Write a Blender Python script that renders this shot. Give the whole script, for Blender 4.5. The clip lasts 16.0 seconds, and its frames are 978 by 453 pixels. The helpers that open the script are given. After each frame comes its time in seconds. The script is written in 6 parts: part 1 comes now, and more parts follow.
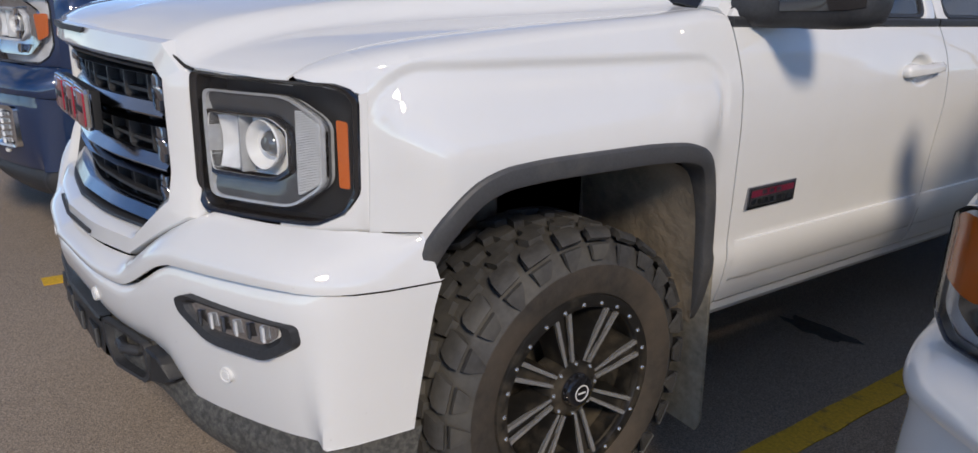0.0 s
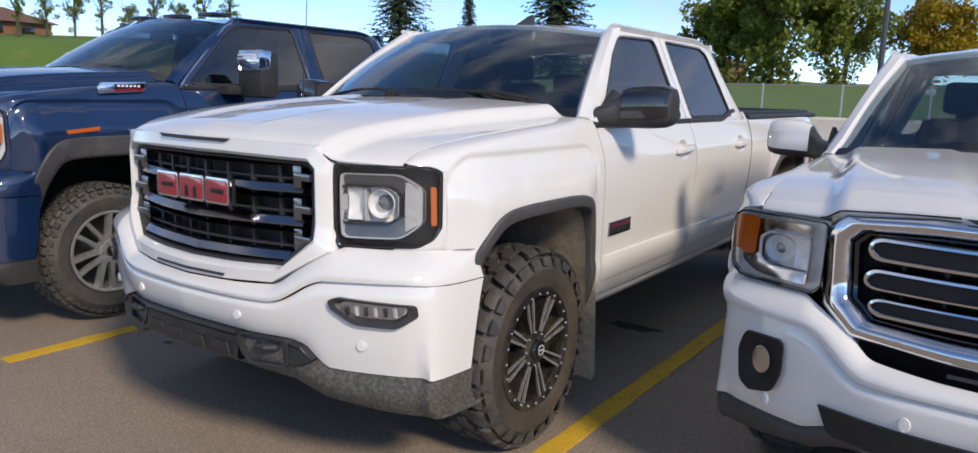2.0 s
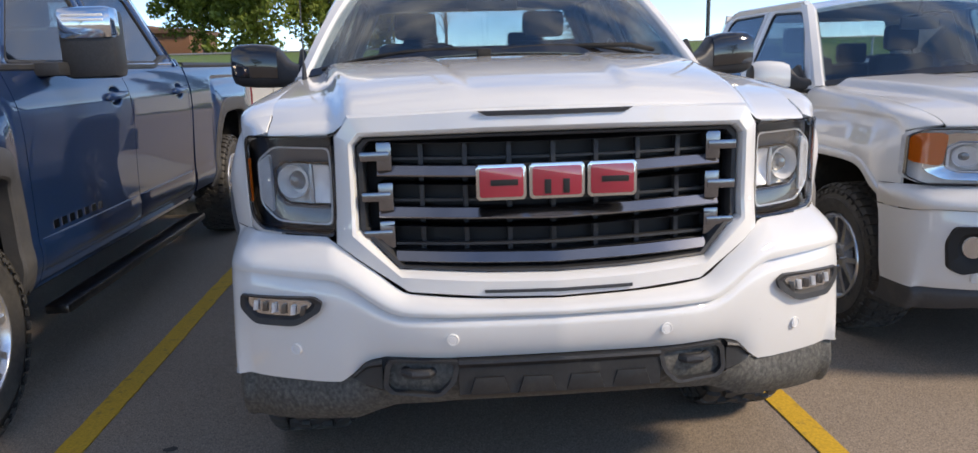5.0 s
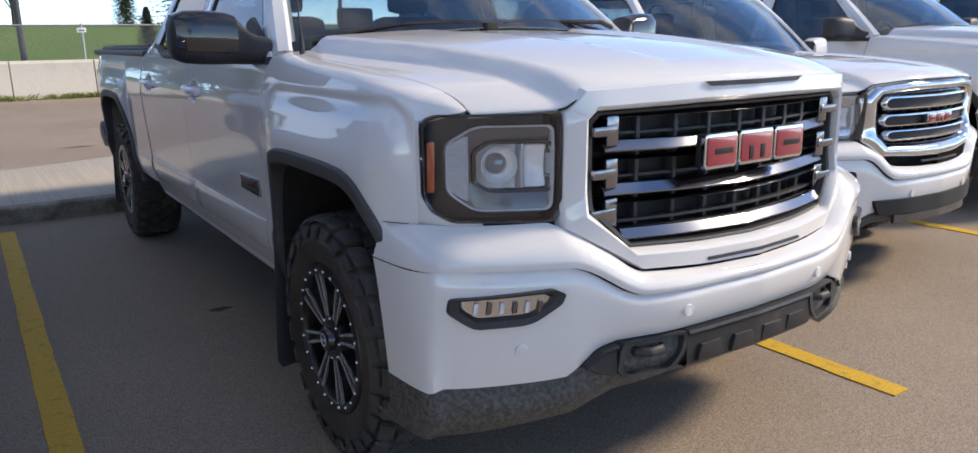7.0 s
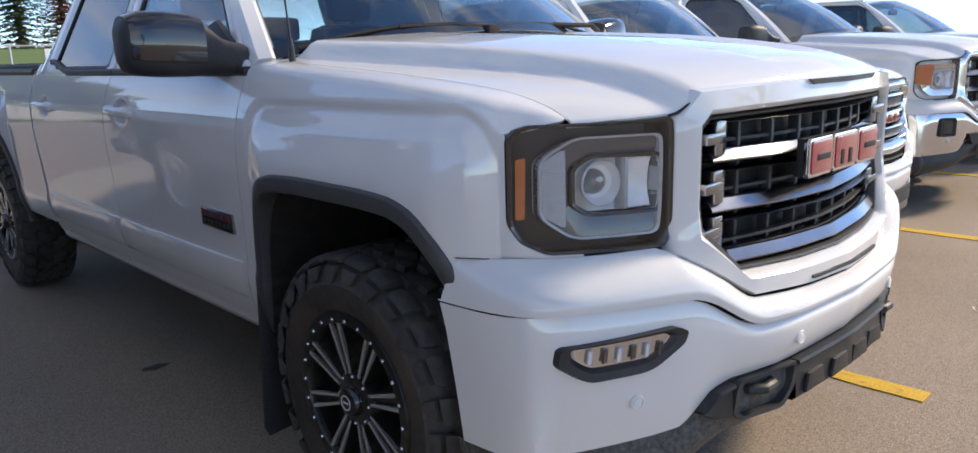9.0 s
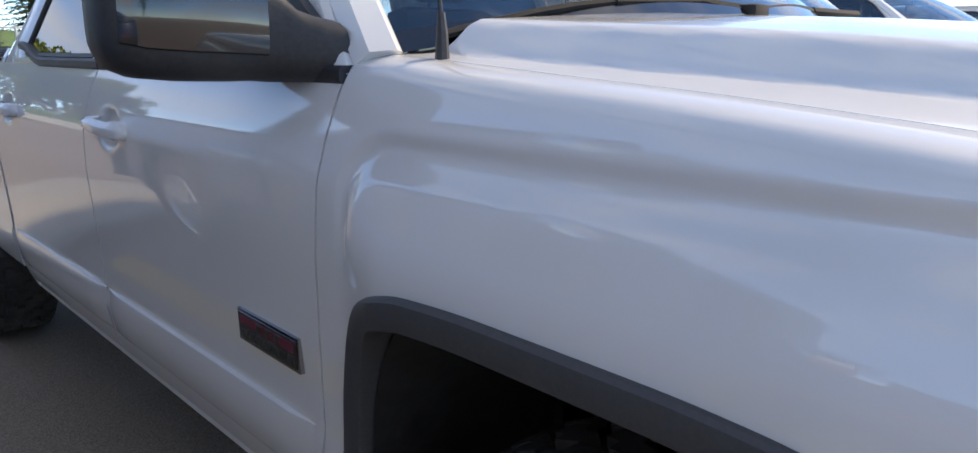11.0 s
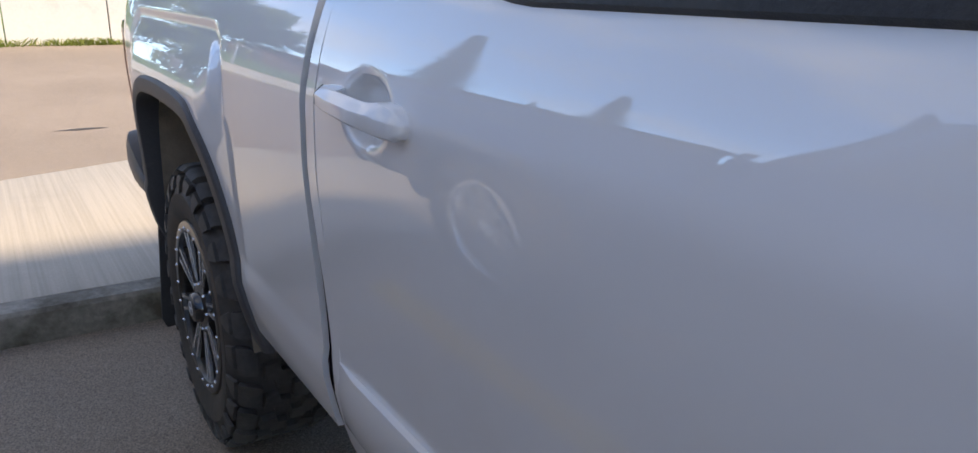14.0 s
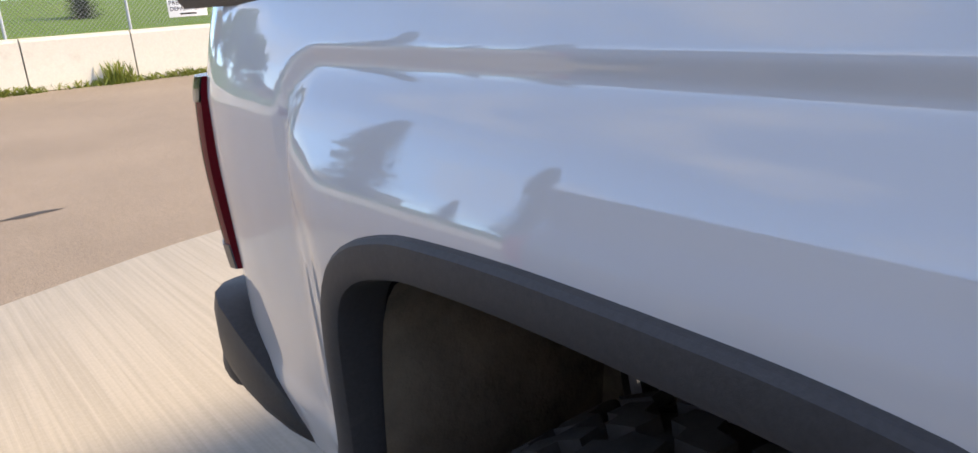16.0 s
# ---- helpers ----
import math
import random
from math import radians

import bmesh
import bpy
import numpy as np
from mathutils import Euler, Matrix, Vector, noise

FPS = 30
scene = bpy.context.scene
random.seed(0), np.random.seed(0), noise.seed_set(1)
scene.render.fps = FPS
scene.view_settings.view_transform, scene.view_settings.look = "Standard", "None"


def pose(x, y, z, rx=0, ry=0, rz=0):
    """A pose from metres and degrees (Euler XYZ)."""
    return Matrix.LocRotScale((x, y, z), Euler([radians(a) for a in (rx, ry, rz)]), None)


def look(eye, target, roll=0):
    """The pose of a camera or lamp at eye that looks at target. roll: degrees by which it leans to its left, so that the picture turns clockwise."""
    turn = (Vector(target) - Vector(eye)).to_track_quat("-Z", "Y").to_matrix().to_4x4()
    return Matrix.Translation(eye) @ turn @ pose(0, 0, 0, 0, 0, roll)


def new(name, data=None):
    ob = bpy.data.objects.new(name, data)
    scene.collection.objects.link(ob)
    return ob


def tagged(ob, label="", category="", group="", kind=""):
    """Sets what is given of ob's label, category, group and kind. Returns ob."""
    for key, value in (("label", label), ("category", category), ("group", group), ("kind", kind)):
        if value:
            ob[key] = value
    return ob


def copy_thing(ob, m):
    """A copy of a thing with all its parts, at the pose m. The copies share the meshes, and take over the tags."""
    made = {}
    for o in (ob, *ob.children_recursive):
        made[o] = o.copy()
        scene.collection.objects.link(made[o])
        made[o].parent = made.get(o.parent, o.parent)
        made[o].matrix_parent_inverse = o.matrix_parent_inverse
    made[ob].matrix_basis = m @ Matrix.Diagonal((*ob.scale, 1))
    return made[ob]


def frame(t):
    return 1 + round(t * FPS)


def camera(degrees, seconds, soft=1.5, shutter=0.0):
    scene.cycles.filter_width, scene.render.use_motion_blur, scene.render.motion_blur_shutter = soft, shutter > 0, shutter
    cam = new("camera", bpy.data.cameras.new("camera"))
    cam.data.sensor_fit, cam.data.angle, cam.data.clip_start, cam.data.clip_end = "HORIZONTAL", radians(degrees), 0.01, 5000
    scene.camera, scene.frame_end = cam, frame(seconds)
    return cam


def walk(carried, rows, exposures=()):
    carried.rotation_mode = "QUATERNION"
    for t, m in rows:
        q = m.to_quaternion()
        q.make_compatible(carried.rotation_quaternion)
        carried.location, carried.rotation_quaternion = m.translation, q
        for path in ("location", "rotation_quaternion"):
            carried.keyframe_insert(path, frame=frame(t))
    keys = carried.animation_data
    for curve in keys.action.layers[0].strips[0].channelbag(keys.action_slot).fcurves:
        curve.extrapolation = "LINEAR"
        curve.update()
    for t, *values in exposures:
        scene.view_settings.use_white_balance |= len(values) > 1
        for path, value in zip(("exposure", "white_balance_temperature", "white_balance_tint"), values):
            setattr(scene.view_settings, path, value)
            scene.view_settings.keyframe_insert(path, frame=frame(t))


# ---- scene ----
cam = camera(65.2, 16.0)
PATH = [
    (0, (2.275, -1.265, 1.413), (0.743, -0.121, 0.827), 1.8),
    (0.5, (2.551, -1.69, 1.472), (1.024, -0.499, 0.974), 1.2),
    (1, (2.745, -2.04, 1.49), (1.312, -0.718, 1.045), 3.9),
    (1.5, (2.753, -2.455, 1.51), (1.408, -1.019, 1.152), 2.1),
    (2, (2.575, -2.679, 1.499), (1.455, -1.06, 1.15), 1.5),
    (2.5, (2.215, -2.849, 1.496), (1.243, -1.138, 1.142), 2.4),
    (3, (1.732, -2.979, 1.51), (1.05, -1.137, 1.137), 3.0),
    (3.5, (1.225, -3.048, 1.507), (0.688, -1.165, 1.099), 2.4),
    (4, (0.673, -3.107, 1.528), (0.319, -1.186, 1.099), 1.5),
    (4.2, (0.465, -3.126, 1.507), (0.167, -1.194, 1.082), 1.7),
    (6.3, (-1.493, -2.609, 1.409), (-0.488, -0.949, 0.926), -1.8),
    (6.5, (-1.63, -2.537, 1.407), (-0.57, -0.91, 0.927), -0.1),
    (7, (-1.907, -2.37, 1.429), (-0.822, -0.759, 0.95), -0.8),
    (7.5, (-2.158, -2.282, 1.391), (-0.941, -0.76, 0.94), -3.9),
    (8, (-2.292, -2.204, 1.426), (-0.997, -0.775, 0.895), -2.8),
    (8.2, (-2.28, -2.145, 1.385), (-0.96, -0.728, 0.886), -3.1),
    (10.5, (-1.691, -0.793, 1.403), (-0.317, 0.606, 1.008), 0.7),
    (11, (-1.627, -0.533, 1.393), (-0.286, 0.883, 0.947), 0.2),
    (11.5, (-1.561, -0.243, 1.38), (-0.315, 1.25, 0.911), -1.1),
    (12, (-1.543, 0.089, 1.352), (-0.445, 1.658, 0.772), 0.2),
    (12.5, (-1.519, 0.417, 1.365), (-0.477, 2.016, 0.766), -1.2),
    (13, (-1.484, 0.746, 1.373), (-0.46, 2.373, 0.82), -0.9),
    (13.5, (-1.428, 1.192, 1.367), (-0.394, 2.8, 0.777), -1.6),
    (14, (-1.429, 1.633, 1.359), (-0.376, 3.227, 0.766), 1.3),
    (14.5, (-1.482, 2.068, 1.368), (-0.462, 3.695, 0.808), 0.3),
    (15, (-1.486, 2.577, 1.382), (-0.304, 4.076, 0.784), -2.0),
    (15.5, (-1.494, 3.022, 1.352), (-0.26, 4.486, 0.773), -2.0),
    (16, (-1.432, 3.488, 1.334), (-0.248, 4.988, 0.743), -3.9),
]
EXPOSURES = [(0, 0.46, 7000, 11), (1.5, 0.72, 7200, 12), (3.5, 0.85, 7600, 12), (4.2, 0.97, 7650, 12), (6.3, 1.18, 7780, 12), (8.2, 1.32, 7850, 12), (10.5, 1.45, 8100, 11), (12.5, 2.02, 8350, 12), (14.5, 2.02, 8600, 13), (16, 1.86, 8750, 13)]
walk(cam, [(t, look(eye, target, roll)) for t, eye, target, roll in PATH], EXPOSURES)

# ---- light ----
SUN_TO = Vector((1.0, -0.44, 0.76)).normalized()
sun = new("sun", bpy.data.lights.new("sun", "SUN"))
sun.data.energy, sun.data.angle, sun.data.color = 1.85, radians(10.0), (1.0, 0.90, 0.77)
sun.matrix_world = look(SUN_TO * 50, (0, 0, 0))
world = bpy.data.worlds.new("sky")
scene.world = world
world.use_nodes = True
wn = world.node_tree.nodes
sky = wn.new("ShaderNodeTexSky")
sky.sky_type, sky.sun_disc = "NISHITA", False
sky.sun_elevation = math.asin(SUN_TO.z)
sky.sun_rotation = math.atan2(SUN_TO.x, SUN_TO.y)
sky.altitude = 5000
sky.air_density, sky.dust_density, sky.ozone_density = 0.85, 0.0, 3.0
wn["Background"].inputs[1].default_value = 0.155
# thin broken cloud over the blue
wl = world.node_tree.links
wco, wmap, wnoise, wramp, wmix = wn.new("ShaderNodeTexCoord"), wn.new("ShaderNodeMapping"), wn.new("ShaderNodeTexNoise"), wn.new("ShaderNodeValToRGB"), wn.new("ShaderNodeMix")
wmap.inputs["Scale"].default_value = (1.0, 1.0, 3.2)
wnoise.inputs["Scale"].default_value, wnoise.inputs["Detail"].default_value, wnoise.inputs["Roughness"].default_value = 2.1, 7.0, 0.6
wramp.color_ramp.elements[0].position, wramp.color_ramp.elements[1].position = 0.46, 0.76
wmix.data_type = "RGBA"
wmix.inputs[7].default_value = (2.75, 2.8, 2.95, 1)
wl.new(wco.outputs["Generated"], wmap.inputs["Vector"])
wl.new(wmap.outputs[0], wnoise.inputs["Vector"])
wl.new(wnoise.outputs["Fac"], wramp.inputs[0])
wl.new(wramp.outputs[0], wmix.inputs[0])
wsat = wn.new("ShaderNodeHueSaturation")
wsat.inputs["Saturation"].default_value = 1.10
wl.new(sky.outputs[0], wsat.inputs["Color"])
wl.new(wsat.outputs[0], wmix.inputs[6])
wl.new(wmix.outputs[2], wn["Background"].inputs[0])


# ---- materials ----
def mat(name, color, rough=0.5, metal=0.0, grain=0.0, scale=40.0, spots=None, spot_scale=3.0, spot_at=(0.55, 0.75), bump=0.0, bump_scale=80.0, coat=0.0, spec=0.5, vary=0.0, rough_vary=0.0):
    """A surface with fine grain, larger stains, relief and per-object variation."""
    m = bpy.data.materials.new(name)
    m.use_nodes = True
    nt = m.node_tree
    n, l = nt.nodes, nt.links
    p = n["Principled BSDF"]
    p.inputs["Base Color"].default_value = (*color, 1)
    p.inputs["Roughness"].default_value = rough
    p.inputs["Metallic"].default_value = metal
    p.inputs["Coat Weight"].default_value = coat
    p.inputs["Coat Roughness"].default_value = 0.02
    p.inputs["Coat IOR"].default_value = 1.85
    p.inputs["Specular IOR Level"].default_value = spec
    co = n.new("ShaderNodeTexCoord").outputs["Object"]
    out = None

    def noise_at(s, detail=4.0, r=0.6):
        t = n.new("ShaderNodeTexNoise")
        t.inputs["Scale"].default_value, t.inputs["Detail"].default_value, t.inputs["Roughness"].default_value = s, detail, r
        l.new(co, t.inputs["Vector"])
        return t.outputs["Fac"]

    def ramp(src, a, b, c0, c1):
        r = n.new("ShaderNodeValToRGB")
        r.color_ramp.elements[0].position, r.color_ramp.elements[1].position = a, b
        r.color_ramp.elements[0].color, r.color_ramp.elements[1].color = (*c0, 1), (*c1, 1)
        l.new(src, r.inputs[0])
        return r.outputs[0]

    def mix(fac, a, b, kind="MIX"):
        x = n.new("ShaderNodeMix")
        x.data_type, x.blend_type = "RGBA", kind
        if isinstance(fac, float):
            x.inputs[0].default_value = fac
        else:
            l.new(fac, x.inputs[0])
        for k, v in ((6, a), (7, b)):
            if isinstance(v, tuple):
                x.inputs[k].default_value = (*v, 1)
            else:
                l.new(v, x.inputs[k])
        return x.outputs[2]

    if grain:
        lo, hi = tuple(c * (1 - grain) for c in color), tuple(min(1, c * (1 + grain)) for c in color)
        out = ramp(noise_at(scale), 0.3, 0.7, lo, hi)
    if spots:
        f = ramp(noise_at(spot_scale, 6.0, 0.65), spot_at[0], spot_at[1], (0, 0, 0), (1, 1, 1))
        out = mix(f, out if out is not None else color, spots)
    if vary:
        info = n.new("ShaderNodeObjectInfo")
        out = mix(1.0, out if out is not None else color, ramp(info.outputs["Random"], 0, 1, (1 - vary,) * 3, (1 + vary,) * 3), "MULTIPLY")
    if out is not None:
        l.new(out, p.inputs["Base Color"])
    if rough_vary:
        l.new(ramp(noise_at(spot_scale * 2.3), 0.3, 0.7, (max(0, rough - rough_vary),) * 3, (min(1, rough + rough_vary),) * 3), p.inputs["Roughness"])
    if bump:
        b = n.new("ShaderNodeBump")
        b.inputs["Strength"].default_value, b.inputs["Distance"].default_value = 1.0, bump
        l.new(noise_at(bump_scale, 3.0), b.inputs["Height"])
        l.new(b.outputs[0], p.inputs["Normal"])
    return m


def glass(name, color, rough=0.0, mixed=0.04):
    """A thin tinted pane: it mirrors by its Fresnel and lets the rest through, tinted."""
    m = bpy.data.materials.new(name)
    m.use_nodes = True
    n, l = m.node_tree.nodes, m.node_tree.links
    n.remove(n["Principled BSDF"])
    clear, gloss, blend, edge, power, gain = n.new("ShaderNodeBsdfTransparent"), n.new("ShaderNodeBsdfGlossy"), n.new("ShaderNodeMixShader"), n.new("ShaderNodeLayerWeight"), n.new("ShaderNodeMath"), n.new("ShaderNodeMath")
    clear.inputs[0].default_value = (*color, 1)
    gloss.inputs["Roughness"].default_value = rough
    edge.inputs[0].default_value = 0.5
    power.operation, gain.operation = "POWER", "MULTIPLY_ADD"
    power.inputs[1].default_value = 4.0
    gain.inputs[1].default_value, gain.inputs[2].default_value = 0.85, mixed
    l.new(edge.outputs["Facing"], power.inputs[0])
    l.new(power.outputs[0], gain.inputs[0])
    l.new(gain.outputs[0], blend.inputs[0])
    l.new(clear.outputs[0], blend.inputs[1])
    l.new(gloss.outputs[0], blend.inputs[2])
    l.new(blend.outputs[0], n["Material Output"].inputs[0])
    return m


WHITE = mat("white_paint", (0.745, 0.745, 0.735), 0.5, 0.0, 0.01, 4.0, spots=(0.71, 0.70, 0.68), spot_scale=1.1, coat=1.0, spec=0.08)
WHITE_DIRTY = mat("white_paint_with_road_specks", (0.745, 0.745, 0.735), 0.5, 0.0, 0.01, 4.0, spots=(0.40, 0.37, 0.33), spot_scale=85.0, spot_at=(0.705, 0.76), coat=1.0, spec=0.08)
BLUE = mat("blue_paint", (0.006, 0.024, 0.080), 0.35, 0.2, 0.25, 900.0, coat=1.0, spec=0.2)
BLACK_TRIM = mat("black_trim", (0.028, 0.029, 0.032), 0.5, 0, 0.25, 120.0, spots=(0.05, 0.048, 0.045), spot_scale=6.0, bump=0.0004, bump_scale=400.0)
GREY_TRIM = mat("grey_trim", (0.060, 0.061, 0.065), 0.55, 0, 0.12, 150.0, spots=(0.095, 0.092, 0.088), spot_scale=5.0, bump=0.0003, bump_scale=400.0)
GLOSS_BLACK = mat("gloss_black", (0.012, 0.012, 0.014), 0.12, coat=0.5)
VALANCE = mat("dusty_valance", (0.052, 0.051, 0.048), 0.65, 0, 0.30, 40.0, spots=(0.17, 0.165, 0.145), spot_scale=75.0, spot_at=(0.42, 0.80), bump=0.0008, bump_scale=150.0)
INSERT = mat("black_bumper_plastic", (0.020, 0.020, 0.021), 0.42, 0, 0.3, 60.0, spots=(0.075, 0.070, 0.062), spot_scale=16.0, spot_at=(0.58, 0.82), bump=0.0004, bump_scale=300.0)
CHROME = mat("chrome", (0.72, 0.73, 0.75), 0.10, 1.0)
DARK_CHROME = mat("dark_chrome", (0.27, 0.28, 0.31), 0.16, 1.0, 0.1, 8.0)
SMOKE = mat("satin_metal", (0.16, 0.165, 0.175), 0.28, 1.0, 0.15, 30.0)
VOID = mat("grille_black", (0.008, 0.008, 0.009), 0.6)
PROJECTOR = mat("projector_glass", (0.16, 0.17, 0.18), 0.05, 0.3, coat=1.0)
RUBBER = mat("tyre_rubber", (0.044, 0.043, 0.043), 0.66, 0, 0.3, 50.0, spots=(0.100, 0.093, 0.081), spot_scale=7.0, spot_at=(0.40, 0.8), bump=0.0006, bump_scale=200.0)
RUBBER_DUSTY = mat("dusty_sidewall", (0.03, 0.027, 0.024), 0.85, 0, 0.3, 50.0, spots=(0.085, 0.065, 0.048), spot_scale=5.0, spot_at=(0.35, 0.7), bump=0.0006, bump_scale=160.0)
RIM = mat("dark_rim", (0.018, 0.017, 0.016), 0.28, 0.1, 0.35, 25.0, spots=(0.12, 0.10, 0.075), spot_scale=9.0, spot_at=(0.48, 0.80))
BARREL = mat("rim_barrel", (0.040, 0.036, 0.030), 0.6, 0.2, 0.4, 30.0, spots=(0.17, 0.14, 0.10), spot_scale=7.0, spot_at=(0.42, 0.72))
MILLED = mat("milled_edge", (0.78, 0.78, 0.78), 0.25, 0.8)
ALLOY = mat("bright_alloy", (0.72, 0.73, 0.75), 0.24, 0.8, 0.08, 20.0)
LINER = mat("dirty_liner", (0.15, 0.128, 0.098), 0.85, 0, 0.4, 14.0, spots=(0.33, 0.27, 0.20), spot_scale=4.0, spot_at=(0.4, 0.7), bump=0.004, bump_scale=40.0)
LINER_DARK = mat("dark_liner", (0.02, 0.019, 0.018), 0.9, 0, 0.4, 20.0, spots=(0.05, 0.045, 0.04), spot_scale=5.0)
FLAP = mat("mud_flap", (0.26, 0.235, 0.185), 0.7, 0, 0.3, 30.0, spots=(0.10, 0.09, 0.07), spot_scale=8.0)
UNDER = mat("underbody", (0.015, 0.015, 0.015), 0.8, 0, 0.4, 12.0)
GLASS = glass("windshield_glass", (0.82, 0.87, 0.88), 0.0, 0.11)
TINT = glass("tinted_glass", (0.14, 0.17, 0.21), 0.0, 0.20)
SIDE_GLASS = glass("side_glass", (0.46, 0.52, 0.55), 0.0, 0.17)
LENS = glass("clear_lens", (0.93, 0.94, 0.95), 0.0, 0.075)
AMBER = mat("amber_lens", (0.58, 0.12, 0.010), 0.15, coat=1.0)
LAMP_GREY = mat("lamp_reflector", (0.70, 0.71, 0.73), 0.2, 0.2, 0.15, 25.0)
LAMP_CLEAR = mat("ribbed_lamp_plastic", (0.085, 0.091, 0.10), 0.18, 0.2, 0.2, 60.0, coat=0.6)
LAMP_CHROME = mat("lamp_chrome", (0.88, 0.89, 0.90), 0.22, 0.1, 0.12, 25.0, bump=0.0015, bump_scale=60.0)
LAMP_RIB = mat("clear_rib_plastic", (0.74, 0.76, 0.78), 0.25, 0.0, 0.1, 60.0)
LAMP_EDGE = mat("lamp_edge_plastic", (0.46, 0.475, 0.49), 0.22, 0.1, 0.1, 60.0, coat=0.5)
LAMP_BASE = mat("lamp_housing", (0.030, 0.033, 0.038), 0.3, 0.4, 0.1, 10.0)
RED_LENS = mat("red_lens", (0.17, 0.008, 0.014), 0.22, spec=0.3)
BADGE_RED = mat("dark_badge_red", (0.15, 0.006, 0.028), 0.3, coat=0.4)
RED = mat("badge_red", (0.32, 0.006, 0.030), 0.2, coat=1.0)
WHITE_MARK = mat("white_mark", (0.75, 0.75, 0.75), 0.4)
SEAT = mat("seat_cloth", (0.02, 0.02, 0.022), 0.8, 0, 0.3, 60.0)
DASH = mat("dashboard_plastic", (0.03, 0.03, 0.032), 0.6, 0, 0.2, 90.0)
SENSOR = mat("sensor_plastic", (0.74, 0.74, 0.73), 0.35)
TONNEAU = mat("tonneau_vinyl", (0.018, 0.018, 0.02), 0.5, 0, 0.3, 80.0, bump=0.0005, bump_scale=300.0)


# ---- mesh helpers ----
def obj(name, verts, faces, material, parent=None, label="", sharp=32, smooth=True, loc=None):
    me = bpy.data.meshes.new(name)
    me.from_pydata([tuple(v) for v in verts], [], faces)
    me.validate()
    bm = bmesh.new()
    bm.from_mesh(me)
    bmesh.ops.remove_doubles(bm, verts=bm.verts, dist=1e-5)
    bmesh.ops.dissolve_degenerate(bm, edges=bm.edges, dist=1e-6)
    bmesh.ops.recalc_face_normals(bm, faces=bm.faces)
    bm.to_mesh(me)
    bm.free()
    return finish(name, me, material, parent, label, sharp, smooth, loc)


def finish(name, me, material, parent, label, sharp=32, smooth=True, loc=None):
    for m in material if isinstance(material, (list, tuple)) else [material]:
        me.materials.append(m)
    if smooth:
        me.polygons.foreach_set("use_smooth", [True] * len(me.polygons))
        me.set_sharp_from_angle(angle=radians(sharp))
    ob = new(name, me)
    if parent is not None:
        ob.parent = parent
    if loc is not None:
        ob.location = loc
    return tagged(ob, label=label)


def shift(verts, dx=0, dy=0, dz=0):
    return [(v[0] + dx, v[1] + dy, v[2] + dz) for v in verts]


def sheet(rows, close_u=False, close_v=False):
    """Verts and quads from a grid of points."""
    nu, nv = len(rows), len(rows[0])
    verts = [p for r in rows for p in r]
    faces = []
    for i in range(nu if close_u else nu - 1):
        for j in range(nv if close_v else nv - 1):
            a, b = i * nv + j, i * nv + (j + 1) % nv
            c, d = ((i + 1) % nu) * nv + (j + 1) % nv, ((i + 1) % nu) * nv + j
            faces.append((a, b, c, d))
    return verts, faces


def join(*meshes):
    verts, faces = [], []
    for v, f in meshes:
        k = len(verts)
        verts += list(v)
        faces += [tuple(i + k for i in q) for q in f]
    return verts, faces


def thick(rows, off):
    """A grid of points given thickness: off(p) is the point behind p. Edges closed."""
    back = [[off(p) for p in r] for r in rows]
    v, f = sheet(rows)
    v2, f2 = sheet(back)
    nu, nv, k = len(rows), len(rows[0]), len(v)
    f = f + [tuple(i + k for i in reversed(q)) for q in f2]
    for i in range(nu - 1):
        for j in (0, nv - 1):
            a, b = i * nv + j, (i + 1) * nv + j
            f.append((a, b, b + k, a + k))
    for j in range(nv - 1):
        for i in (0, nu - 1):
            a, b = i * nv + j, i * nv + j + 1
            f.append((a, b, b + k, a + k))
    return v + v2, f


def box(x0, x1, y0, y1, z0, z1, r=0.0):
    """A box with chamfered edges."""
    bm = bmesh.new()
    bmesh.ops.create_cube(bm, size=1)
    for v in bm.verts:
        v.co = ((x0 + x1) / 2 + v.co.x * (x1 - x0), (y0 + y1) / 2 + v.co.y * (y1 - y0), (z0 + z1) / 2 + v.co.z * (z1 - z0))
    if r:
        bmesh.ops.bevel(bm, geom=bm.edges[:], offset=min(r, 0.45 * min(abs(x1 - x0), abs(y1 - y0), abs(z1 - z0))), segments=2, affect="EDGES", profile=0.6)
    bm.verts.index_update()
    out = [v.co[:] for v in bm.verts], [tuple(v.index for v in f.verts) for f in bm.faces]
    bm.free()
    return out


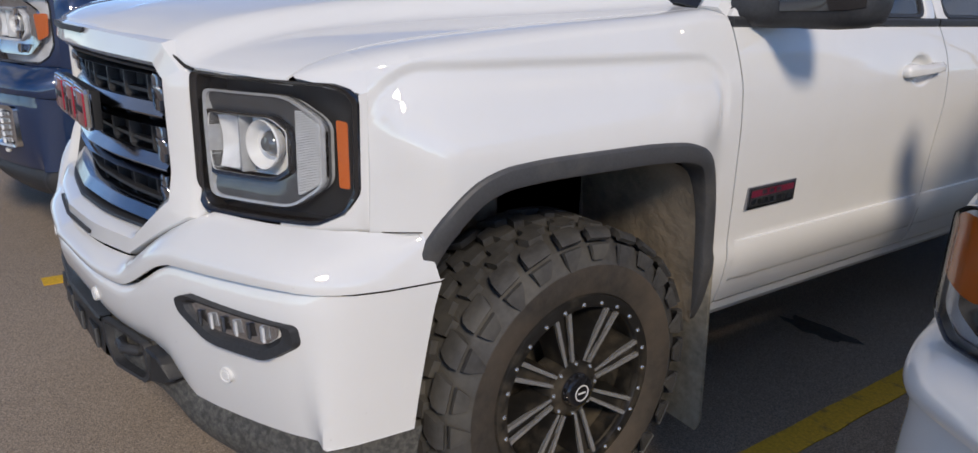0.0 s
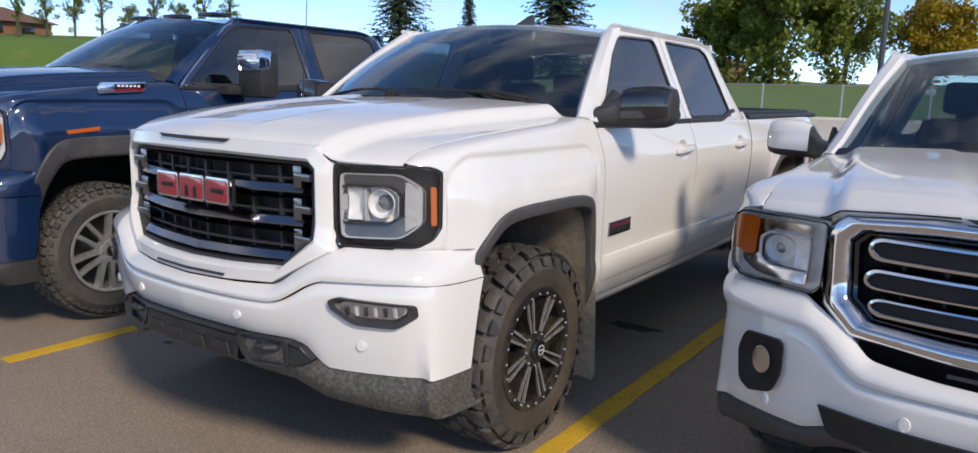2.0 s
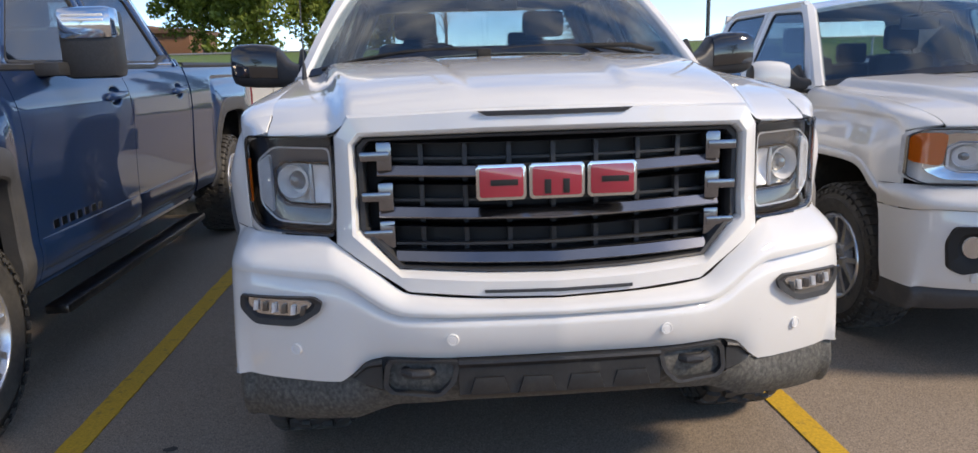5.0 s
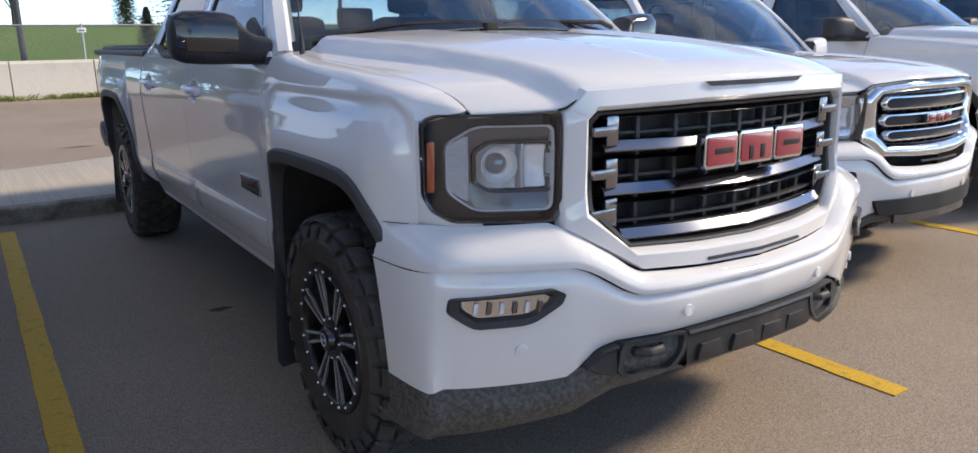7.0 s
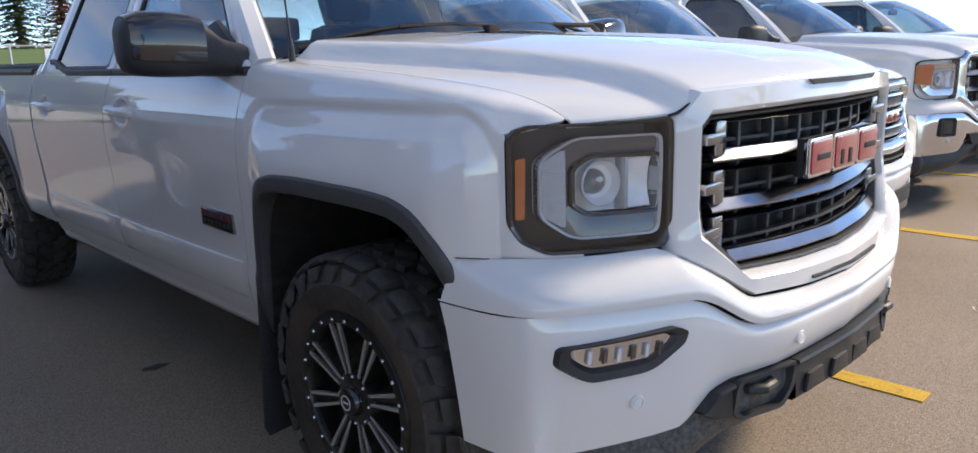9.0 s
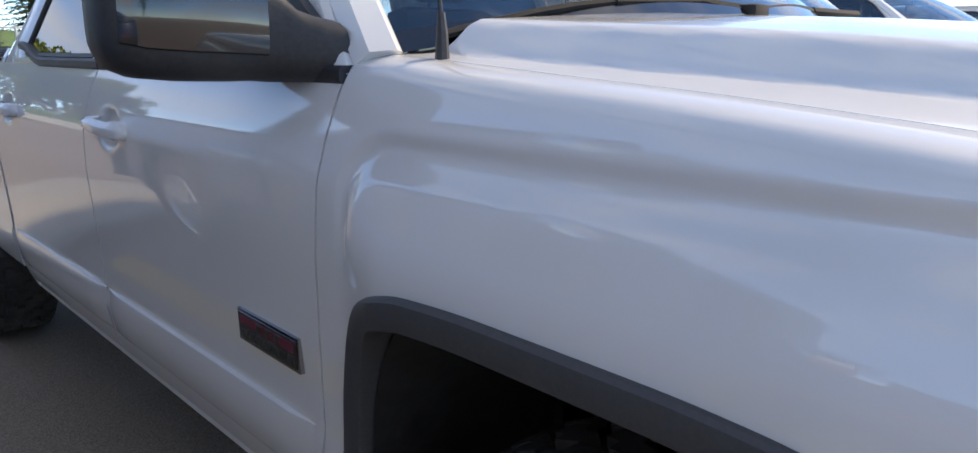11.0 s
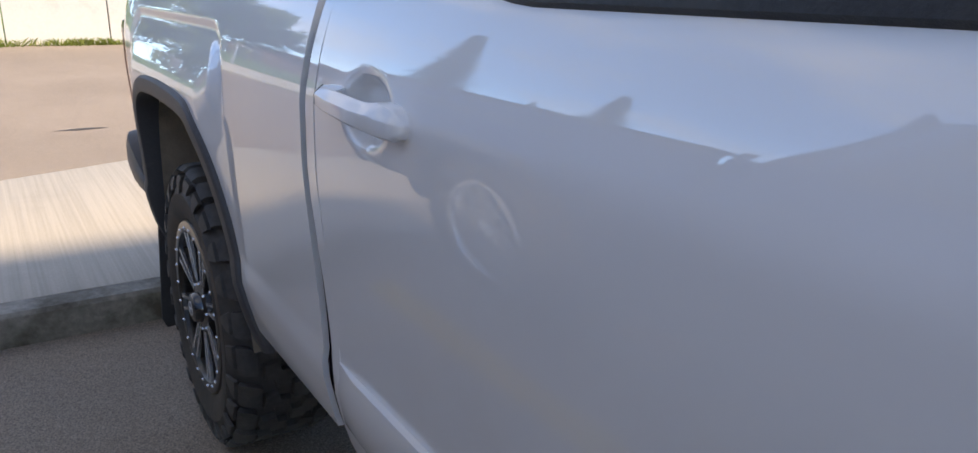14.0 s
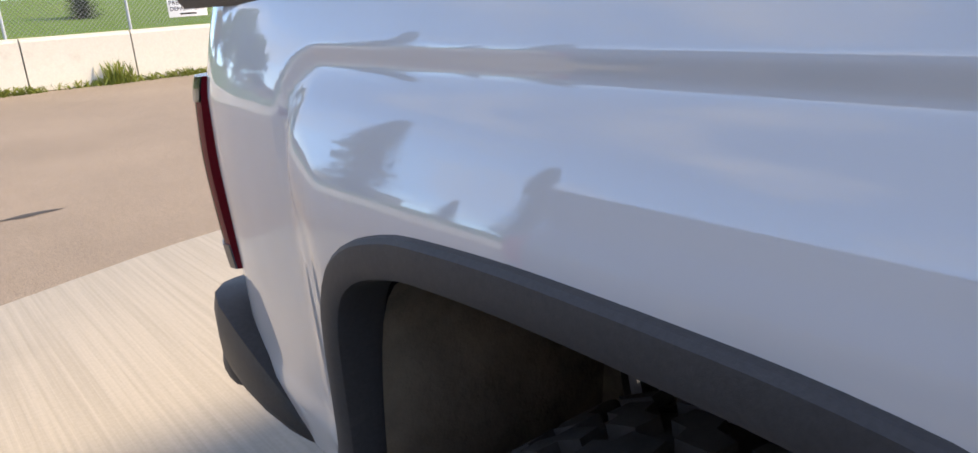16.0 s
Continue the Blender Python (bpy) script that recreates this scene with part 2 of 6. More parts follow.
def prism(outline, depth, plane="xz", at=0.0, r=0.0):
    """An outline of (a, b) in a plane, pushed through depth from at, with bevelled rims."""
    bm = bmesh.new()
    put = {"xz": lambda a, b, c: (a, c, b), "yz": lambda a, b, c: (c, a, b), "xy": lambda a, b, c: (a, b, c)}[plane]
    vs = [bm.verts.new(put(a, b, at)) for a, b in outline]
    f = bm.faces.new(vs)
    g = bmesh.ops.extrude_face_region(bm, geom=[f])
    for v in g["geom"]:
        if isinstance(v, bmesh.types.BMVert):
            v.co += Vector(put(0, 0, depth))
    bmesh.ops.recalc_face_normals(bm, faces=bm.faces)
    if r:
        caps = [e for e in bm.edges if len({round(Vector(put(0, 0, 1)).dot(v.co), 5) for v in e.verts}) == 1]
        bmesh.ops.bevel(bm, geom=caps, offset=r, segments=2, affect="EDGES", profile=0.6)
    bm.verts.index_update()
    out = [v.co[:] for v in bm.verts], [tuple(v.index for v in f.verts) for f in bm.faces]
    bm.free()
    return out


def tube(path, r, n=8, closed=False):
    """A round bar along a path of points; r may be a list."""
    pts = [Vector(p) for p in path]
    rows = []
    for i, p in enumerate(pts):
        if closed:
            d = pts[(i + 1) % len(pts)] - pts[i - 1]
        else:
            d = pts[min(i + 1, len(pts) - 1)] - pts[max(i - 1, 0)]
        d.normalize()
        side = d.cross(Vector((0, 0, 1))) if abs(d.z) < 0.95 else d.cross(Vector((1, 0, 0)))
        side.normalize()
        up = side.cross(d)
        rr = r[i] if isinstance(r, (list, tuple)) else r
        rows.append([tuple(p + rr * (math.cos(2 * math.pi * k / n) * side + math.sin(2 * math.pi * k / n) * up)) for k in range(n)])
    v, f = sheet(rows, close_u=closed, close_v=True)
    if not closed:
        f = f + [tuple(range(n)), tuple(reversed(range(len(v) - n, len(v))))]
    return v, f


def lathe(profile, n=48, axis="x"):
    """A ring of (radius, offset along the axis) turned about the axis."""
    rows = []
    for k in range(n):
        c, s = math.cos(2 * math.pi * k / n), math.sin(2 * math.pi * k / n)
        rows.append([(o, r * c, r * s) if axis == "x" else (r * c, r * s, o) for r, o in profile])
    return sheet(rows, close_u=True)


def lerp(a, b, t):
    return a + (b - a) * t


def curve(xs, ys):
    """A smooth curve through points, for numbers."""
    xs, ys = np.array(xs, float), np.array(ys, float)
    d = np.diff(ys) / np.diff(xs)
    m = np.zeros(len(xs))
    m[0], m[-1] = d[0], d[-1]
    for k in range(1, len(xs) - 1):
        if d[k - 1] * d[k] > 0:
            m[k] = 2 * d[k - 1] * d[k] / (d[k - 1] + d[k])

    def at(x):
        x = min(max(x, xs[0]), xs[-1])
        i = min(max(int(np.searchsorted(xs, x)) - 1, 0), len(xs) - 2)
        h = xs[i + 1] - xs[i]
        t = (x - xs[i]) / h
        return float((2 * t**3 - 3 * t**2 + 1) * ys[i] + (t**3 - 2 * t**2 + t) * h * m[i] + (-2 * t**3 + 3 * t**2) * ys[i + 1] + (t**3 - t**2) * h * m[i + 1])

    return at


def line(xs, ys):
    return lambda x: float(np.interp(x, xs, ys))


def step(a, b, x):
    t = min(max((x - a) / (b - a), 0), 1)
    return t * t * (3 - 2 * t)


def empty(name, loc, label, category, group=""):
    ob = new(name)
    ob.location = loc
    ob.empty_display_size = 0.2
    return tagged(ob, label=label, category=category, group=group)

# ---- pickup shell, shared by the pickups of this make ----
base_x = curve([0.44, 0.50, 0.56, 0.62, 0.695, 0.715, 0.80, 0.95, 1.08, 1.17, 1.24, 1.30, 1.345, 1.40], [0.895, 0.935, 0.958, 0.972, 0.982, 0.976, 0.978, 0.986, 0.992, 0.991, 0.98, 0.964, 0.948, 0.915])
plan_x = curve([-0.62, -0.575, -0.53, -0.46, -0.40, -0.28, 4.52, 4.66, 4.80, 4.90, 4.975], [0.885, 0.934, 0.962, 0.984, 0.994, 1.0, 1.0, 0.994, 0.979, 0.957, 0.918])
FRONT_ARCH = [(-0.505, 0.80), (-0.485, 0.85), (-0.45, 0.925), (-0.40, 0.99), (-0.34, 1.032), (-0.27, 1.05), (-0.12, 1.057), (0.12, 1.058), (0.27, 1.052), (0.36, 1.032), (0.42, 0.993), (0.46, 0.92), (0.487, 0.82), (0.503, 0.66), (0.515, 0.50)]
REAR_ARCH = [(3.33, 0.50), (3.385, 0.68), (3.43, 0.835), (3.475, 0.955), (3.53, 1.034), (3.61, 1.073), (3.75, 1.084), (3.95, 1.087), (4.14, 1.080), (4.25, 1.056), (4.33, 1.005), (4.37, 0.93), (4.393, 0.82), (4.408, 0.66), (4.42, 0.50)]
front_seam = curve([0.45, 0.82, 1.00, 1.10, 1.19, 1.27, 1.345, 1.385], [0.592, 0.580, 0.565, 0.557, 0.547, 0.535, 0.524, 0.517])
mid_seam = curve([0.45, 0.89, 1.08, 1.165, 1.235, 1.30, 1.345], [1.752, 1.758, 1.765, 1.758, 1.746, 1.726, 1.710])
rear_seam = curve([0.45, 0.82, 1.08, 1.24, 1.345], [2.775, 2.800, 2.815, 2.813, 2.808])
hood_seam_x = curve([-0.60, -0.40, 0.0, 0.46], [0.835, 0.86, 0.875, 0.885])
hood_edge_z = curve([0, 0.05, 0.18, 0.45, 0.75, 1], [1.240, 1.268, 1.308, 1.342, 1.367, 1.388])


def hood_seam_z(y):
    y0 = front_y(0.83) - 0.004
    return hood_edge_z(min(max((y - y0) / (0.458 - y0), 0), 1))


front_y = curve([0, 0.22, 0.45, 0.567, 0.612, 0.75, 0.85, 0.90, 0.925, 0.94], [-0.935, -0.917, -0.872, -0.843, -0.818, -0.744, -0.672, -0.622, -0.575, -0.47])
bumper_y = curve([0, 0.306, 0.5, 0.66, 0.77, 0.86, 0.92, 0.955, 0.98, 0.998, 1.008], [-1.022, -0.997, -0.947, -0.888, -0.838, -0.790, -0.750, -0.712, -0.655, -0.56, -0.44])
HANDLES = [(1.555, 1.203), (2.621, 1.196)]
FLARES = ((-0.580, 0.500), (3.372, 4.525))


def side_x(y, z):
    """Half width of the body at a place along it and a height."""
    x = base_x(z)
    swell = 0.0
    for ya, yb in FLARES:
        # a scooped flare: its rim tucks in under the shoulder, then the panel runs out to the arch
        qy, qz = abs(y - (ya + yb) / 2) - (yb - ya) / 2 + 0.13, z - 1.284 + 0.13
        u = 0.13 - math.hypot(max(qy, 0), max(qz, 0)) - min(max(qy, qz), 0)
        if u <= 0:
            continue
        upper = -0.011 * step(0.0, 0.030, u) + 0.044 * min(max((1.256 - z) / 0.19, 0), 1) * step(0.015, 0.075, u)
        lower = 0.033 * step(0.0, 0.17, u)
        swell = lerp(lower, upper, step(1.03, 1.19, z))
    x += swell
    for hy, hz in HANDLES:
        d = ((y - hy - 0.002) / 0.070) ** 2 + ((z - hz + 0.004) / 0.045) ** 2
        if d < 2.5:
            x -= 0.024 * math.exp(-(d**3.5))
    return x * plan_x(y)


def outline_at(outline):
    ys, zs = [p[0] for p in outline], [p[1] for p in outline]
    return lambda y: float(np.interp(y, ys, zs)) if ys[0] <= y <= ys[-1] else None


def spread(a, b, gap, extra=()):
    n = max(2, int(round((b - a) / gap)))
    pts = sorted({round(a + (b - a) * k / n, 5) for k in range(n + 1)} | {round(e, 5) for e in extra if a < e < b})
    return pts


def smooth_outline(outline, n=60):
    """An outline resampled along a smooth curve by its length."""
    p = np.array(outline)
    d = np.r_[0, np.cumsum(np.hypot(*np.diff(p, axis=0).T))]
    cy, cz = curve(d, p[:, 0]), curve(d, p[:, 1])
    return [(cy(t), cz(t)) for t in np.linspace(0, d[-1], n)]


def side_panel(s, y0, y1, low, high, arch=None, seam0=None, seam1=None, gap=0.014, rows=60, top=None, inset=0.012):
    """A body panel on side s: columns along y, from low(y) or the arch's edge up to high(y)."""
    extra = [p[0] for p in arch] if arch else [hy + 0.006 * k for hy, hz in HANDLES for k in range(-16, 17)]
    cut = outline_at(arch) if arch else (lambda y: None)
    grid = []
    for y in spread(y0, y1, gap, extra):
        zl, zh = cut(y), high(y)
        zl = low(y) if zl is None else max(zl, low(y))
        col = []
        for k in range(rows + 1):
            z = lerp(zl, 1.12, k / (rows * 0.4)) if k < rows * 0.4 else lerp(1.12, zh, (k - rows * 0.4) / (rows * 0.6))
            yy = y
            if seam0:
                yy += (seam0(z) - y0) * max(0, 1 - (y - y0) / 0.25)
            if seam1:
                yy += (seam1(z) - y1) * max(0, 1 - (y1 - y) / 0.25)
            col.append((s * side_x(yy, z), yy, z))
        if top:
            col += top(s, col[-1])
        grid.append(col)
    return thick(grid, lambda p: (p[0] - s * inset, p[1], p[2] - 0.002))


def arch_trim(s, outline, width=0.047, proud=0.012):
    pts = smooth_outline(outline, 64)
    rows = []
    for i, (y, z) in enumerate(pts):
        a, b = pts[max(i - 1, 0)], pts[min(i + 1, len(pts) - 1)]
        d = Vector((b[0] - a[0], b[1] - a[1])).normalized()
        ny, nz = d.y, -d.x
        row = []
        for off, out in ((-0.012, -0.004), (-0.010, proud * 0.6), (-0.004, proud), (width * 0.55, proud * 1.25), (width * 0.9, proud * 0.8), (width, 0.0), (width, -0.06)):
            row.append((s * (side_x(y, max(z, 0.5)) + out), y + ny * off, z + nz * off))
        rows.append(row)
    return sheet(rows)


def inner_outline(outline, width):
    pts = smooth_outline(outline, 40)
    out = []
    for i, (y, z) in enumerate(pts):
        a, b = pts[max(i - 1, 0)], pts[min(i + 1, len(pts) - 1)]
        d = Vector((b[0] - a[0], b[1] - a[1])).normalized()
        out.append((y + d.y * width, z - d.x * width))
    return out


def wheel_well(s, outline):
    pts = inner_outline(outline, 0.05)
    rows = [[(s * x, y, z + 0.02 * math.sin(9 * y) * (0.97 - x)) for x in (0.965, 0.9, 0.8, 0.7, 0.6, 0.5)] for y, z in pts]
    v, f = sheet(rows)
    k = len(v)
    v = v + [(s * 0.5, y, z) for y, z in pts] + [(s * 0.5, y, 0.35) for y, z in pts]
    n = len(pts)
    f = f + [(k + i, k + i + 1, k + n + i + 1, k + n + i) for i in range(n - 1)]
    return v, f


def hood_z(x, t):
    """Height of the hood at half width x and share t of the way from its front edge to the windshield."""
    hc = curve([0, 0.04, 0.12, 0.3, 0.6, 1], [1.316, 1.343, 1.374, 1.410, 1.445, 1.472])(t)
    he = hood_edge_z(t)
    xp, xc = lerp(0.58, 0.735, t), lerp(0.21, 0.33, t)
    top = hc - 0.028 * (x / xp) ** 2 - 0.012 * (1 - step(xc - 0.012, xc + 0.03, x)) * step(0.02, 0.2, t)
    edge = he + 0.06 * max(0, 0.83 - x)
    return lerp(top, edge, step(xp - 0.012, xp + 0.05, x))


def hood_mesh(gap=0.018):
    xs = spread(0, 0.83, gap)
    rows = []
    for x in [-v for v in reversed(xs[1:])] + xs:
        a = abs(x)
        col = []
        for k in range(41):
            t = (k / 40) ** 1.35
            yr = 0.285 + 0.19 * (a / 0.87) ** 2
            y = lerp(front_y(a) - 0.004, yr, t)
            w = a / 0.83
            xx = math.copysign(a + (hood_seam_x(y) - 0.838) * w**4, x)
            z = hood_z(a, t)
            if k == 0:
                drop = lerp(0.030, 0.011, step(0.56, 0.62, a))
                col.append((xx, y + 0.015, z - drop))
                col.append((xx, y + 0.002, z - min(0.008, 0.4 * drop)))
            col.append((xx, y + (0.004 if k == 0 else 0), z))
        rows.append(col)
    return thick(rows, lambda p: (p[0], p[1] + 0.003, p[2] - 0.004))


def cab_x(z):
    return 0.948 - 0.40 * (z - 1.345) - 0.10 * max(0, z - 1.345) ** 2


def ring(outer, inner, fn, back=0.03):
    """A frame between two closed outlines of equally many points, lifted to space by fn, with depth."""
    n = len(outer)
    rows = [[fn(*outer[i % n]), fn(*[lerp(a, b, 0.12) for a, b in zip(outer[i % n], inner[i % n])], 0.004), fn(*[lerp(a, b, 0.85) for a, b in zip(outer[i % n], inner[i % n])], 0.003), fn(*inner[i % n], -0.006), fn(*inner[i % n], -back), fn(*outer[i % n], -back)] for i in range(n)]
    return sheet(rows, close_u=True, close_v=True)


def resample(poly, n):
    """A closed outline as n points, the corners slightly rounded."""
    p = [Vector(q) for q in poly]
    rounded = []
    for i, q in enumerate(p):
        a, b = p[i - 1], p[(i + 1) % len(p)]
        da, db = (a - q), (b - q)
        r = min(0.045, 0.3 * da.length, 0.3 * db.length)
        u, w = q + da.normalized() * r, q + db.normalized() * r
        for t in (0, 0.25, 0.5, 0.75, 1):
            rounded.append((1 - t) ** 2 * u + 2 * t * (1 - t) * q + t * t * w)
    if n:
        dense = []
        for i, v in enumerate(rounded):
            dense.append(v)
            if i % 5 == 4:
                w = rounded[(i + 1) % len(rounded)]
                dense += [v.lerp(w, k / n) for k in range(1, n)]
        rounded = dense
    return [tuple(v) for v in rounded]


FRONT_DOOR_TOP = [(0.50, 1.350), (1.00, 1.790), (1.14, 1.852), (1.705, 1.868), (1.69, 1.350)]
FRONT_GLASS = [(0.60, 1.372), (1.03, 1.757), (1.15, 1.805), (1.615, 1.818), (1.625, 1.372)]
REAR_DOOR_TOP = [(1.697, 1.350), (1.712, 1.868), (2.40, 1.862), (2.56, 1.800), (2.70, 1.350)]
REAR_GLASS = [(1.765, 1.372), (1.765, 1.818), (2.37, 1.812), (2.45, 1.775), (2.545, 1.372)]


def windshield_rows(n=16, m=24):
    rows = []
    for i in range(n + 1):
        t = i / n
        row = []
        for j in range(-m, m + 1):
            w = j / m
            b = Vector((0.875 * w, 0.275 + 0.20 * w * w, 1.468 - 0.082 * w * w))
            e = Vector((0.675 * w, 0.985 + 0.095 * w * w, 1.868 - 0.05 * w * w))
            p = b.lerp(e, t)
            p.z += 0.030 * math.sin(math.pi * t)
            row.append(tuple(p))
        rows.append(row)
    return rows


def roof_rows():
    rows = []
    for k in range(25):
        t = k / 24
        row = []
        for j in range(-14, 15):
            w = j / 14
            y0, y1 = 0.985 + 0.095 * w * w, 2.60 - 0.06 * w * w
            y = lerp(y0, y1, t)
            z = 1.868 - 0.05 * w * w + 0.028 * step(0, 0.3, t) - 0.05 * step(0.86, 1.0, t)
            z += 0.006 * (1 - step(0.5, 0.62, abs(w))) * step(0.1, 0.2, t) * (1 - step(0.85, 0.95, t))
            row.append((lerp(0.675, 0.705, step(0, 0.15, t)) * w, y, z))
        rows.append(row)
    return rows


def truck_shell(root, put, paint, trim, opts):
    """Doors, fenders, bed, hood, cab and glass of a pickup; put() lays each mesh into its own measure."""
    def add(name, mesh, material, label="", parent=None, sharp=32):
        v, f = mesh
        return obj(name, [put(p) for p in v], f, material, parent or root, label, sharp)

    out = {}
    crown = lambda s, p: [(p[0] - s * 0.012, p[1], p[2] + 0.012), (p[0] - s * 0.035, p[1], p[2] + 0.022), (s * (hood_seam_x(p[1]) - 0.001), p[1], hood_seam_z(p[1]) + 0.0)]
    for s in (1, -1):
        high = lambda y: hood_seam_z(y) - 0.028
        add("fender", side_panel(s, -0.565, 0.575, lambda y: 0.93 if y < -0.47 else 0.50, high, FRONT_ARCH, None, lambda z: front_seam(z) - 0.006, top=crown), paint)
        col = [(side_x(-0.565, z), -0.565, z) for z in np.linspace(1.212, high(-0.565), 14)]
        col = [(s * p[0], p[1], p[2]) for p in col] + crown(s, (s * col[-1][0], col[-1][1], col[-1][2]))
        apex = Vector((s * 0.844, -0.680, 1.243))
        tip = []
        for u in np.linspace(0.02, 1.0, 12):
            row = [apex.lerp(Vector(p), u) + Vector((s * 0.005, -0.008, 0.003)) * math.sin(math.pi * u) for p in col]
            ye = row[-1].y
            shiftv = Vector((s * (hood_seam_x(ye) - 0.001), ye, hood_seam_z(ye))) - row[-1]
            n = len(row) - 1
            tip.append([tuple(p + shiftv * (k / n) ** 1.5) for k, p in enumerate(row)])
        add("fender_tip", thick(tip, lambda p: (p[0] * 0.99, p[1] + 0.01, p[2] - 0.008)), paint)
        belt = lambda y: 1.352
        d = add("front_door", side_panel(s, 0.58, 1.735, lambda y: 0.530, belt, None, lambda z: front_seam(z), lambda z: mid_seam(z) - 0.003, gap=0.018), paint)
        r = add("rear_door", side_panel(s, 1.74, 2.812, lambda y: 0.530, belt, None, lambda z: mid_seam(z) + 0.003, lambda z: rear_seam(z) - 0.003, gap=0.018), paint)
        out["door", s], out["rear_door", s] = d, r
        for y0, y1, host in ((0.612, 1.728, d), (1.752, 2.785, r)):
            strip = []
            for y in spread(y0, y1, 0.08):
                e = 1 if y1 - 0.01 > y > y0 + 0.01 else 0.15
                strip.append([(s * (side_x(y, z) + o * e), y, z) for z, o in ((0.730, -0.002), (0.7285, 0.011), (0.716, 0.014), (0.670, 0.011), (0.612, 0.009), (0.602, 0.006), (0.596, -0.003))])
            add("door_moulding", sheet(strip), paint, "", host)
        add("cab_corner", side_panel(s, 2.815, 2.852, lambda y: 0.50, lambda y: 1.40, None, lambda z: rear_seam(min(z, 1.345)) + 0.003, lambda z: rear_seam(min(z, 1.345)) + 0.037, rows=30), paint)
        out["bed_side", s] = add("bed_side", side_panel(s, 2.882, 4.970, lambda y: 0.56 if y < 3.4 else 0.60, lambda y: 1.352, REAR_ARCH, lambda z: rear_seam(min(z, 1.345)) + 0.067, None), paint)
        for outline, well in ((FRONT_ARCH, "front"), (REAR_ARCH, "rear")):
            add("wheel_arch_trim", arch_trim(s, outline, opts.get("arch", 0.042)), trim, "dark grey plastic wheel arch moulding")
            # passenger front well is in shade: painted in with the darker liner colour
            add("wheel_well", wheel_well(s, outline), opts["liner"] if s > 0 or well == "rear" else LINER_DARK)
        add("rocker_panel", join(sheet([[(s * x, y, z) for x, z in ((0.80, 0.455), (0.885, 0.460), (0.914, 0.470), (0.928, 0.490), (0.926, 0.514), (0.905, 0.519))] for y in (0.56, 1.2, 2.0, 2.82)])), paint)
        for seam in (front_seam, mid_seam):
            add("door_seal", sheet([[(s * (side_x(seam(z) + dy, z) - 0.0065), seam(z) + dy, z) for dy in (-0.018, 0.0, 0.018)] for z in np.linspace(0.535, 1.345, 40)]), LINER_DARK)
        add("hood_seal", sheet([[(s * (hood_seam_x(y) + dx), y, hood_seam_z(y) - 0.0035) for dx in (-0.010, 0.003, 0.014)] for y in np.linspace(-0.66, 0.44, 50)]), LINER_DARK)
        fn = lambda y, z, o=0.0: (s * (cab_x(z) + o), y, z)
        for name, top, win, key in (("front_door_frame", FRONT_DOOR_TOP, FRONT_GLASS, "door"), ("rear_door_frame", REAR_DOOR_TOP, REAR_GLASS, "rear_door")):
            o2, i2 = resample(top, 0), resample(win, 0)
            add(name, ring(o2, i2, fn), paint, parent=out[key, s])
            k = len(i2)
            pane = [fn(y, z, -0.008) for y, z in i2]
            add("window_pane", (pane + [(p[0] - s * 0.004, p[1], p[2]) for p in pane], [tuple(range(k)), tuple(reversed(range(k, 2 * k)))] + [(i, (i + 1) % k, k + (i + 1) % k, k + i) for i in range(k)]), TINT if key == "rear_door" else SIDE_GLASS, "dark tinted side window" if key == "rear_door" else "", parent=out[key, s])
            add("window_seal", ring(i2, [(lerp(y, np.mean([q[0] for q in i2]), 0.035), lerp(z, np.mean([q[1] for q in i2]), 0.05)) for y, z in i2], lambda y, z, o=0.0: (s * (cab_x(z) + o - 0.003), y, z), 0.01), BLACK_TRIM, parent=out[key, s])
            y0, y1 = (0.52, 1.69) if key == "door" else (1.70, 2.60)
            add("belt_moulding", thick([[(s * (cab_x(1.35) + 0.007 + a - 0.4 * sweep), y, z + sweep) for a, z in ((-0.004, 1.342), (0.003, 1.348), (0.003, 1.364), (-0.004, 1.371))] for y in spread(y0, y1, 0.04) for sweep in (0.052 * step(2.28, 2.60, y),)], lambda p: (p[0] - s * 0.02, p[1], p[2])), BLACK_TRIM, parent=out[key, s])
        pil = []
        for k in range(13):
            t = k / 12
            b = [Vector((0.872, 0.465, 1.392)), Vector((0.885, 0.462, 1.396)), Vector((0.918, 0.49, 1.392)), Vector((0.93, 0.515, 1.37))]
            e = [Vector((0.672, 1.075, 1.818)), Vector((0.69, 1.08, 1.836)), Vector((0.725, 1.11, 1.855)), Vector((0.745, 1.15, 1.853))]
            pil.append([(s * v.x, v.y, v.z + 0.022 * math.sin(math.pi * t)) for v in (p.lerp(q, t) for p, q in zip(b, e))])
        add("a_pillar", thick(pil, lambda p: (p[0] * 0.97, p[1] + 0.02, p[2] - 0.02)), paint)
        rail = []
        for k in range(21):
            y = lerp(1.09, 2.60, k / 20)
            dz = -0.055 * step(2.3, 2.6, y)
            rail.append([(s * x, y, z + dz) for x, z in ((0.695, 1.846), (0.715, 1.862), (0.735, 1.866), (0.752, 1.856))])
        add("roof_rail", thick(rail, lambda p: (p[0] * 0.97, p[1], p[2] - 0.03)), paint)
        cpil = []
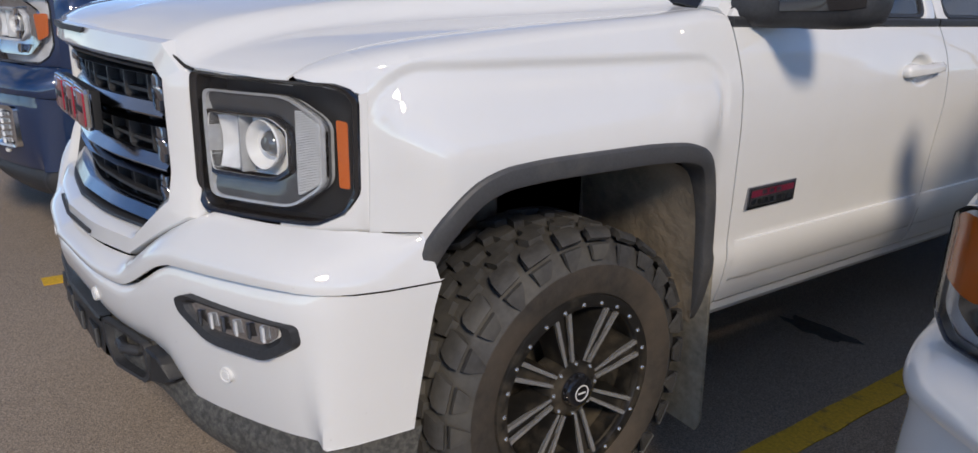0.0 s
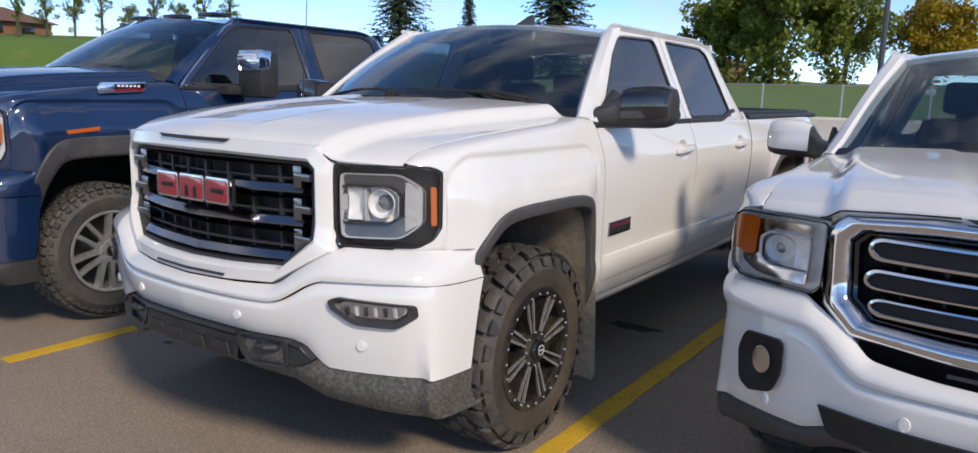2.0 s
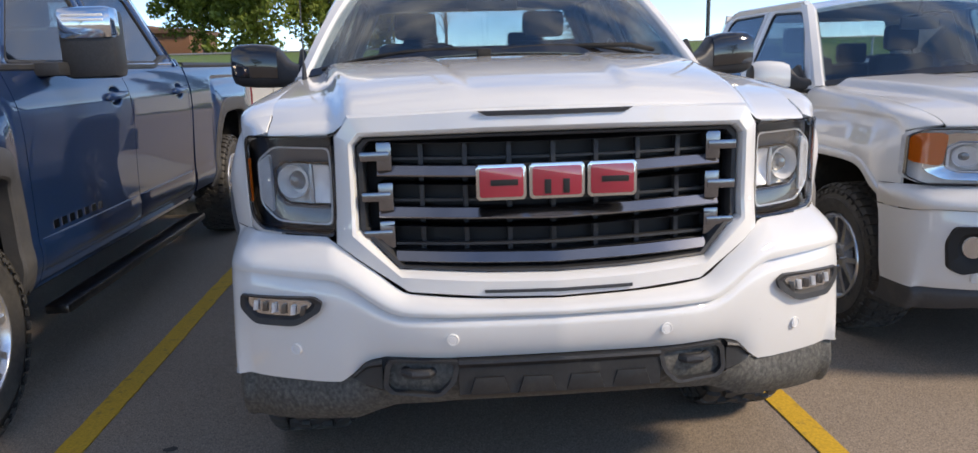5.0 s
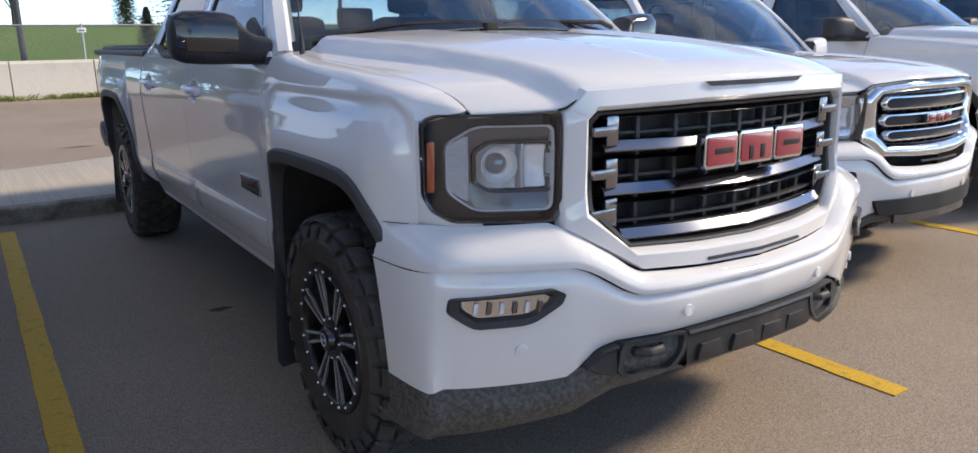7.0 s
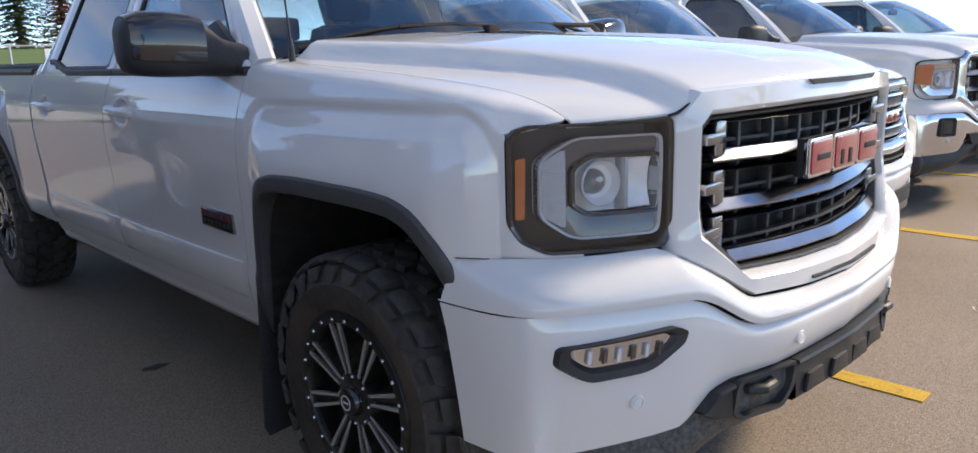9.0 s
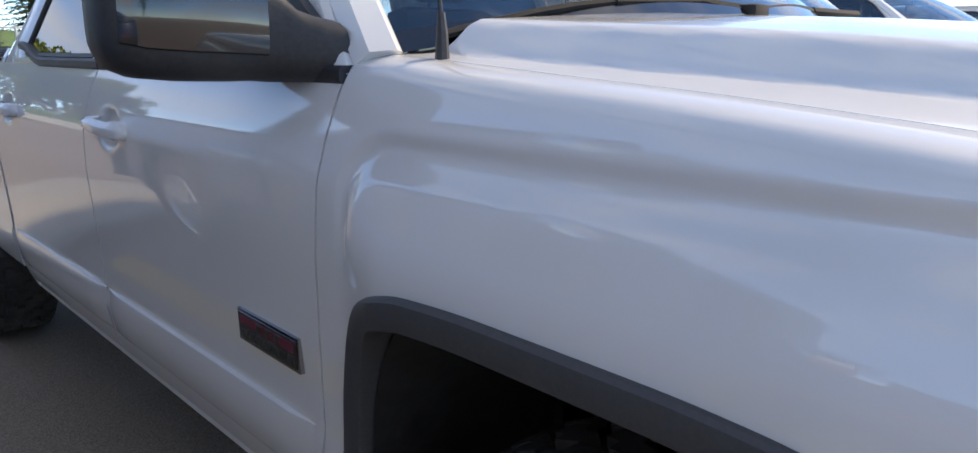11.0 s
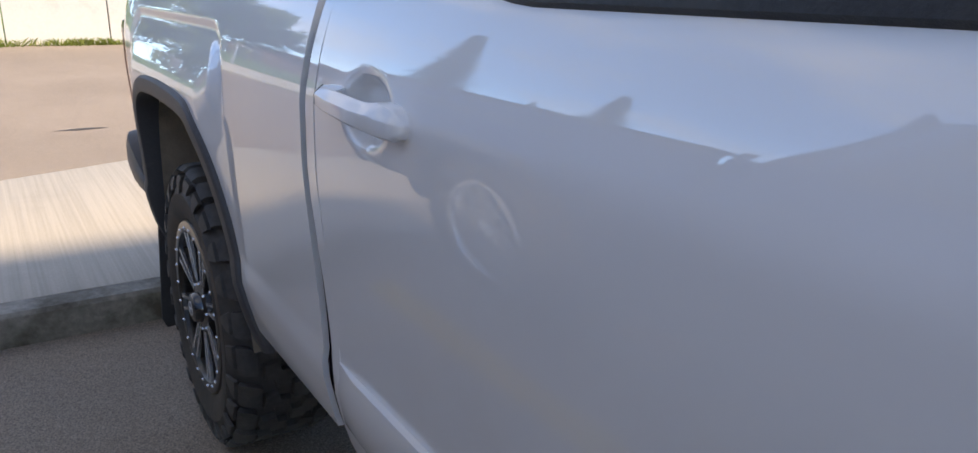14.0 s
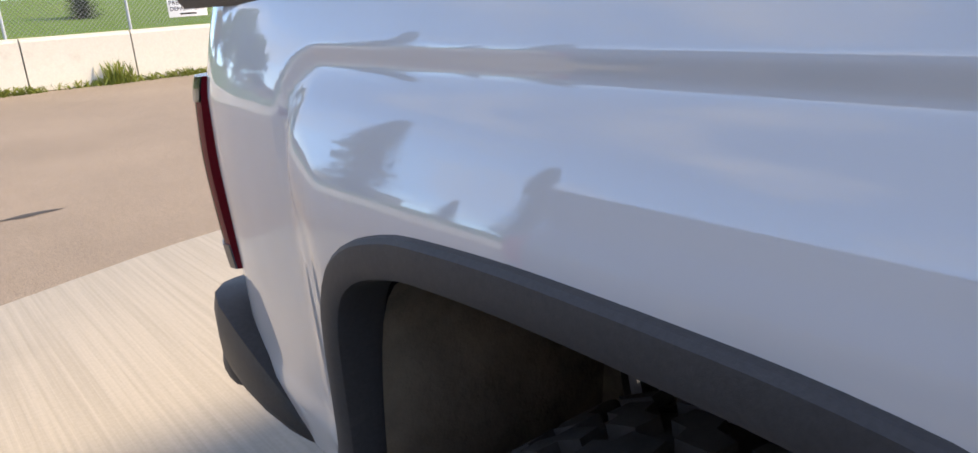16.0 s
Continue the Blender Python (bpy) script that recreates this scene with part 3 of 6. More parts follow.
        for k in range(13):
            t = k / 12
            cpil.append([(s * lerp(0.958, 0.735, t), lerp(2.70, 2.555, t), lerp(1.352, 1.815, t)), (s * lerp(0.95, 0.715, t), lerp(2.76, 2.60, t), lerp(1.352, 1.815, t)), (s * lerp(0.90, 0.66, t), lerp(2.79, 2.63, t), lerp(1.352, 1.81, t))])
        add("c_pillar", thick(cpil, lambda p: (p[0] * 0.97, p[1] - 0.01, p[2])), paint)
    add("hood", hood_mesh(), paint)
    for s in (1, -1):
        add("hood_front_seal", tube([(s * x, front_y(x) - 0.0035, hood_z(x, 0.0) - 0.0085) for x in np.linspace(0.23, 0.635, 22)], 0.0034, 6), LINER_DARK)
        add("fender_seam", tube([(s * (side_x(y, 0.934) + 0.0005), y, 0.934) for y in np.linspace(-0.545, -0.475, 8)], 0.0015, 6), LINER_DARK)
    out["cowl"] = add("cowl", thick([[(x, 0.25 + 0.19 * (x / 0.87) ** 2 + k * 0.06, 1.452 - 0.075 * (x / 0.87) ** 2 + 0.010 * k) for x in np.linspace(-0.89, 0.89, 25)] for k in range(3)], lambda p: (p[0], p[1], p[2] - 0.02)), BLACK_TRIM)
    ws = windshield_rows()
    g = add("windshield", thick(ws, lambda p: (p[0], p[1] + 0.004, p[2] - 0.004)), GLASS, "slightly green laminated glass")
    out["glass"] = g
    add("windshield_band", thick([[(p[0], p[1] - 0.002, p[2] + 0.004) for p in ws[k]] for k in (0, 1)], lambda p: (p[0], p[1], p[2] - 0.003)), GLOSS_BLACK, parent=g)
    add("roof", thick(roof_rows(), lambda p: (p[0], p[1], p[2] - 0.025)), paint)
    add("cab_back", thick([[(x, 2.775 - 0.14 * (z - 1.35) / 0.46 - 0.03 * (x / 0.9) ** 2, z) for x in np.linspace(-0.93 + 0.42 * max(0, z - 1.35), 0.93 - 0.42 * max(0, z - 1.35), 9)] for z in (0.55, 0.9, 1.36, 1.44)], lambda p: (p[0], p[1] - 0.03, p[2])), paint)
    add("rear_window", thick([[(x, 2.775 - 0.14 * (z - 1.35) / 0.46 - 0.03 * (x / 0.9) ** 2, z) for x in np.linspace(-0.93 + 0.42 * (z - 1.35), 0.93 - 0.42 * (z - 1.35), 9)] for z in (1.44, 1.6, 1.79)], lambda p: (p[0], p[1] - 0.006, p[2])), GLASS)
    add("rear_header", thick([[(x, 2.775 - 0.14 * (z - 1.35) / 0.46 - 0.03 * (x / 0.9) ** 2, z) for x in np.linspace(-0.74, 0.74, 9)] for z in (1.79, 1.82, 1.845)], lambda p: (p[0], p[1] - 0.03, p[2])), paint)
    add("underbody", join(box(-0.50, 0.50, -0.80, 4.85, 0.40, 0.56, 0.02), box(-0.82, 0.82, 0.62, 2.75, 0.44, 0.56, 0.02), box(-0.9, 0.9, 2.80, 3.28, 0.52, 0.62, 0.02), box(-0.5, 0.5, -0.75, 0.45, 0.5, 1.2, 0.02)), UNDER)
    add("bed_floor", box(-0.55, 0.55, 2.88, 4.87, 0.82, 0.86), paint)
    add("tailgate", join(box(-0.86, 0.86, 4.895, 4.96, 0.72, 1.35, 0.015), box(-0.55, 0.55, 4.95, 4.967, 0.95, 1.2, 0.01)), paint)
    # dark block added inside the cab-to-bed gap to stand for its shade
    add("bed_seal", box(-0.945, 0.945, 2.835, 2.92, 0.56, 1.30, 0.004), LINER_DARK)
    # cabin
    add("dashboard", join(box(-0.80, 0.80, 0.62, 1.05, 1.05, 1.33, 0.05), box(-0.78, 0.78, 0.42, 0.75, 1.18, 1.385, 0.04)), DASH)
    wheel = [(0.40 + 0.185 * math.cos(a), 1.12 + 0.07 * math.sin(a), 1.34 + 0.17 * math.sin(a)) for a in np.linspace(0, 2 * math.pi, 28, endpoint=False)]
    add("steering_wheel", join(tube(wheel, 0.016, 8, True), box(0.33, 0.47, 1.10, 1.14, 1.29, 1.38, 0.02), box(0.22, 0.58, 1.11, 1.13, 1.325, 1.345, 0.005)), DASH)
    for x in (-0.40, 0.40):
        seat = join(box(x - 0.25, x + 0.25, 1.35, 1.90, 0.85, 1.05, 0.06), box(x - 0.24, x + 0.24, 1.80, 1.97, 1.0, 1.56, 0.07), box(x - 0.13, x + 0.13, 1.86, 1.95, 1.58, 1.74, 0.04))
        add("seat", seat, SEAT)
    add("rear_bench", join(box(-0.72, 0.72, 2.1, 2.6, 0.85, 1.05, 0.06), box(-0.72, 0.72, 2.52, 2.68, 1.0, 1.5, 0.06), box(-0.5, -0.25, 2.58, 2.66, 1.5, 1.64, 0.03), box(0.25, 0.5, 2.58, 2.66, 1.5, 1.64, 0.03)), SEAT)
    add("rear_view_mirror", join(box(-0.13, 0.13, 0.98, 1.01, 1.69, 1.76, 0.02), tube([(0, 1.0, 1.76), (0, 0.98, 1.84)], 0.012)), DASH)
    return out, add


# ---- wheels ----
def tyre_mesh(r, w, rim_r, lugs=26, deep=0.019, side=0.070):
    """A tyre about the x axis, outer face at +x: carcass, shoulder lugs that run down the side, two rows of hooked blocks."""
    h = w / 2
    prof = [(rim_r - 0.005, h * 0.70), (rim_r + 0.012, h * 0.93), (rim_r + 0.05, h * 1.0), (lerp(rim_r, r, 0.50), h * 1.03), (r - 0.078, h * 0.985), (r - 0.34 * side - 0.026, h * 0.90), (r - deep - 0.010, h * 0.76), (r - deep, h * 0.4), (r - deep, 0)]
    prof = prof + [(a, -b) for a, b in reversed(prof[:-1])]
    parts = []
    pitch = 2 * math.pi / lugs

    def at(x, rad, a):
        return (x, rad * math.cos(a), rad * math.sin(a))

    hook = [(0.03, -0.38), (0.28, -0.44), (0.33, -0.14), (0.52, -0.08), (0.50, 0.32), (0.26, 0.38), (0.21, 0.12), (0.03, 0.08)]
    for k in range(lugs):
        for sgn in (1, -1):
            a0 = pitch * (k + (0.0 if sgn > 0 else 0.5))
            long = k % 2
            lo = r - side - (0.016 if long else 0.0)
            inner = 0.56 if long else 0.63
            # stations: x, radius of the face, lean of the face, half width in pitches, twist, depth
            shoulder = ((inner, r, 0.0, 0.30, -0.14, deep), (0.74, r + 0.001, 0.0, 0.37, -0.06, deep), (0.88, r - 0.004, 0.2, 0.37, 0.0, deep), (0.965, r - 0.016, 0.5, 0.35, 0.03, deep))
            flank = ((1.0, r - 0.032, 1.0, 0.32, 0.05, 0.010), (1.038, r - 0.050, 1.0, 0.27, 0.08, 0.010), (1.050, lo, 1.0, 0.10 if long else 0.19, 0.12, 0.007))
            for path in (shoulder, flank):
                rows = []
                for xx, rad, lean_, half, tw, dp in path:
                    dx, dr = dp * lean_, dp * (1 - lean_)
                    a, hw = a0 + tw * pitch, half * pitch
                    rows.append([at(sgn * (h * xx - dx), rad - dr, a - hw * 1.06), at(sgn * h * xx, rad, a - hw), at(sgn * h * xx, rad, a + hw * (0.8 if long else 1.0)), at(sgn * (h * xx - dx), rad - dr, a + hw * (0.86 if long else 1.06))])
                v, f = sheet(rows, close_v=True)
                parts.append((v, f + [(0, 1, 2, 3), tuple(range(len(v) - 4, len(v)))]))
            am = a0 + 0.45 * pitch
            top = [at(sgn * h * x, r + 0.001, am + q * pitch) for x, q in hook]
            low = [at(sgn * h * (0.26 + (x - 0.26) * 1.06), r - deep, am + q * 1.05 * pitch) for x, q in hook]
            n = len(hook)
            parts.append((top + low, [tuple(range(n))] + [(i, (i + 1) % n, n + (i + 1) % n, n + i) for i in range(n)]))
    return lathe(prof, 72), join(*parts)


def ring_bolts(n, rad, x, size):
    parts = []
    for k in range(n):
        a = 2 * math.pi * k / n
        v, f = lathe([(0.0001, x + size * 0.9), (size * 0.6, x + size * 0.8), (size, x + size * 0.2), (size, x - size)], 8)
        parts.append((shift(v, 0, rad * math.cos(a), rad * math.sin(a)), f))
    return parts


def radial(points, a):
    """Points given as (x, along the radius, across) turned to the angle a about x."""
    c, s = math.cos(a), math.sin(a)
    return [(x, c * r - s * w, s * r + c * w) for x, r, w in points]


def offroad_wheel():
    """The dark off-road wheel: tyre, rim, eight split spokes with milled edges, ring of bolts, cap."""
    root = empty("wheel", (0, 0, 0), "", "")
    r, w, rr = 0.432, 0.30, 0.262
    carcass, tread = tyre_mesh(r, w, rr)
    obj("tyre", *carcass, RUBBER, root, "black all-terrain tyre", 40)
    tagged(obj("tread", *tread, RUBBER, root, "deep dusty tread lugs", 30), kind="stuff")
    h = w / 2
    obj("sidewall_dust", *lathe([(rr + 0.004, h * 0.94), (rr + 0.03, h * 1.0 + 0.002), (rr + 0.060, h * 1.034), (rr + 0.082, h * 1.036), (rr + 0.088, h * 1.01)], 72), RUBBER_DUSTY, root)
    obj("rim", *join(lathe([(rr + 0.004, h * 0.92), (rr, h * 0.98), (rr - 0.012, h * 1.0), (rr - 0.030, h * 0.985), (rr - 0.034, h * 0.93), (rr - 0.032, h * 0.5), (rr - 0.036, h * 0.86)], 64)), RIM, root, "dark dusty alloy rim", 30)
    obj("barrel", *join(lathe([(rr - 0.034, h * 0.90), (rr - 0.032, h * 0.5), (rr - 0.03, -h * 0.9)], 64), lathe([(0.001, -0.02), (0.12, -0.02), (0.15, -0.05), (rr - 0.03, -0.07)], 48)), BARREL, root, "", 30)
    for b in ring_bolts(24, rr - 0.020, h * 0.99, 0.0062):
        obj("rim_bolt", *b, MILLED, root)
    xf = h * 0.80
    for k in range(8):
        a = 2 * math.pi * k / 8 + 0.28
        wi, wo, e = 0.016, 0.0265, 0.0085
        top = [(xf + 0.014, 0.070, -wi), (xf + 0.014, 0.070, wi), (h * 0.96, rr - 0.028, wo), (h * 0.96, rr - 0.028, -wo)]
        chan = [(x - 0.016, q, v * 0.55) for x, q, v in top]
        low = [(xf - 0.06, 0.070, -wi * 1.3), (xf - 0.06, 0.070, wi * 1.3), (h * 0.30, rr - 0.028, wo * 1.15), (h * 0.30, rr - 0.028, -wo * 1.15)]
        inn = [(x, q, math.copysign(abs(v) - e, v)) for x, q, v in top]
        pts = radial(top + inn + chan + low, a)
        sp = obj("spoke", pts, [(4, 8, 11, 7), (5, 6, 10, 9), (8, 9, 10, 11), (0, 3, 15, 12), (1, 13, 14, 2), (0, 12, 13, 1), (3, 2, 14, 15), (12, 15, 14, 13), (4, 5, 9, 8)], RIM, root, "", 20)
        for sgn in (1, -1):
            edge = [(x + 0.0014, q, sgn * v) for x, q, v in ((xf + 0.014, 0.078, wi - e), (xf + 0.014, 0.078, wi + 0.0005), (h * 0.96, rr - 0.030, wo + 0.0005), (h * 0.96, rr - 0.030, wo - e * 1.3))]
            e2 = [(x - 0.010, q, v) for x, q, v in edge]
            obj("milled_edge", radial(edge + e2, a), [(0, 1, 2, 3), (4, 5, 6, 7), (0, 1, 5, 4), (1, 2, 6, 5), (2, 3, 7, 6), (3, 0, 4, 7)], MILLED, sp, "bright milled edge", 20)
    obj("hub", *lathe([(0.001, xf + 0.018), (0.062, xf + 0.018), (0.082, xf + 0.012), (0.088, xf - 0.01), (0.09, xf - 0.06)], 8), RIM, root)
    obj("centre_cap", *lathe([(0.001, xf + 0.044), (0.030, xf + 0.044), (0.041, xf + 0.040), (0.046, xf + 0.03), (0.048, xf + 0.015)], 32), GLOSS_BLACK, root, "gloss black centre cap")
    obj("cap_mark", *join(lathe([(0.020, xf + 0.0442), (0.020, xf + 0.0455), (0.0228, xf + 0.0455), (0.0228, xf + 0.0442)], 28), (shift(box(xf + 0.044, xf + 0.0455, -0.012, 0.012, -0.002, 0.002)[0]), box(0, 1, 0, 1, 0, 1)[1])), WHITE_MARK, root)
    for b in ring_bolts(8, 0.072, xf + 0.016, 0.0055):
        obj("lug_nut", *b, MILLED, root)
    return root


def alloy_wheel(r, w, rr, spokes=6, tint=None, twin=0.02):
    """A road wheel with paired bright spokes."""
    root = empty("wheel", (0, 0, 0), "", "")
    h = w / 2
    carcass, tread = tyre_mesh(r, w, rr, 44, 0.009, 0.040)
    obj("tyre", *carcass, RUBBER, root, "black road tyre", 40)
    tagged(obj("tread", *tread, RUBBER, root, "fine road tread", 30), kind="stuff")
    obj("rim", *lathe([(rr + 0.004, h * 0.9), (rr, h * 0.96), (rr - 0.012, h * 0.97), (rr - 0.02, h * 0.9), (rr - 0.03, h * 0.4), (rr - 0.03, -h * 0.9)], 56), tint or ALLOY, root)
    obj("brake", *lathe([(0.001, -0.02), (0.16, -0.02), (rr - 0.03, -0.04)], 32), VOID, root)
    xf = h * 0.72
    for k in range(spokes):
        a = 2 * math.pi * k / spokes + 0.3
        for sgn in (1, -1):
            t = 0.016
            wi, wo = sgn * (twin + 0.004), sgn * (twin + 0.028)
            top = [(xf + 0.01, 0.06, wi - t), (xf + 0.01, 0.06, wi + t), (xf + 0.018, rr * 0.6, lerp(wi, wo, 0.5) + t * 0.8), (h * 0.92, rr - 0.015, wo + t * 1.2), (h * 0.92, rr - 0.015, wo - t * 0.6), (xf + 0.018, rr * 0.6, lerp(wi, wo, 0.5) - t * 0.8)]
            low = [(x - 0.04, q, v * 1.1) for x, q, v in top]
            obj("spoke", radial(top + low, a), [tuple(range(6)), tuple(reversed(range(6, 12)))] + [(i, (i + 1) % 6, 6 + (i + 1) % 6, 6 + i) for i in range(6)], tint or ALLOY, root, "", 20)
    obj("hub", *lathe([(0.001, xf + 0.02), (0.04, xf + 0.02), (0.075, xf + 0.012), (0.085, xf - 0.03)], 32), tint or ALLOY, root)
    obj("centre_cap", *lathe([(0.001, xf + 0.032), (0.03, xf + 0.030), (0.036, xf + 0.02)], 24), GLOSS_BLACK, root)
    for b in ring_bolts(6, 0.058, xf + 0.02, 0.008):
        obj("lug_nut", *b, CHROME, root)
    return root


def set_wheels(proto, root, places, label):
    for x, y, z in places:
        m = pose(x, y, z, 0, 0, 0 if x > 0 else 180)
        c = copy_thing(proto, m)
        c.parent = root
        c.matrix_basis = m
        tagged(c, label=label)
        for key in ("category", "group"):
            if key in c:
                del c[key]


def discard(proto):
    for o in [*proto.children_recursive, proto]:
        bpy.data.objects.remove(o)

# ---- ground, kerb, walk, barrier ----
def asphalt(name, color, stain, coarse=170.0):
    m = bpy.data.materials.new(name)
    m.use_nodes = True
    n, l = m.node_tree.nodes, m.node_tree.links
    p = n["Principled BSDF"]
    co = n.new("ShaderNodeTexCoord").outputs["Object"]

    def noise_at(s, d=5.0, r=0.6):
        t = n.new("ShaderNodeTexNoise")
        t.inputs["Scale"].default_value, t.inputs["Detail"].default_value, t.inputs["Roughness"].default_value = s, d, r
        l.new(co, t.inputs["Vector"])
        return t.outputs["Fac"]

    def ramp(src, stops):
        r = n.new("ShaderNodeValToRGB")
        while len(r.color_ramp.elements) < len(stops):
            r.color_ramp.elements.new(0.5)
        for e, (at, c) in zip(r.color_ramp.elements, stops):
            e.position, e.color = at, (*c, 1)
        l.new(src, r.inputs[0])
        return r.outputs[0]

    def mix(fac, a, b, kind="MIX"):
        x = n.new("ShaderNodeMix")
        x.data_type, x.blend_type = "RGBA", kind
        l.new(fac, x.inputs[0]) if not isinstance(fac, float) else setattr(x.inputs[0], "default_value", fac)
        for k, v in ((6, a), (7, b)):
            if isinstance(v, tuple):
                x.inputs[k].default_value = (*v, 1)
            else:
                l.new(v, x.inputs[k])
        return x.outputs[2]

    fine = ramp(noise_at(coarse, 3.0, 0.7), ((0.32, tuple(c * 0.45 for c in color)), (0.52, color), (0.72, tuple(c * 1.6 for c in color))))
    vor = n.new("ShaderNodeTexVoronoi")
    vor.inputs["Scale"].default_value = coarse * 0.5
    l.new(co, vor.inputs["Vector"])
    chips = ramp(vor.outputs["Distance"], ((0.0, (1, 1, 1)), (0.25, (0, 0, 0))))
    fine = mix(chips, fine, tuple(c * 2.1 for c in color))
    big = ramp(noise_at(0.35, 6.0, 0.6), ((0.35, (0.90,) * 3), (0.65, (1.12,) * 3)))
    body = mix(1.0, fine, big, "MULTIPLY")
    oil = ramp(noise_at(1.7, 4.0, 0.55), ((0.72, (0, 0, 0)), (0.86, (1, 1, 1))))
    body = mix(oil, body, stain)
    l.new(body, p.inputs["Base Color"])
    p.inputs["Roughness"].default_value = 0.82
    b = n.new("ShaderNodeBump")
    b.inputs["Distance"].default_value = 0.004
    b.inputs["Strength"].default_value = 0.8
    l.new(noise_at(coarse, 3.0, 0.7), b.inputs["Height"])
    l.new(b.outputs[0], p.inputs["Normal"])
    return m


ASPHALT = asphalt("asphalt", (0.292, 0.236, 0.184), (0.15, 0.125, 0.10))
CONCRETE = mat("broom_concrete", (0.45, 0.405, 0.335), 0.85, 0, 0.05, 70.0, spots=(0.39, 0.35, 0.29), spot_scale=1.2)
# broom strokes across the walk
cn, cl = CONCRETE.node_tree.nodes, CONCRETE.node_tree.links
broom_co, broom_map, broom, broom_bump = cn.new("ShaderNodeTexCoord"), cn.new("ShaderNodeMapping"), cn.new("ShaderNodeTexNoise"), cn.new("ShaderNodeBump")
broom_map.inputs["Scale"].default_value = (46.0, 0.7, 1.0)
broom.inputs["Scale"].default_value, broom.inputs["Detail"].default_value = 1.0, 4.0
broom_bump.inputs["Distance"].default_value, broom_bump.inputs["Strength"].default_value = 0.0014, 1.0
cl.new(broom_co.outputs["Object"], broom_map.inputs["Vector"])
cl.new(broom_map.outputs[0], broom.inputs["Vector"])
cl.new(broom.outputs["Fac"], broom_bump.inputs["Height"])
cl.new(broom_bump.outputs[0], cn["Principled BSDF"].inputs["Normal"])
broom_ramp, broom_mix = cn.new("ShaderNodeValToRGB"), cn.new("ShaderNodeMix")
broom_ramp.color_ramp.elements[0].position, broom_ramp.color_ramp.elements[1].position = 0.36, 0.62
broom_ramp.color_ramp.elements[0].color, broom_ramp.color_ramp.elements[1].color = (0.90, 0.895, 0.885, 1), (1.04, 1.04, 1.04, 1)
broom_mix.data_type, broom_mix.blend_type = "RGBA", "MULTIPLY"
broom_mix.inputs[0].default_value = 1.0
broom_src = cn["Principled BSDF"].inputs["Base Color"].links[0].from_socket
cl.new(broom.outputs["Fac"], broom_ramp.inputs[0])
cl.new(broom_src, broom_mix.inputs[6])
cl.new(broom_ramp.outputs[0], broom_mix.inputs[7])
cl.new(broom_mix.outputs[2], cn["Principled BSDF"].inputs["Base Color"])
KERB = mat("stained_kerb", (0.30, 0.275, 0.235), 0.9, 0, 0.2, 40.0, spots=(0.10, 0.085, 0.06), spot_scale=4.0, spot_at=(0.42, 0.66), bump=0.003, bump_scale=60.0)
BARRIER = mat("barrier_concrete", (0.66, 0.62, 0.54), 0.8, 0, 0.05, 30.0, spots=(0.56, 0.52, 0.45), spot_scale=2.0, bump=0.001, bump_scale=60.0)
YELLOW = mat("yellow_paint", (0.64, 0.39, 0.030), 0.7, 0, 0.18, 90.0, spots=(0.24, 0.16, 0.05), spot_scale=14.0, spot_at=(0.56, 0.74), bump=0.0008, bump_scale=200.0)
GRASS = mat("grass", (0.105, 0.190, 0.022), 0.9, 0, 0.35, 30.0, spots=(0.18, 0.23, 0.045), spot_scale=0.35, bump=0.03, bump_scale=25.0)


def leaf(name, color, share=0.4):
    """Foliage that differs from leaf to leaf and lets some light through."""
    m = mat(name, color, 0.65, 0, 0.3, 1.5)
    n, l = m.node_tree.nodes, m.node_tree.links
    geo, tone, mul, thin, blend = n.new("ShaderNodeNewGeometry"), n.new("ShaderNodeValToRGB"), n.new("ShaderNodeMix"), n.new("ShaderNodeBsdfTranslucent"), n.new("ShaderNodeMixShader")
    tone.color_ramp.elements[0].color, tone.color_ramp.elements[1].color = (0.55, 0.6, 0.5, 1), (1.5, 1.35, 1.2, 1)
    mul.data_type, mul.blend_type = "RGBA", "MULTIPLY"
    mul.inputs[0].default_value = 1.0
    src = n["Principled BSDF"].inputs["Base Color"].links[0].from_socket
    l.new(geo.outputs["Random Per Island"], tone.inputs[0])
    l.new(src, mul.inputs[6])
    l.new(tone.outputs[0], mul.inputs[7])
    l.new(mul.outputs[2], n["Principled BSDF"].inputs["Base Color"])
    l.new(mul.outputs[2], thin.inputs[0])
    blend.inputs[0].default_value = share
    l.new(n["Principled BSDF"].outputs[0], blend.inputs[1])
    l.new(thin.outputs[0], blend.inputs[2])
    l.new(blend.outputs[0], n["Material Output"].inputs[0])
    return m


STEEL = mat("galvanised_steel", (0.45, 0.46, 0.47), 0.45, 0.8, 0.1, 30.0)
LEAF = leaf("green_leaves", (0.185, 0.235, 0.050))
LEAF_YELLOW = leaf("yellow_leaves", (0.36, 0.27, 0.025))
NEEDLE = leaf("spruce_needles", (0.045, 0.072, 0.042), 0.2)
NEEDLE_RED = mat("rusty_needles", (0.14, 0.045, 0.022), 0.8, 0, 0.4, 3.0)
BARK = mat("bark", (0.09, 0.075, 0.058), 0.9, 0, 0.4, 12.0, bump=0.01, bump_scale=30.0)
BRICK = mat("brown_brick", (0.22, 0.105, 0.065), 0.9, 0, 0.2, 20.0)
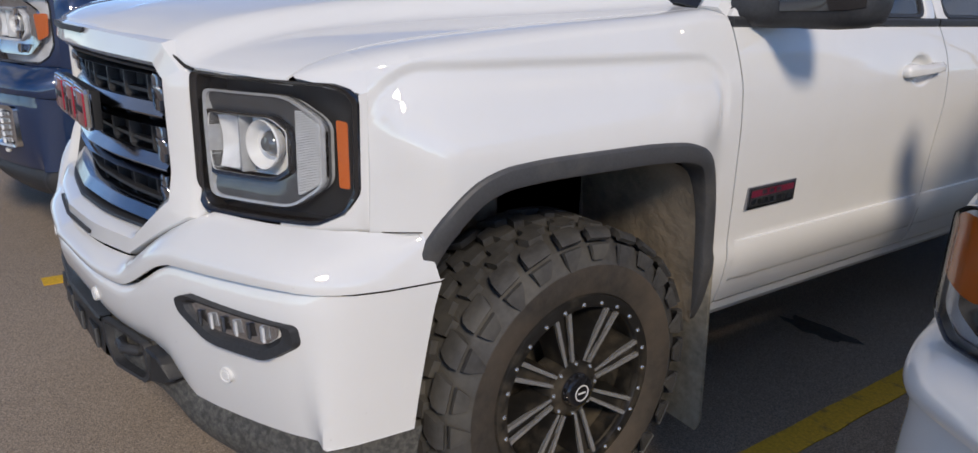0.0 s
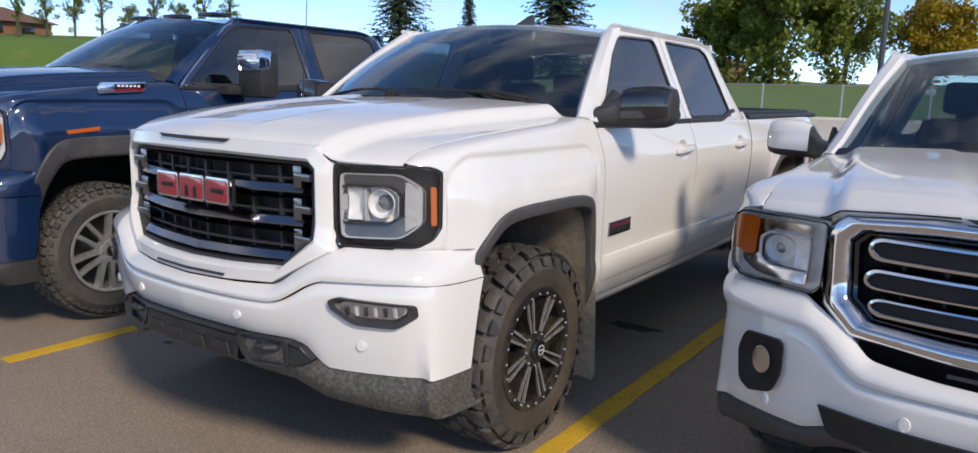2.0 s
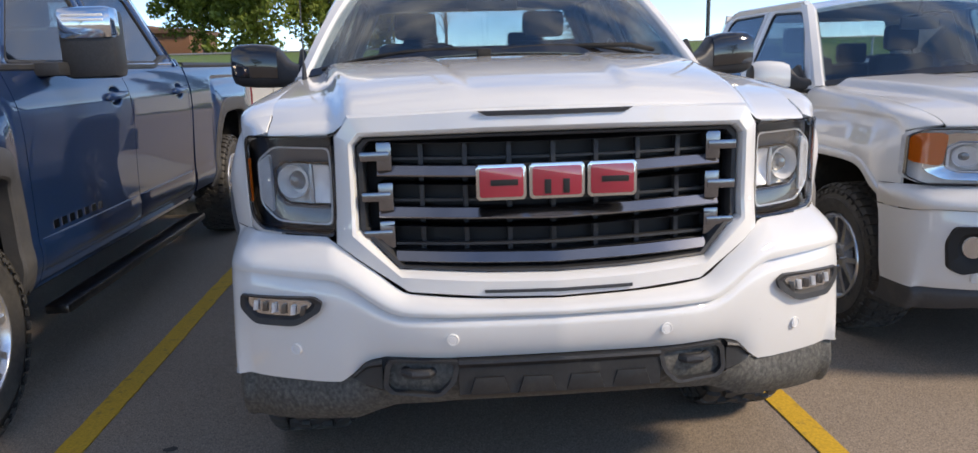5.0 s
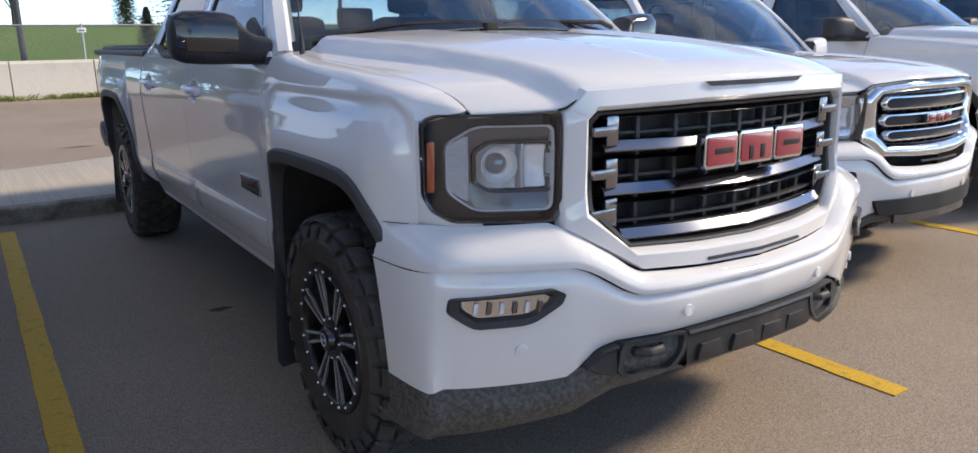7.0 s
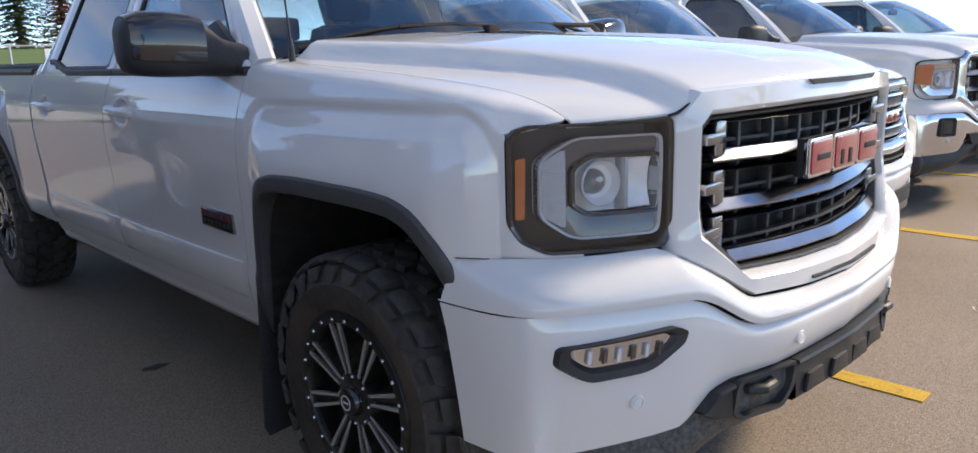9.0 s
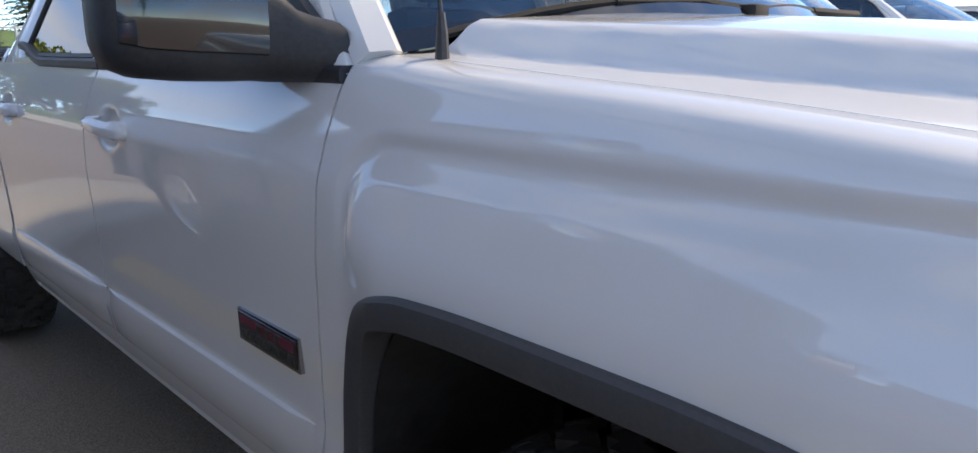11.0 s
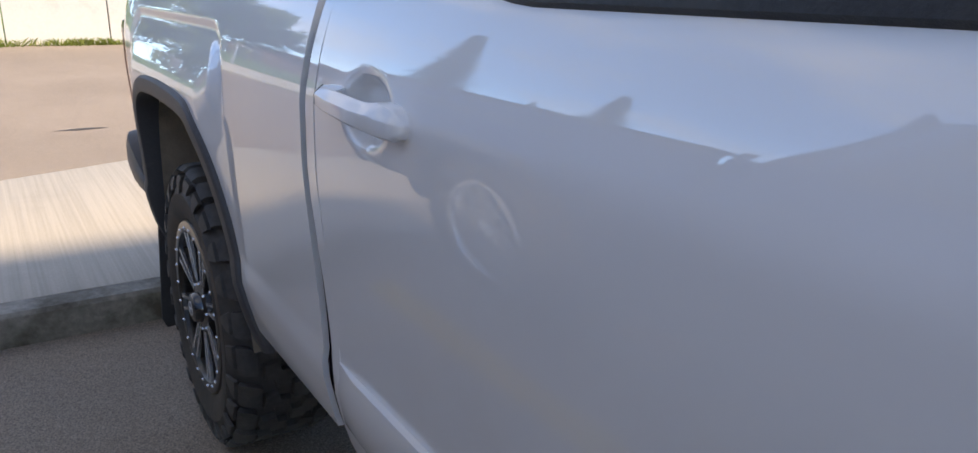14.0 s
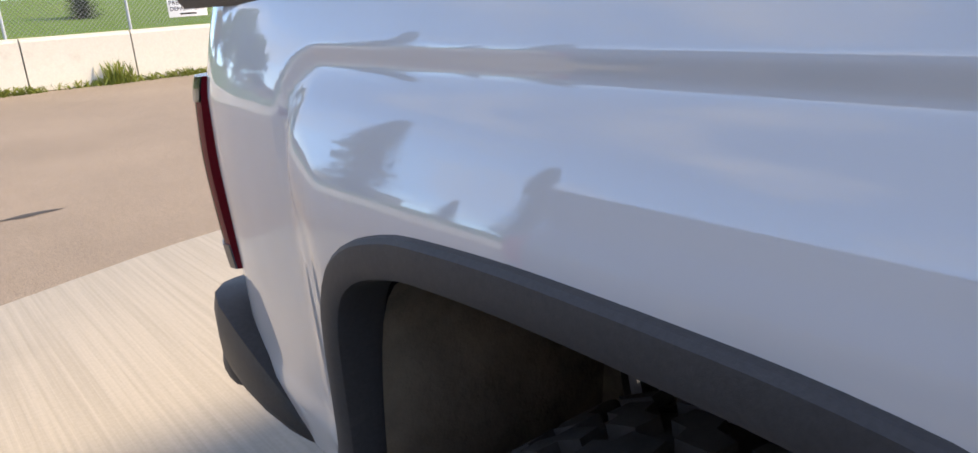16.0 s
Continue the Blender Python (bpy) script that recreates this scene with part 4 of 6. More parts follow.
ROOFING = mat("brown_shingle", (0.16, 0.09, 0.065), 0.9, 0, 0.25, 10.0)
SIDING = mat("grey_siding", (0.38, 0.38, 0.37), 0.8, 0, 0.08, 6.0)

KERB_Y, WALK_Y, LANE_Y = 4.865, 7.75, 18.2
EDGE_X, EDGE_Y = [-30, -6.0, -3.2, -1.62, -1.02, -0.45, -0.10, 0.4, 40], [6.9, 6.95, 7.02, 7.22, 7.43, 7.64, 7.73, 7.78, 7.78]

gpts = [-300, -60, -24, -12, -6, -3, 0, 3, 6, 12, 24, 60, 300]
ground = obj("ground", *sheet([[(x, y, -0.004) for y in (-300, -80, -30, -12, -6, -3, 0, 2.5, KERB_Y + 0.05)] for x in gpts]), ASPHALT, None, "brown-grey worn asphalt of the parking stalls")
tagged(ground, category="asphalt", kind="structure")
lane = obj("road", *sheet([[(x, y, lerp(0.02, 0.19, max(0, y - WALK_Y) / (LANE_Y - WALK_Y))) for y in (5.2, WALK_Y, 10, 13, 16, LANE_Y + 0.4)] for x in gpts]), ASPHALT, None, "sunlit brown asphalt lane behind the walk")
tagged(lane, category="road", kind="structure")
def grass_z(x, y):
    """The bank rises from the barrier, and more so far off to one side."""
    z = float(np.interp(y, [18.2, 19.5, 24, 32, 45, 80, 180, 700], [0.19, 0.45, 1.05, 1.75, 2.3, 3.1, 4.2, 5.0]))
    return z + 3.8 * step(25, 75, -x) * step(18.2, 24, y)


field = obj("grass_field", *sheet([[(x, y, grass_z(x, y)) for y in (LANE_Y + 0.1, 19.5, 21, 24, 28, 32, 45, 60, 80, 180, 700)] for x in (-700, -150, -100, -75, -60, -50, -40, -30, -20, -10, 0, 10, 20, 35, 60, 150, 700)]), GRASS, None, "bright green mown grass bank rising behind the fence")
tagged(field, category="grass", kind="structure")

walk_root = new("pavement")
tagged(walk_root, label="pale broom-finished concrete walk with a worn kerb", category="pavement", kind="structure")
def walk_edge(x):
    """The walk's far edge, drawn in towards one side."""
    return float(np.interp(x, EDGE_X, EDGE_Y))


slab_x = [-17.3 + 3.05 * k for k in range(13)]
for a, b in zip(slab_x, slab_x[1:]):
    xs = spread(a + 0.004, b - 0.004, 0.25)
    rows = [[(x, KERB_Y + 0.155 + (walk_edge(x) - KERB_Y - 0.155) * t, 0.130 - (0.006 if t in (0.0, 1.0) else 0.0)) for t in (0.0, 0.006, 0.5, 0.994, 1.0)] for x in xs]
    obj("slab", *thick(rows, lambda p: (p[0], p[1], -0.1)), CONCRETE, walk_root)
    prof = [(0.0, -0.05), (0.004, 0.05), (0.018, 0.112), (0.035, 0.128), (0.152, 0.131), (0.152, -0.05)]
    obj("kerb_stone", *thick([[(x, KERB_Y + p, z) for p, z in prof] for x in (a + 0.003, (a + b) / 2, b - 0.003)], lambda p: (p[0], KERB_Y + 0.1, -0.06)), KERB, walk_root)

for name, x, y0, y1 in (("passenger", -1.79, -0.93, KERB_Y - 0.30), ("driver", 1.085, -0.93, KERB_Y - 0.28), ("third", 4.05, -0.93, KERB_Y - 0.3), ("fourth", 7.0, -0.93, KERB_Y - 0.3), ("fifth", -4.75, -0.93, KERB_Y - 0.3)):
    ys = spread(y0, y1, 0.12)
    rnd = random.Random(hash(x) % 1000)
    rows = [[(x - 0.054 + rnd.uniform(-0.004, 0.004), y, 0.002), (x, y, 0.003), (x + 0.054 + rnd.uniform(-0.004, 0.004), y, 0.002)] for y in ys]
    tagged(obj("parking_line", *thick(rows, lambda p: (p[0], p[1], -0.003)), YELLOW, None, "worn yellow painted stall line on asphalt"), category="parking line", group="stall lines", kind="structure")


# old stains and a chalk squiggle on the asphalt
STAIN = mat("oil_stain", (0.055, 0.048, 0.042), 0.7, 0, 0.4, 30.0)
CHALK = mat("chalk_paint", (0.62, 0.60, 0.55), 0.9, 0, 0.2, 60.0)
rnd = random.Random(17)
for x, y, z, a, b in ((0.62, 1.85, -0.0015, 0.17, 0.07), (-0.91, 1.77, -0.0015, 0.07, 0.03), (-0.73, 9.5, 0.051, 0.20, 0.05), (-1.40, -0.21, -0.0015, 0.03, 0.02), (-2.1, 11.0, 0.075, 0.12, 0.04)):
    ring_pts = [(x + a * (1 + rnd.uniform(-0.3, 0.3)) * math.cos(2 * math.pi * k / 18), y + b * (1 + rnd.uniform(-0.3, 0.3)) * math.sin(2 * math.pi * k / 18), z) for k in range(18)]
    tagged(obj("oil_stain", [(x, y, z + 0.001)] + ring_pts, [(0, 1 + k, 1 + (k + 1) % 18) for k in range(18)], STAIN, None, "dark dried oil stain on the asphalt"), category="stain", group="oil stains", kind="structure")
squiggle = [(2.42, -0.76), (2.36, -0.78), (2.33, -0.84), (2.38, -0.90), (2.30, -0.95), (2.22, -1.00), (2.16, -1.09)]
tagged(obj("chalk_mark", *sheet([[(x - 0.008, y - 0.008, -0.001), (x + 0.008, y + 0.008, -0.001)] for x, y in squiggle]), CHALK, None, "thin white chalk squiggle on the asphalt"), category="mark", kind="structure")

# concrete barrier of long blocks
for k in range(-16, 22):
    x0 = 0.74 + 1.73 * k
    prof = [(0.0, 0.0), (0.012, 0.03), (0.02, 0.80), (0.035, 0.83), (0.05, 0.835), (0.055, 0.86), (0.30, 0.865), (0.30, 0.0)]
    pts = [[(x0 + dx, LANE_Y + a, 0.20 + b) for a, b in prof] for dx in (0.012, 0.022, 1.708, 1.718)]
    v, f = sheet(pts, close_v=True)
    f += [tuple(range(len(prof))), tuple(range(len(v) - len(prof), len(v)))]
    tagged(obj("barrier_block", v, f, BARRIER, None, "cream concrete barrier block at the lane's edge", 25), category="barrier", group="barrier blocks")

# chain-link fence on the bank behind
fence = new("chain_link_fence")
tagged(fence, label="galvanised chain-link fence on steel posts", category="fence")
FY = LANE_Y + 0.42
for k in range(-14, 18):
    x = 0.62 + 1.98 * k
    obj("post", *tube([(x, FY, 0.1), (x, FY, 1.9)], 0.028, 8), STEEL, fence)
obj("top_rail", *tube([(-32, FY, 1.86), (0, FY, 1.86), (40, FY, 1.86)], 0.02, 6), STEEL, fence)
wire_v, wire_f = [], []
for sgn in (1, -1):
    for k in range(-300, 600):
        x0 = -14 + k * 0.075
        xa, za = x0, 1.08
        xb, zb = x0 + sgn * 0.78, 1.86
        if max(xa, xb) < -12 or min(xa, xb) > 9:
            continue
        t = 0.0036
        i = len(wire_v)
        wire_v += [(xa - t, FY, za), (xa + t, FY - t, za), (xb + t, FY - t, zb), (xb - t, FY, zb), (xa + t, FY + t, za), (xb + t, FY + t, zb)]
        wire_f += [(i, i + 1, i + 2, i + 3), (i + 1, i + 4, i + 5, i + 2), (i + 4, i, i + 3, i + 5)]
mesh_ob = obj("wire_mesh", wire_v, wire_f, STEEL, fence, "woven diamond wire", smooth=False)
tagged(mesh_ob, kind="stuff")


# ---- fronts, lamps and fittings of the pickups ----
MAIN_OUT = [(0.0, 1.314), (0.21, 1.312), (0.577, 1.298), (0.620, 1.240), (0.630, 0.925), (0.42, 0.797), (0.20, 0.786), (0.0, 0.783)]
MAIN_INN = [(0.0, 1.243), (0.20, 1.242), (0.535, 1.234), (0.558, 1.212), (0.558, 0.972), (0.45, 0.862), (0.20, 0.853), (0.0, 0.851)]


GRILLES = {
    "main": (MAIN_OUT, MAIN_INN),
    "compact": ([(0.0, 1.300), (0.30, 1.297), (0.560, 1.272), (0.622, 1.205), (0.608, 0.925), (0.52, 0.835), (0.20, 0.82), (0.0, 0.818)], [(0.0, 1.232), (0.28, 1.230), (0.495, 1.216), (0.530, 1.180), (0.518, 0.972), (0.455, 0.905), (0.20, 0.896), (0.0, 0.895)]),
}


def lean(z):
    """How far the grille's foot stands forward of its head."""
    return -0.045 * min(max((1.02 - z) / 0.24, 0), 1)


STYLES = {
    "main": dict(surround=None, bar=DARK_CHROME, bar_h=0.034, bumper=None, valance=VALANCE, cap=GLOSS_BLACK, fog="slim", clip=DARK_CHROME, frame=BLACK_TRIM),
    "compact": dict(surround=CHROME, bar=CHROME, bar_h=0.062, bumper=None, valance=GREY_TRIM, cap=None, fog="round", clip=CHROME, frame=GLOSS_BLACK),
    "heavy": dict(surround=CHROME, bar=CHROME, bar_h=0.045, bumper=None, valance=BLACK_TRIM, cap=CHROME, fog="tall", clip=CHROME, frame=CHROME),
    "full": dict(surround=CHROME, bar=SMOKE, bar_h=0.040, bumper=CHROME, valance=BLACK_TRIM, cap=BLACK_TRIM, fog="tall", clip=SMOKE, frame=BLACK_TRIM),
}


def fit_out(add, shell, paint, style="main"):
    """Grille, lamps, bumper, mirrors, handles, tail lights of a pickup."""
    look_of = STYLES[style]
    OUT, INN = GRILLES.get(style, GRILLES["main"])
    # grille surround
    def densify(poly, n=8):
        out = []
        for a, b in zip(poly, poly[1:]):
            out += [tuple(lerp(p, q, k / n) for p, q in zip(a, b)) for k in range(n)]
        return out + [poly[-1]]


    def full_loop(half):
        return half + [(-x, z) for x, z in reversed(half[1:-1])]


    def surround(outer, inner, depth_fn, lips):
        o, i = full_loop(densify(outer)), full_loop(densify(inner))
        rows = []
        for (xo, zo), (xi, zi) in zip(o, i):
            row = []
            for t, back in lips:
                x, z = lerp(xo, xi, t), lerp(zo, zi, t)
                row.append((x, depth_fn(abs(x)) + back + lean(z), z))
            rows.append(row)
        return sheet(rows, close_u=True)


    add("grille_surround", surround(OUT, INN, front_y, ((0.0, 0.03), (0.0, 0.004), (0.10, -0.012), (0.72, -0.018), (0.86, -0.010), (1.0, 0.022), (1.0, 0.06)) if style == "main" else ((0.0, 0.03), (0.0, 0.010), (0.06, -0.002), (0.18, -0.013), (0.36, -0.021), (0.56, -0.023), (0.76, -0.017), (0.90, -0.003), (1.0, 0.022), (1.0, 0.06))), look_of["surround"] or paint, "", None, 38)
    add("grille_frame", surround(INN, [(x * 0.955, lerp(z, 1.04, 0.06)) for x, z in INN], front_y, ((0.0, 0.018), (0.2, 0.010), (0.7, 0.012), (1.0, 0.03), (1.0, 0.07))), look_of["frame"], "", None, 38)
    add("grille_back", thick([[(x, front_y(abs(x)) + 0.085, z) for x in np.linspace(-0.57, 0.57, 13)] for z in (0.83, 1.0, 1.25)], lambda p: (p[0], p[1] + 0.02, p[2])), VOID)


    def grille_bar(z, half, h, out, mat_, name="grille_bar", rise=0.0):
        """A wedge-shaped horizontal bar that follows the nose."""
        rows = []
        for x in np.linspace(-half, half, 31):
            y = front_y(abs(x)) + out + lean(z)
            e = step(half, half - 0.05, abs(x))
            zz = z + rise * abs(x)
            rows.append([(x, y + 0.055, zz + h * 0.5), (x, y + 0.020, zz + h * 0.5), (x, y + 0.014, zz + h * 0.42), (x, y - 0.004, zz - h * 0.30), (x, y - 0.002, zz - h * 0.42), (x, y + 0.008, zz - h * 0.5), (x, y + 0.055, zz - h * 0.5)])
        add(name, sheet(rows), mat_, "", None, 25)


    def ring_bar(z, half, h):
        """A bright rounded loop round a dark mesh slot."""
        loop = [(half - h + h * math.cos(a), h * math.sin(a)) for a in np.linspace(-math.pi / 2, math.pi / 2, 9)]
        loop += [(x, h) for x in np.linspace(half - h, -half + h, 14)[1:-1]] + [(-x, -dz) for x, dz in loop[:9]] + [(x, -h) for x in np.linspace(-half + h, half - h, 14)[1:-1]]
        rows = []
        for x, dz in loop:
            row = []
            for f, back in ((1.0, 0.05), (1.0, 0.004), (0.86, -0.012), (0.66, -0.014), (0.50, -0.004), (0.48, 0.02)):
                xx = math.copysign(max(abs(x) - h * (1 - f), 0), x)
                row.append((xx, front_y(abs(xx)) + back + lean(z), z + dz * f))
            rows.append(row)
        bar = add("grille_bar", sheet(rows, close_u=True), look_of["bar"], "", None, 35)
        add("slot_mesh", sheet([[(x, front_y(abs(x)) + 0.006 + lean(z), z + dz) for x in np.linspace(-half + h * 0.6, half - h * 0.6, 17)] for dz in (-h * 0.5, h * 0.5)]), VOID, "", bar)

    if style == "compact":
        for z, half in ((1.170, 0.488), (1.068, 0.492), (0.962, 0.470)):
            ring_bar(z, half, 0.043)
    else:
        for z, half in ((1.132, 0.500), (1.012, 0.500), (0.888, 0.455)):
            grille_bar(z, half, look_of["bar_h"], 0.018, look_of["bar"], "grille_bar", 0.014 if style == "main" else 0)
            grille_bar(z - 0.034, half - 0.012, 0.011, 0.022, DARK_CHROME, "grille_trim", 0.014)
        grille_bar(1.222, 0.52, 0.014, 0.020, SMOKE, "grille_trim")
    for z in (0.925, 1.050, 1.170) if style == "main" else ():
        add("grille_slat", thick([[(x, front_y(abs(x)) + 0.050 + lean(z), z + dz) for x in np.linspace(-0.50, 0.50, 17)] for dz in (-0.004, 0.004)], lambda p: (p[0], p[1] + 0.02, p[2])), BLACK_TRIM)
    for x in (-0.375, -0.25, -0.125, 0.0, 0.125, 0.25, 0.375):
        add("grille_rib", box(x - 0.007, x + 0.007, front_y(abs(x)) + 0.046, front_y(abs(x)) + 0.075, 0.85, 1.235, 0.002), BLACK_TRIM)
    for s in (1, -1) if style != "compact" else ():
        for z in (1.182, 1.066, 0.955):
            y = front_y(0.5)
            add("grille_clip", join(box(s * 0.505 - 0.042, s * 0.505 + 0.042, y + 0.004, y + 0.06, z - 0.014, z + 0.014, 0.006), box(s * 0.478 - 0.022, s * 0.478 + 0.022, y + 0.008, y + 0.06, z - 0.042, z + 0.040, 0.006)), look_of["clip"])

    # red emblem of three plain blocks with bright rims
    full_add, es, ez = add, 0.62 if style == "compact" else 1.0, 1.068 if style == "compact" else 1.11

    def add_small(name, mesh, *rest):
        v, f = mesh
        return full_add(name, ([(p[0] * es, p[1], ez + (p[2] - 1.11) * es) for p in v], f), *rest)

    emblem = add_small("emblem_plate", prism([(-0.222, 1.062), (0.222, 1.062), (0.222, 1.158), (-0.222, 1.158)], 0.02, "xz", -0.938, 0.003), VOID)
    for x0, x1 in ((-0.225, -0.085), (-0.078, 0.078), (0.085, 0.225)):
        rim = add_small("emblem_rim", prism([(x0, 1.070), (x0 + 0.008, 1.060), (x1 - 0.008, 1.060), (x1, 1.070), (x1, 1.150), (x1 - 0.008, 1.160), (x0 + 0.008, 1.160), (x0, 1.150)], -0.016, "xz", -0.938, 0.003), CHROME, "chrome rim", emblem)
        m = 0.009
        add_small("emblem_face", prism([(x0 + m, 1.060 + m + 0.006), (x0 + m + 0.006, 1.060 + m), (x1 - m - 0.006, 1.060 + m), (x1 - m, 1.060 + m + 0.006), (x1 - m, 1.160 - m - 0.006), (x1 - m - 0.006, 1.160 - m), (x0 + m + 0.006, 1.160 - m), (x0 + m, 1.160 - m - 0.006)], -0.004, "xz", -0.9535, 0.001), RED, "glossy red enamel face", emblem)
        if abs(x0 + x1) > 0.1:
            add_small("emblem_slot", box((x0 + x1) / 2 - 0.030, (x0 + x1) / 2 + 0.046, -0.9595, -0.9565, 1.102, 1.118, 0.001), VOID, "", emblem)
        else:
            for xs in (-0.026, 0.026):
                add_small("emblem_slot", box(xs - 0.009, xs + 0.009, -0.9595, -0.9565, 1.075 + 0.0, 1.115, 0.001), VOID, "", emblem)

    # vent slot at the hood's lip and slot below the grille
    add("hood_slot", thick([[(x, front_y(abs(x)) - 0.0215, z) for x in np.linspace(-0.19 - 2.0 * (z - 1.292), 0.19 + 2.0 * (z - 1.292), 11)] for z in (1.292, 1.298, 1.305)], lambda p: (p[0], p[1] + 0.006, p[2])), BLACK_TRIM)
    add("lower_slot", thick([[(x, front_y(abs(x)) - 0.021 + lean(z), z) for x in np.linspace(-0.21, 0.21, 11)] for z in (0.803, 0.811)], lambda p: (p[0], p[1] + 0.006, p[2])), BLACK_TRIM)

    # bumper: upper shelf, lower face, valance
    step_z = curve([0, 0.44, 0.47, 0.62, 0.65, 0.90, 1.0], [0.744, 0.742, 0.748, 0.830, 0.837, 0.840, 0.828])
    upper_z = curve([0, 0.20, 0.42, 0.52, 0.627, 0.66, 0.80, 0.90, 1.0], [0.781, 0.784, 0.795, 0.857, 0.926, 0.944, 0.940, 0.938, 0.93])
    lower_z = line([0, 0.50, 0.555, 0.60, 0.635, 0.70, 0.87, 0.98, 1.0], [0.618, 0.606, 0.590, 0.545, 0.514, 0.508, 0.500, 0.495, 0.495])
    valance_z = line([0, 0.30, 0.48, 0.54, 0.60, 0.80, 0.95, 1.0], [0.470, 0.462, 0.440, 0.415, 0.385, 0.352, 0.335, 0.335])
    XS = sorted(set(np.linspace(-0.96, 0.96, 97)) | {0.975, 0.985, 0.993, 0.998, 1.004, 1.008, -0.975, -0.985, -0.993, -0.998, -1.004, -1.008})


    def nose_y(a):
        """The plane of headlights and grille, carried round to the bumper's ends."""
        return front_y(min(a, 0.935)) if a <= 0.92 else lerp(front_y(0.92), -0.47, step(0.92, 0.995, a))


    rows = []
    for x in XS:
        a = abs(x)
        z0, z1 = step_z(a), upper_z(a)
        yb, yt = bumper_y(a) - 0.004, min(nose_y(a) - 0.004 + (lean(z1) if a < 0.64 else 0), bumper_y(a) + 0.16)
        row = [(x, yb + 0.014, z0 + 0.003), (x, yb + 0.003, z0)]
        for k in range(1, 11):
            t = k / 10
            row.append((x * (1 - 0.02 * t * step(0.9, 1.0, a)), lerp(yb, yt, t**1.9) - 0.004 * math.sin(math.pi * t), lerp(z0 + 0.006, z1, t)))
        rows.append(row)
    add("bumper_upper", sheet(rows), WHITE_DIRTY if style == "main" else paint, "", None, 40)
    rows = []
    for x in XS:
        a = abs(x)
        z0, z1 = lower_z(a), step_z(a) - 0.004
        e = 1 - step(0.95, 0.99, a)
        row = [(x, bumper_y(a) + 0.06 * e - 0.22 * step(0.93, 1.0, a) * (0.84 - z0), z0 + 0.004 * e)]
        for k in range(13):
            t = k / 12
            tuck = (0.035 * (1 - t) ** 2.5 + 0.016 * step(0.86, 1.0, t)) * (0.3 + 0.7 * e)
            row.append((x, bumper_y(a) + tuck - 0.22 * step(0.93, 1.0, a) * (0.84 - lerp(z0, z1, t)), lerp(z0, z1, t)))
        row.append((x, bumper_y(a) + 0.05 * e + 0.001, z1))
        rows.append(row)
    add("bumper", sheet(rows), look_of["bumper"] or (WHITE_DIRTY if style == "main" else paint), "", None, 45)
    rows = []
    for x in XS:
        a = abs(x)
        z0, z1 = valance_z(a), lower_z(a) - 0.002
        row = []
        for k in range(9):
            t = k / 8
            row.append((x * 0.995, bumper_y(a) + 0.045 - 0.085 * step(0.93, 1.0, a) - 0.018 * math.sin(math.pi * t) + 0.03 * (1 - t) ** 3, lerp(z0, z1, t)))
        row = [(x * 0.99, bumper_y(a) + 0.16 - 0.10 * step(0.93, 1.0, a), z0 + 0.01)] + row
        rows.append(row)
    add("valance", sheet(rows), look_of["valance"], "dusty black plastic lower valance" if style == "main" else "", None, 40)
    if style == "main":
        for xa, xz in ((-0.60, -0.512), (0.512, 0.60), (-0.292, 0.292)):
            ins = []
            for x in np.linspace(xa, xz, 31):
                a = abs(x)
                zb = float(np.interp(a, [0, 0.30, 0.46, 0.56, 0.60], [0.500, 0.494, 0.490, 0.515, 0.540]))
                zt = max(lower_z(a) - 0.003, zb + 0.004)
                ins.append([(x, bumper_y(a) + b, lerp(zb, zt, t)) for t, b in ((0.0, 0.055), (0.0, 0.022), (0.10, 0.012), (0.80, 0.018), (0.93, 0.006), (1.0, 0.010), (1.0, 0.05))])
            insert = add("valance_insert", sheet(ins), INSERT, "black plastic bumper insert", None, 30)
        for x0, x1 in ((-0.262, -0.148), (-0.125, -0.012), (0.012, 0.125), (0.148, 0.262)):
            y = bumper_y(abs(x0 + x1) / 2) + 0.018
            add("valance_panel", prism([(x0, 0.512), (x1, 0.512), (x1 - 0.016, 0.560), (x0 + 0.016, 0.560)], -0.012, "xz", y, 0.004), INSERT, "", insert)
    if style != "main":
        add("air_intake", thick([[(x, bumper_y(abs(x)) - 0.002, z) for x in np.linspace(-0.52 - 0.6 * (z - 0.56), 0.52 + 0.6 * (z - 0.56), 21)] for z in (0.565, 0.60, 0.655)], lambda p: (p[0], p[1] + 0.02, p[2])), VOID, "dark lower air intake")
        add("skid_plate", thick([[(x, bumper_y(abs(x)) + 0.006, z) for x in np.linspace(-0.42, 0.42, 15)] for z in (0.44, 0.50, 0.55)], lambda p: (p[0], p[1] + 0.02, p[2])), SMOKE, "grey lower skid plate")
    for s in (1, -1) if style == "main" else ():
        cx, cz = 0.40 * s, 0.553
        y = bumper_y(0.40) + 0.018
        o = [(s * x, z) for x, z in ((0.285, 0.608), (0.50, 0.602), (0.512, 0.52), (0.49, 0.497), (0.345, 0.497), (0.30, 0.545))]
        i = [(lerp(x, cx, 0.14), lerp(z, cz, 0.14)) for x, z in o]
        oo, ii = resample(o, 0), resample(i, 0)
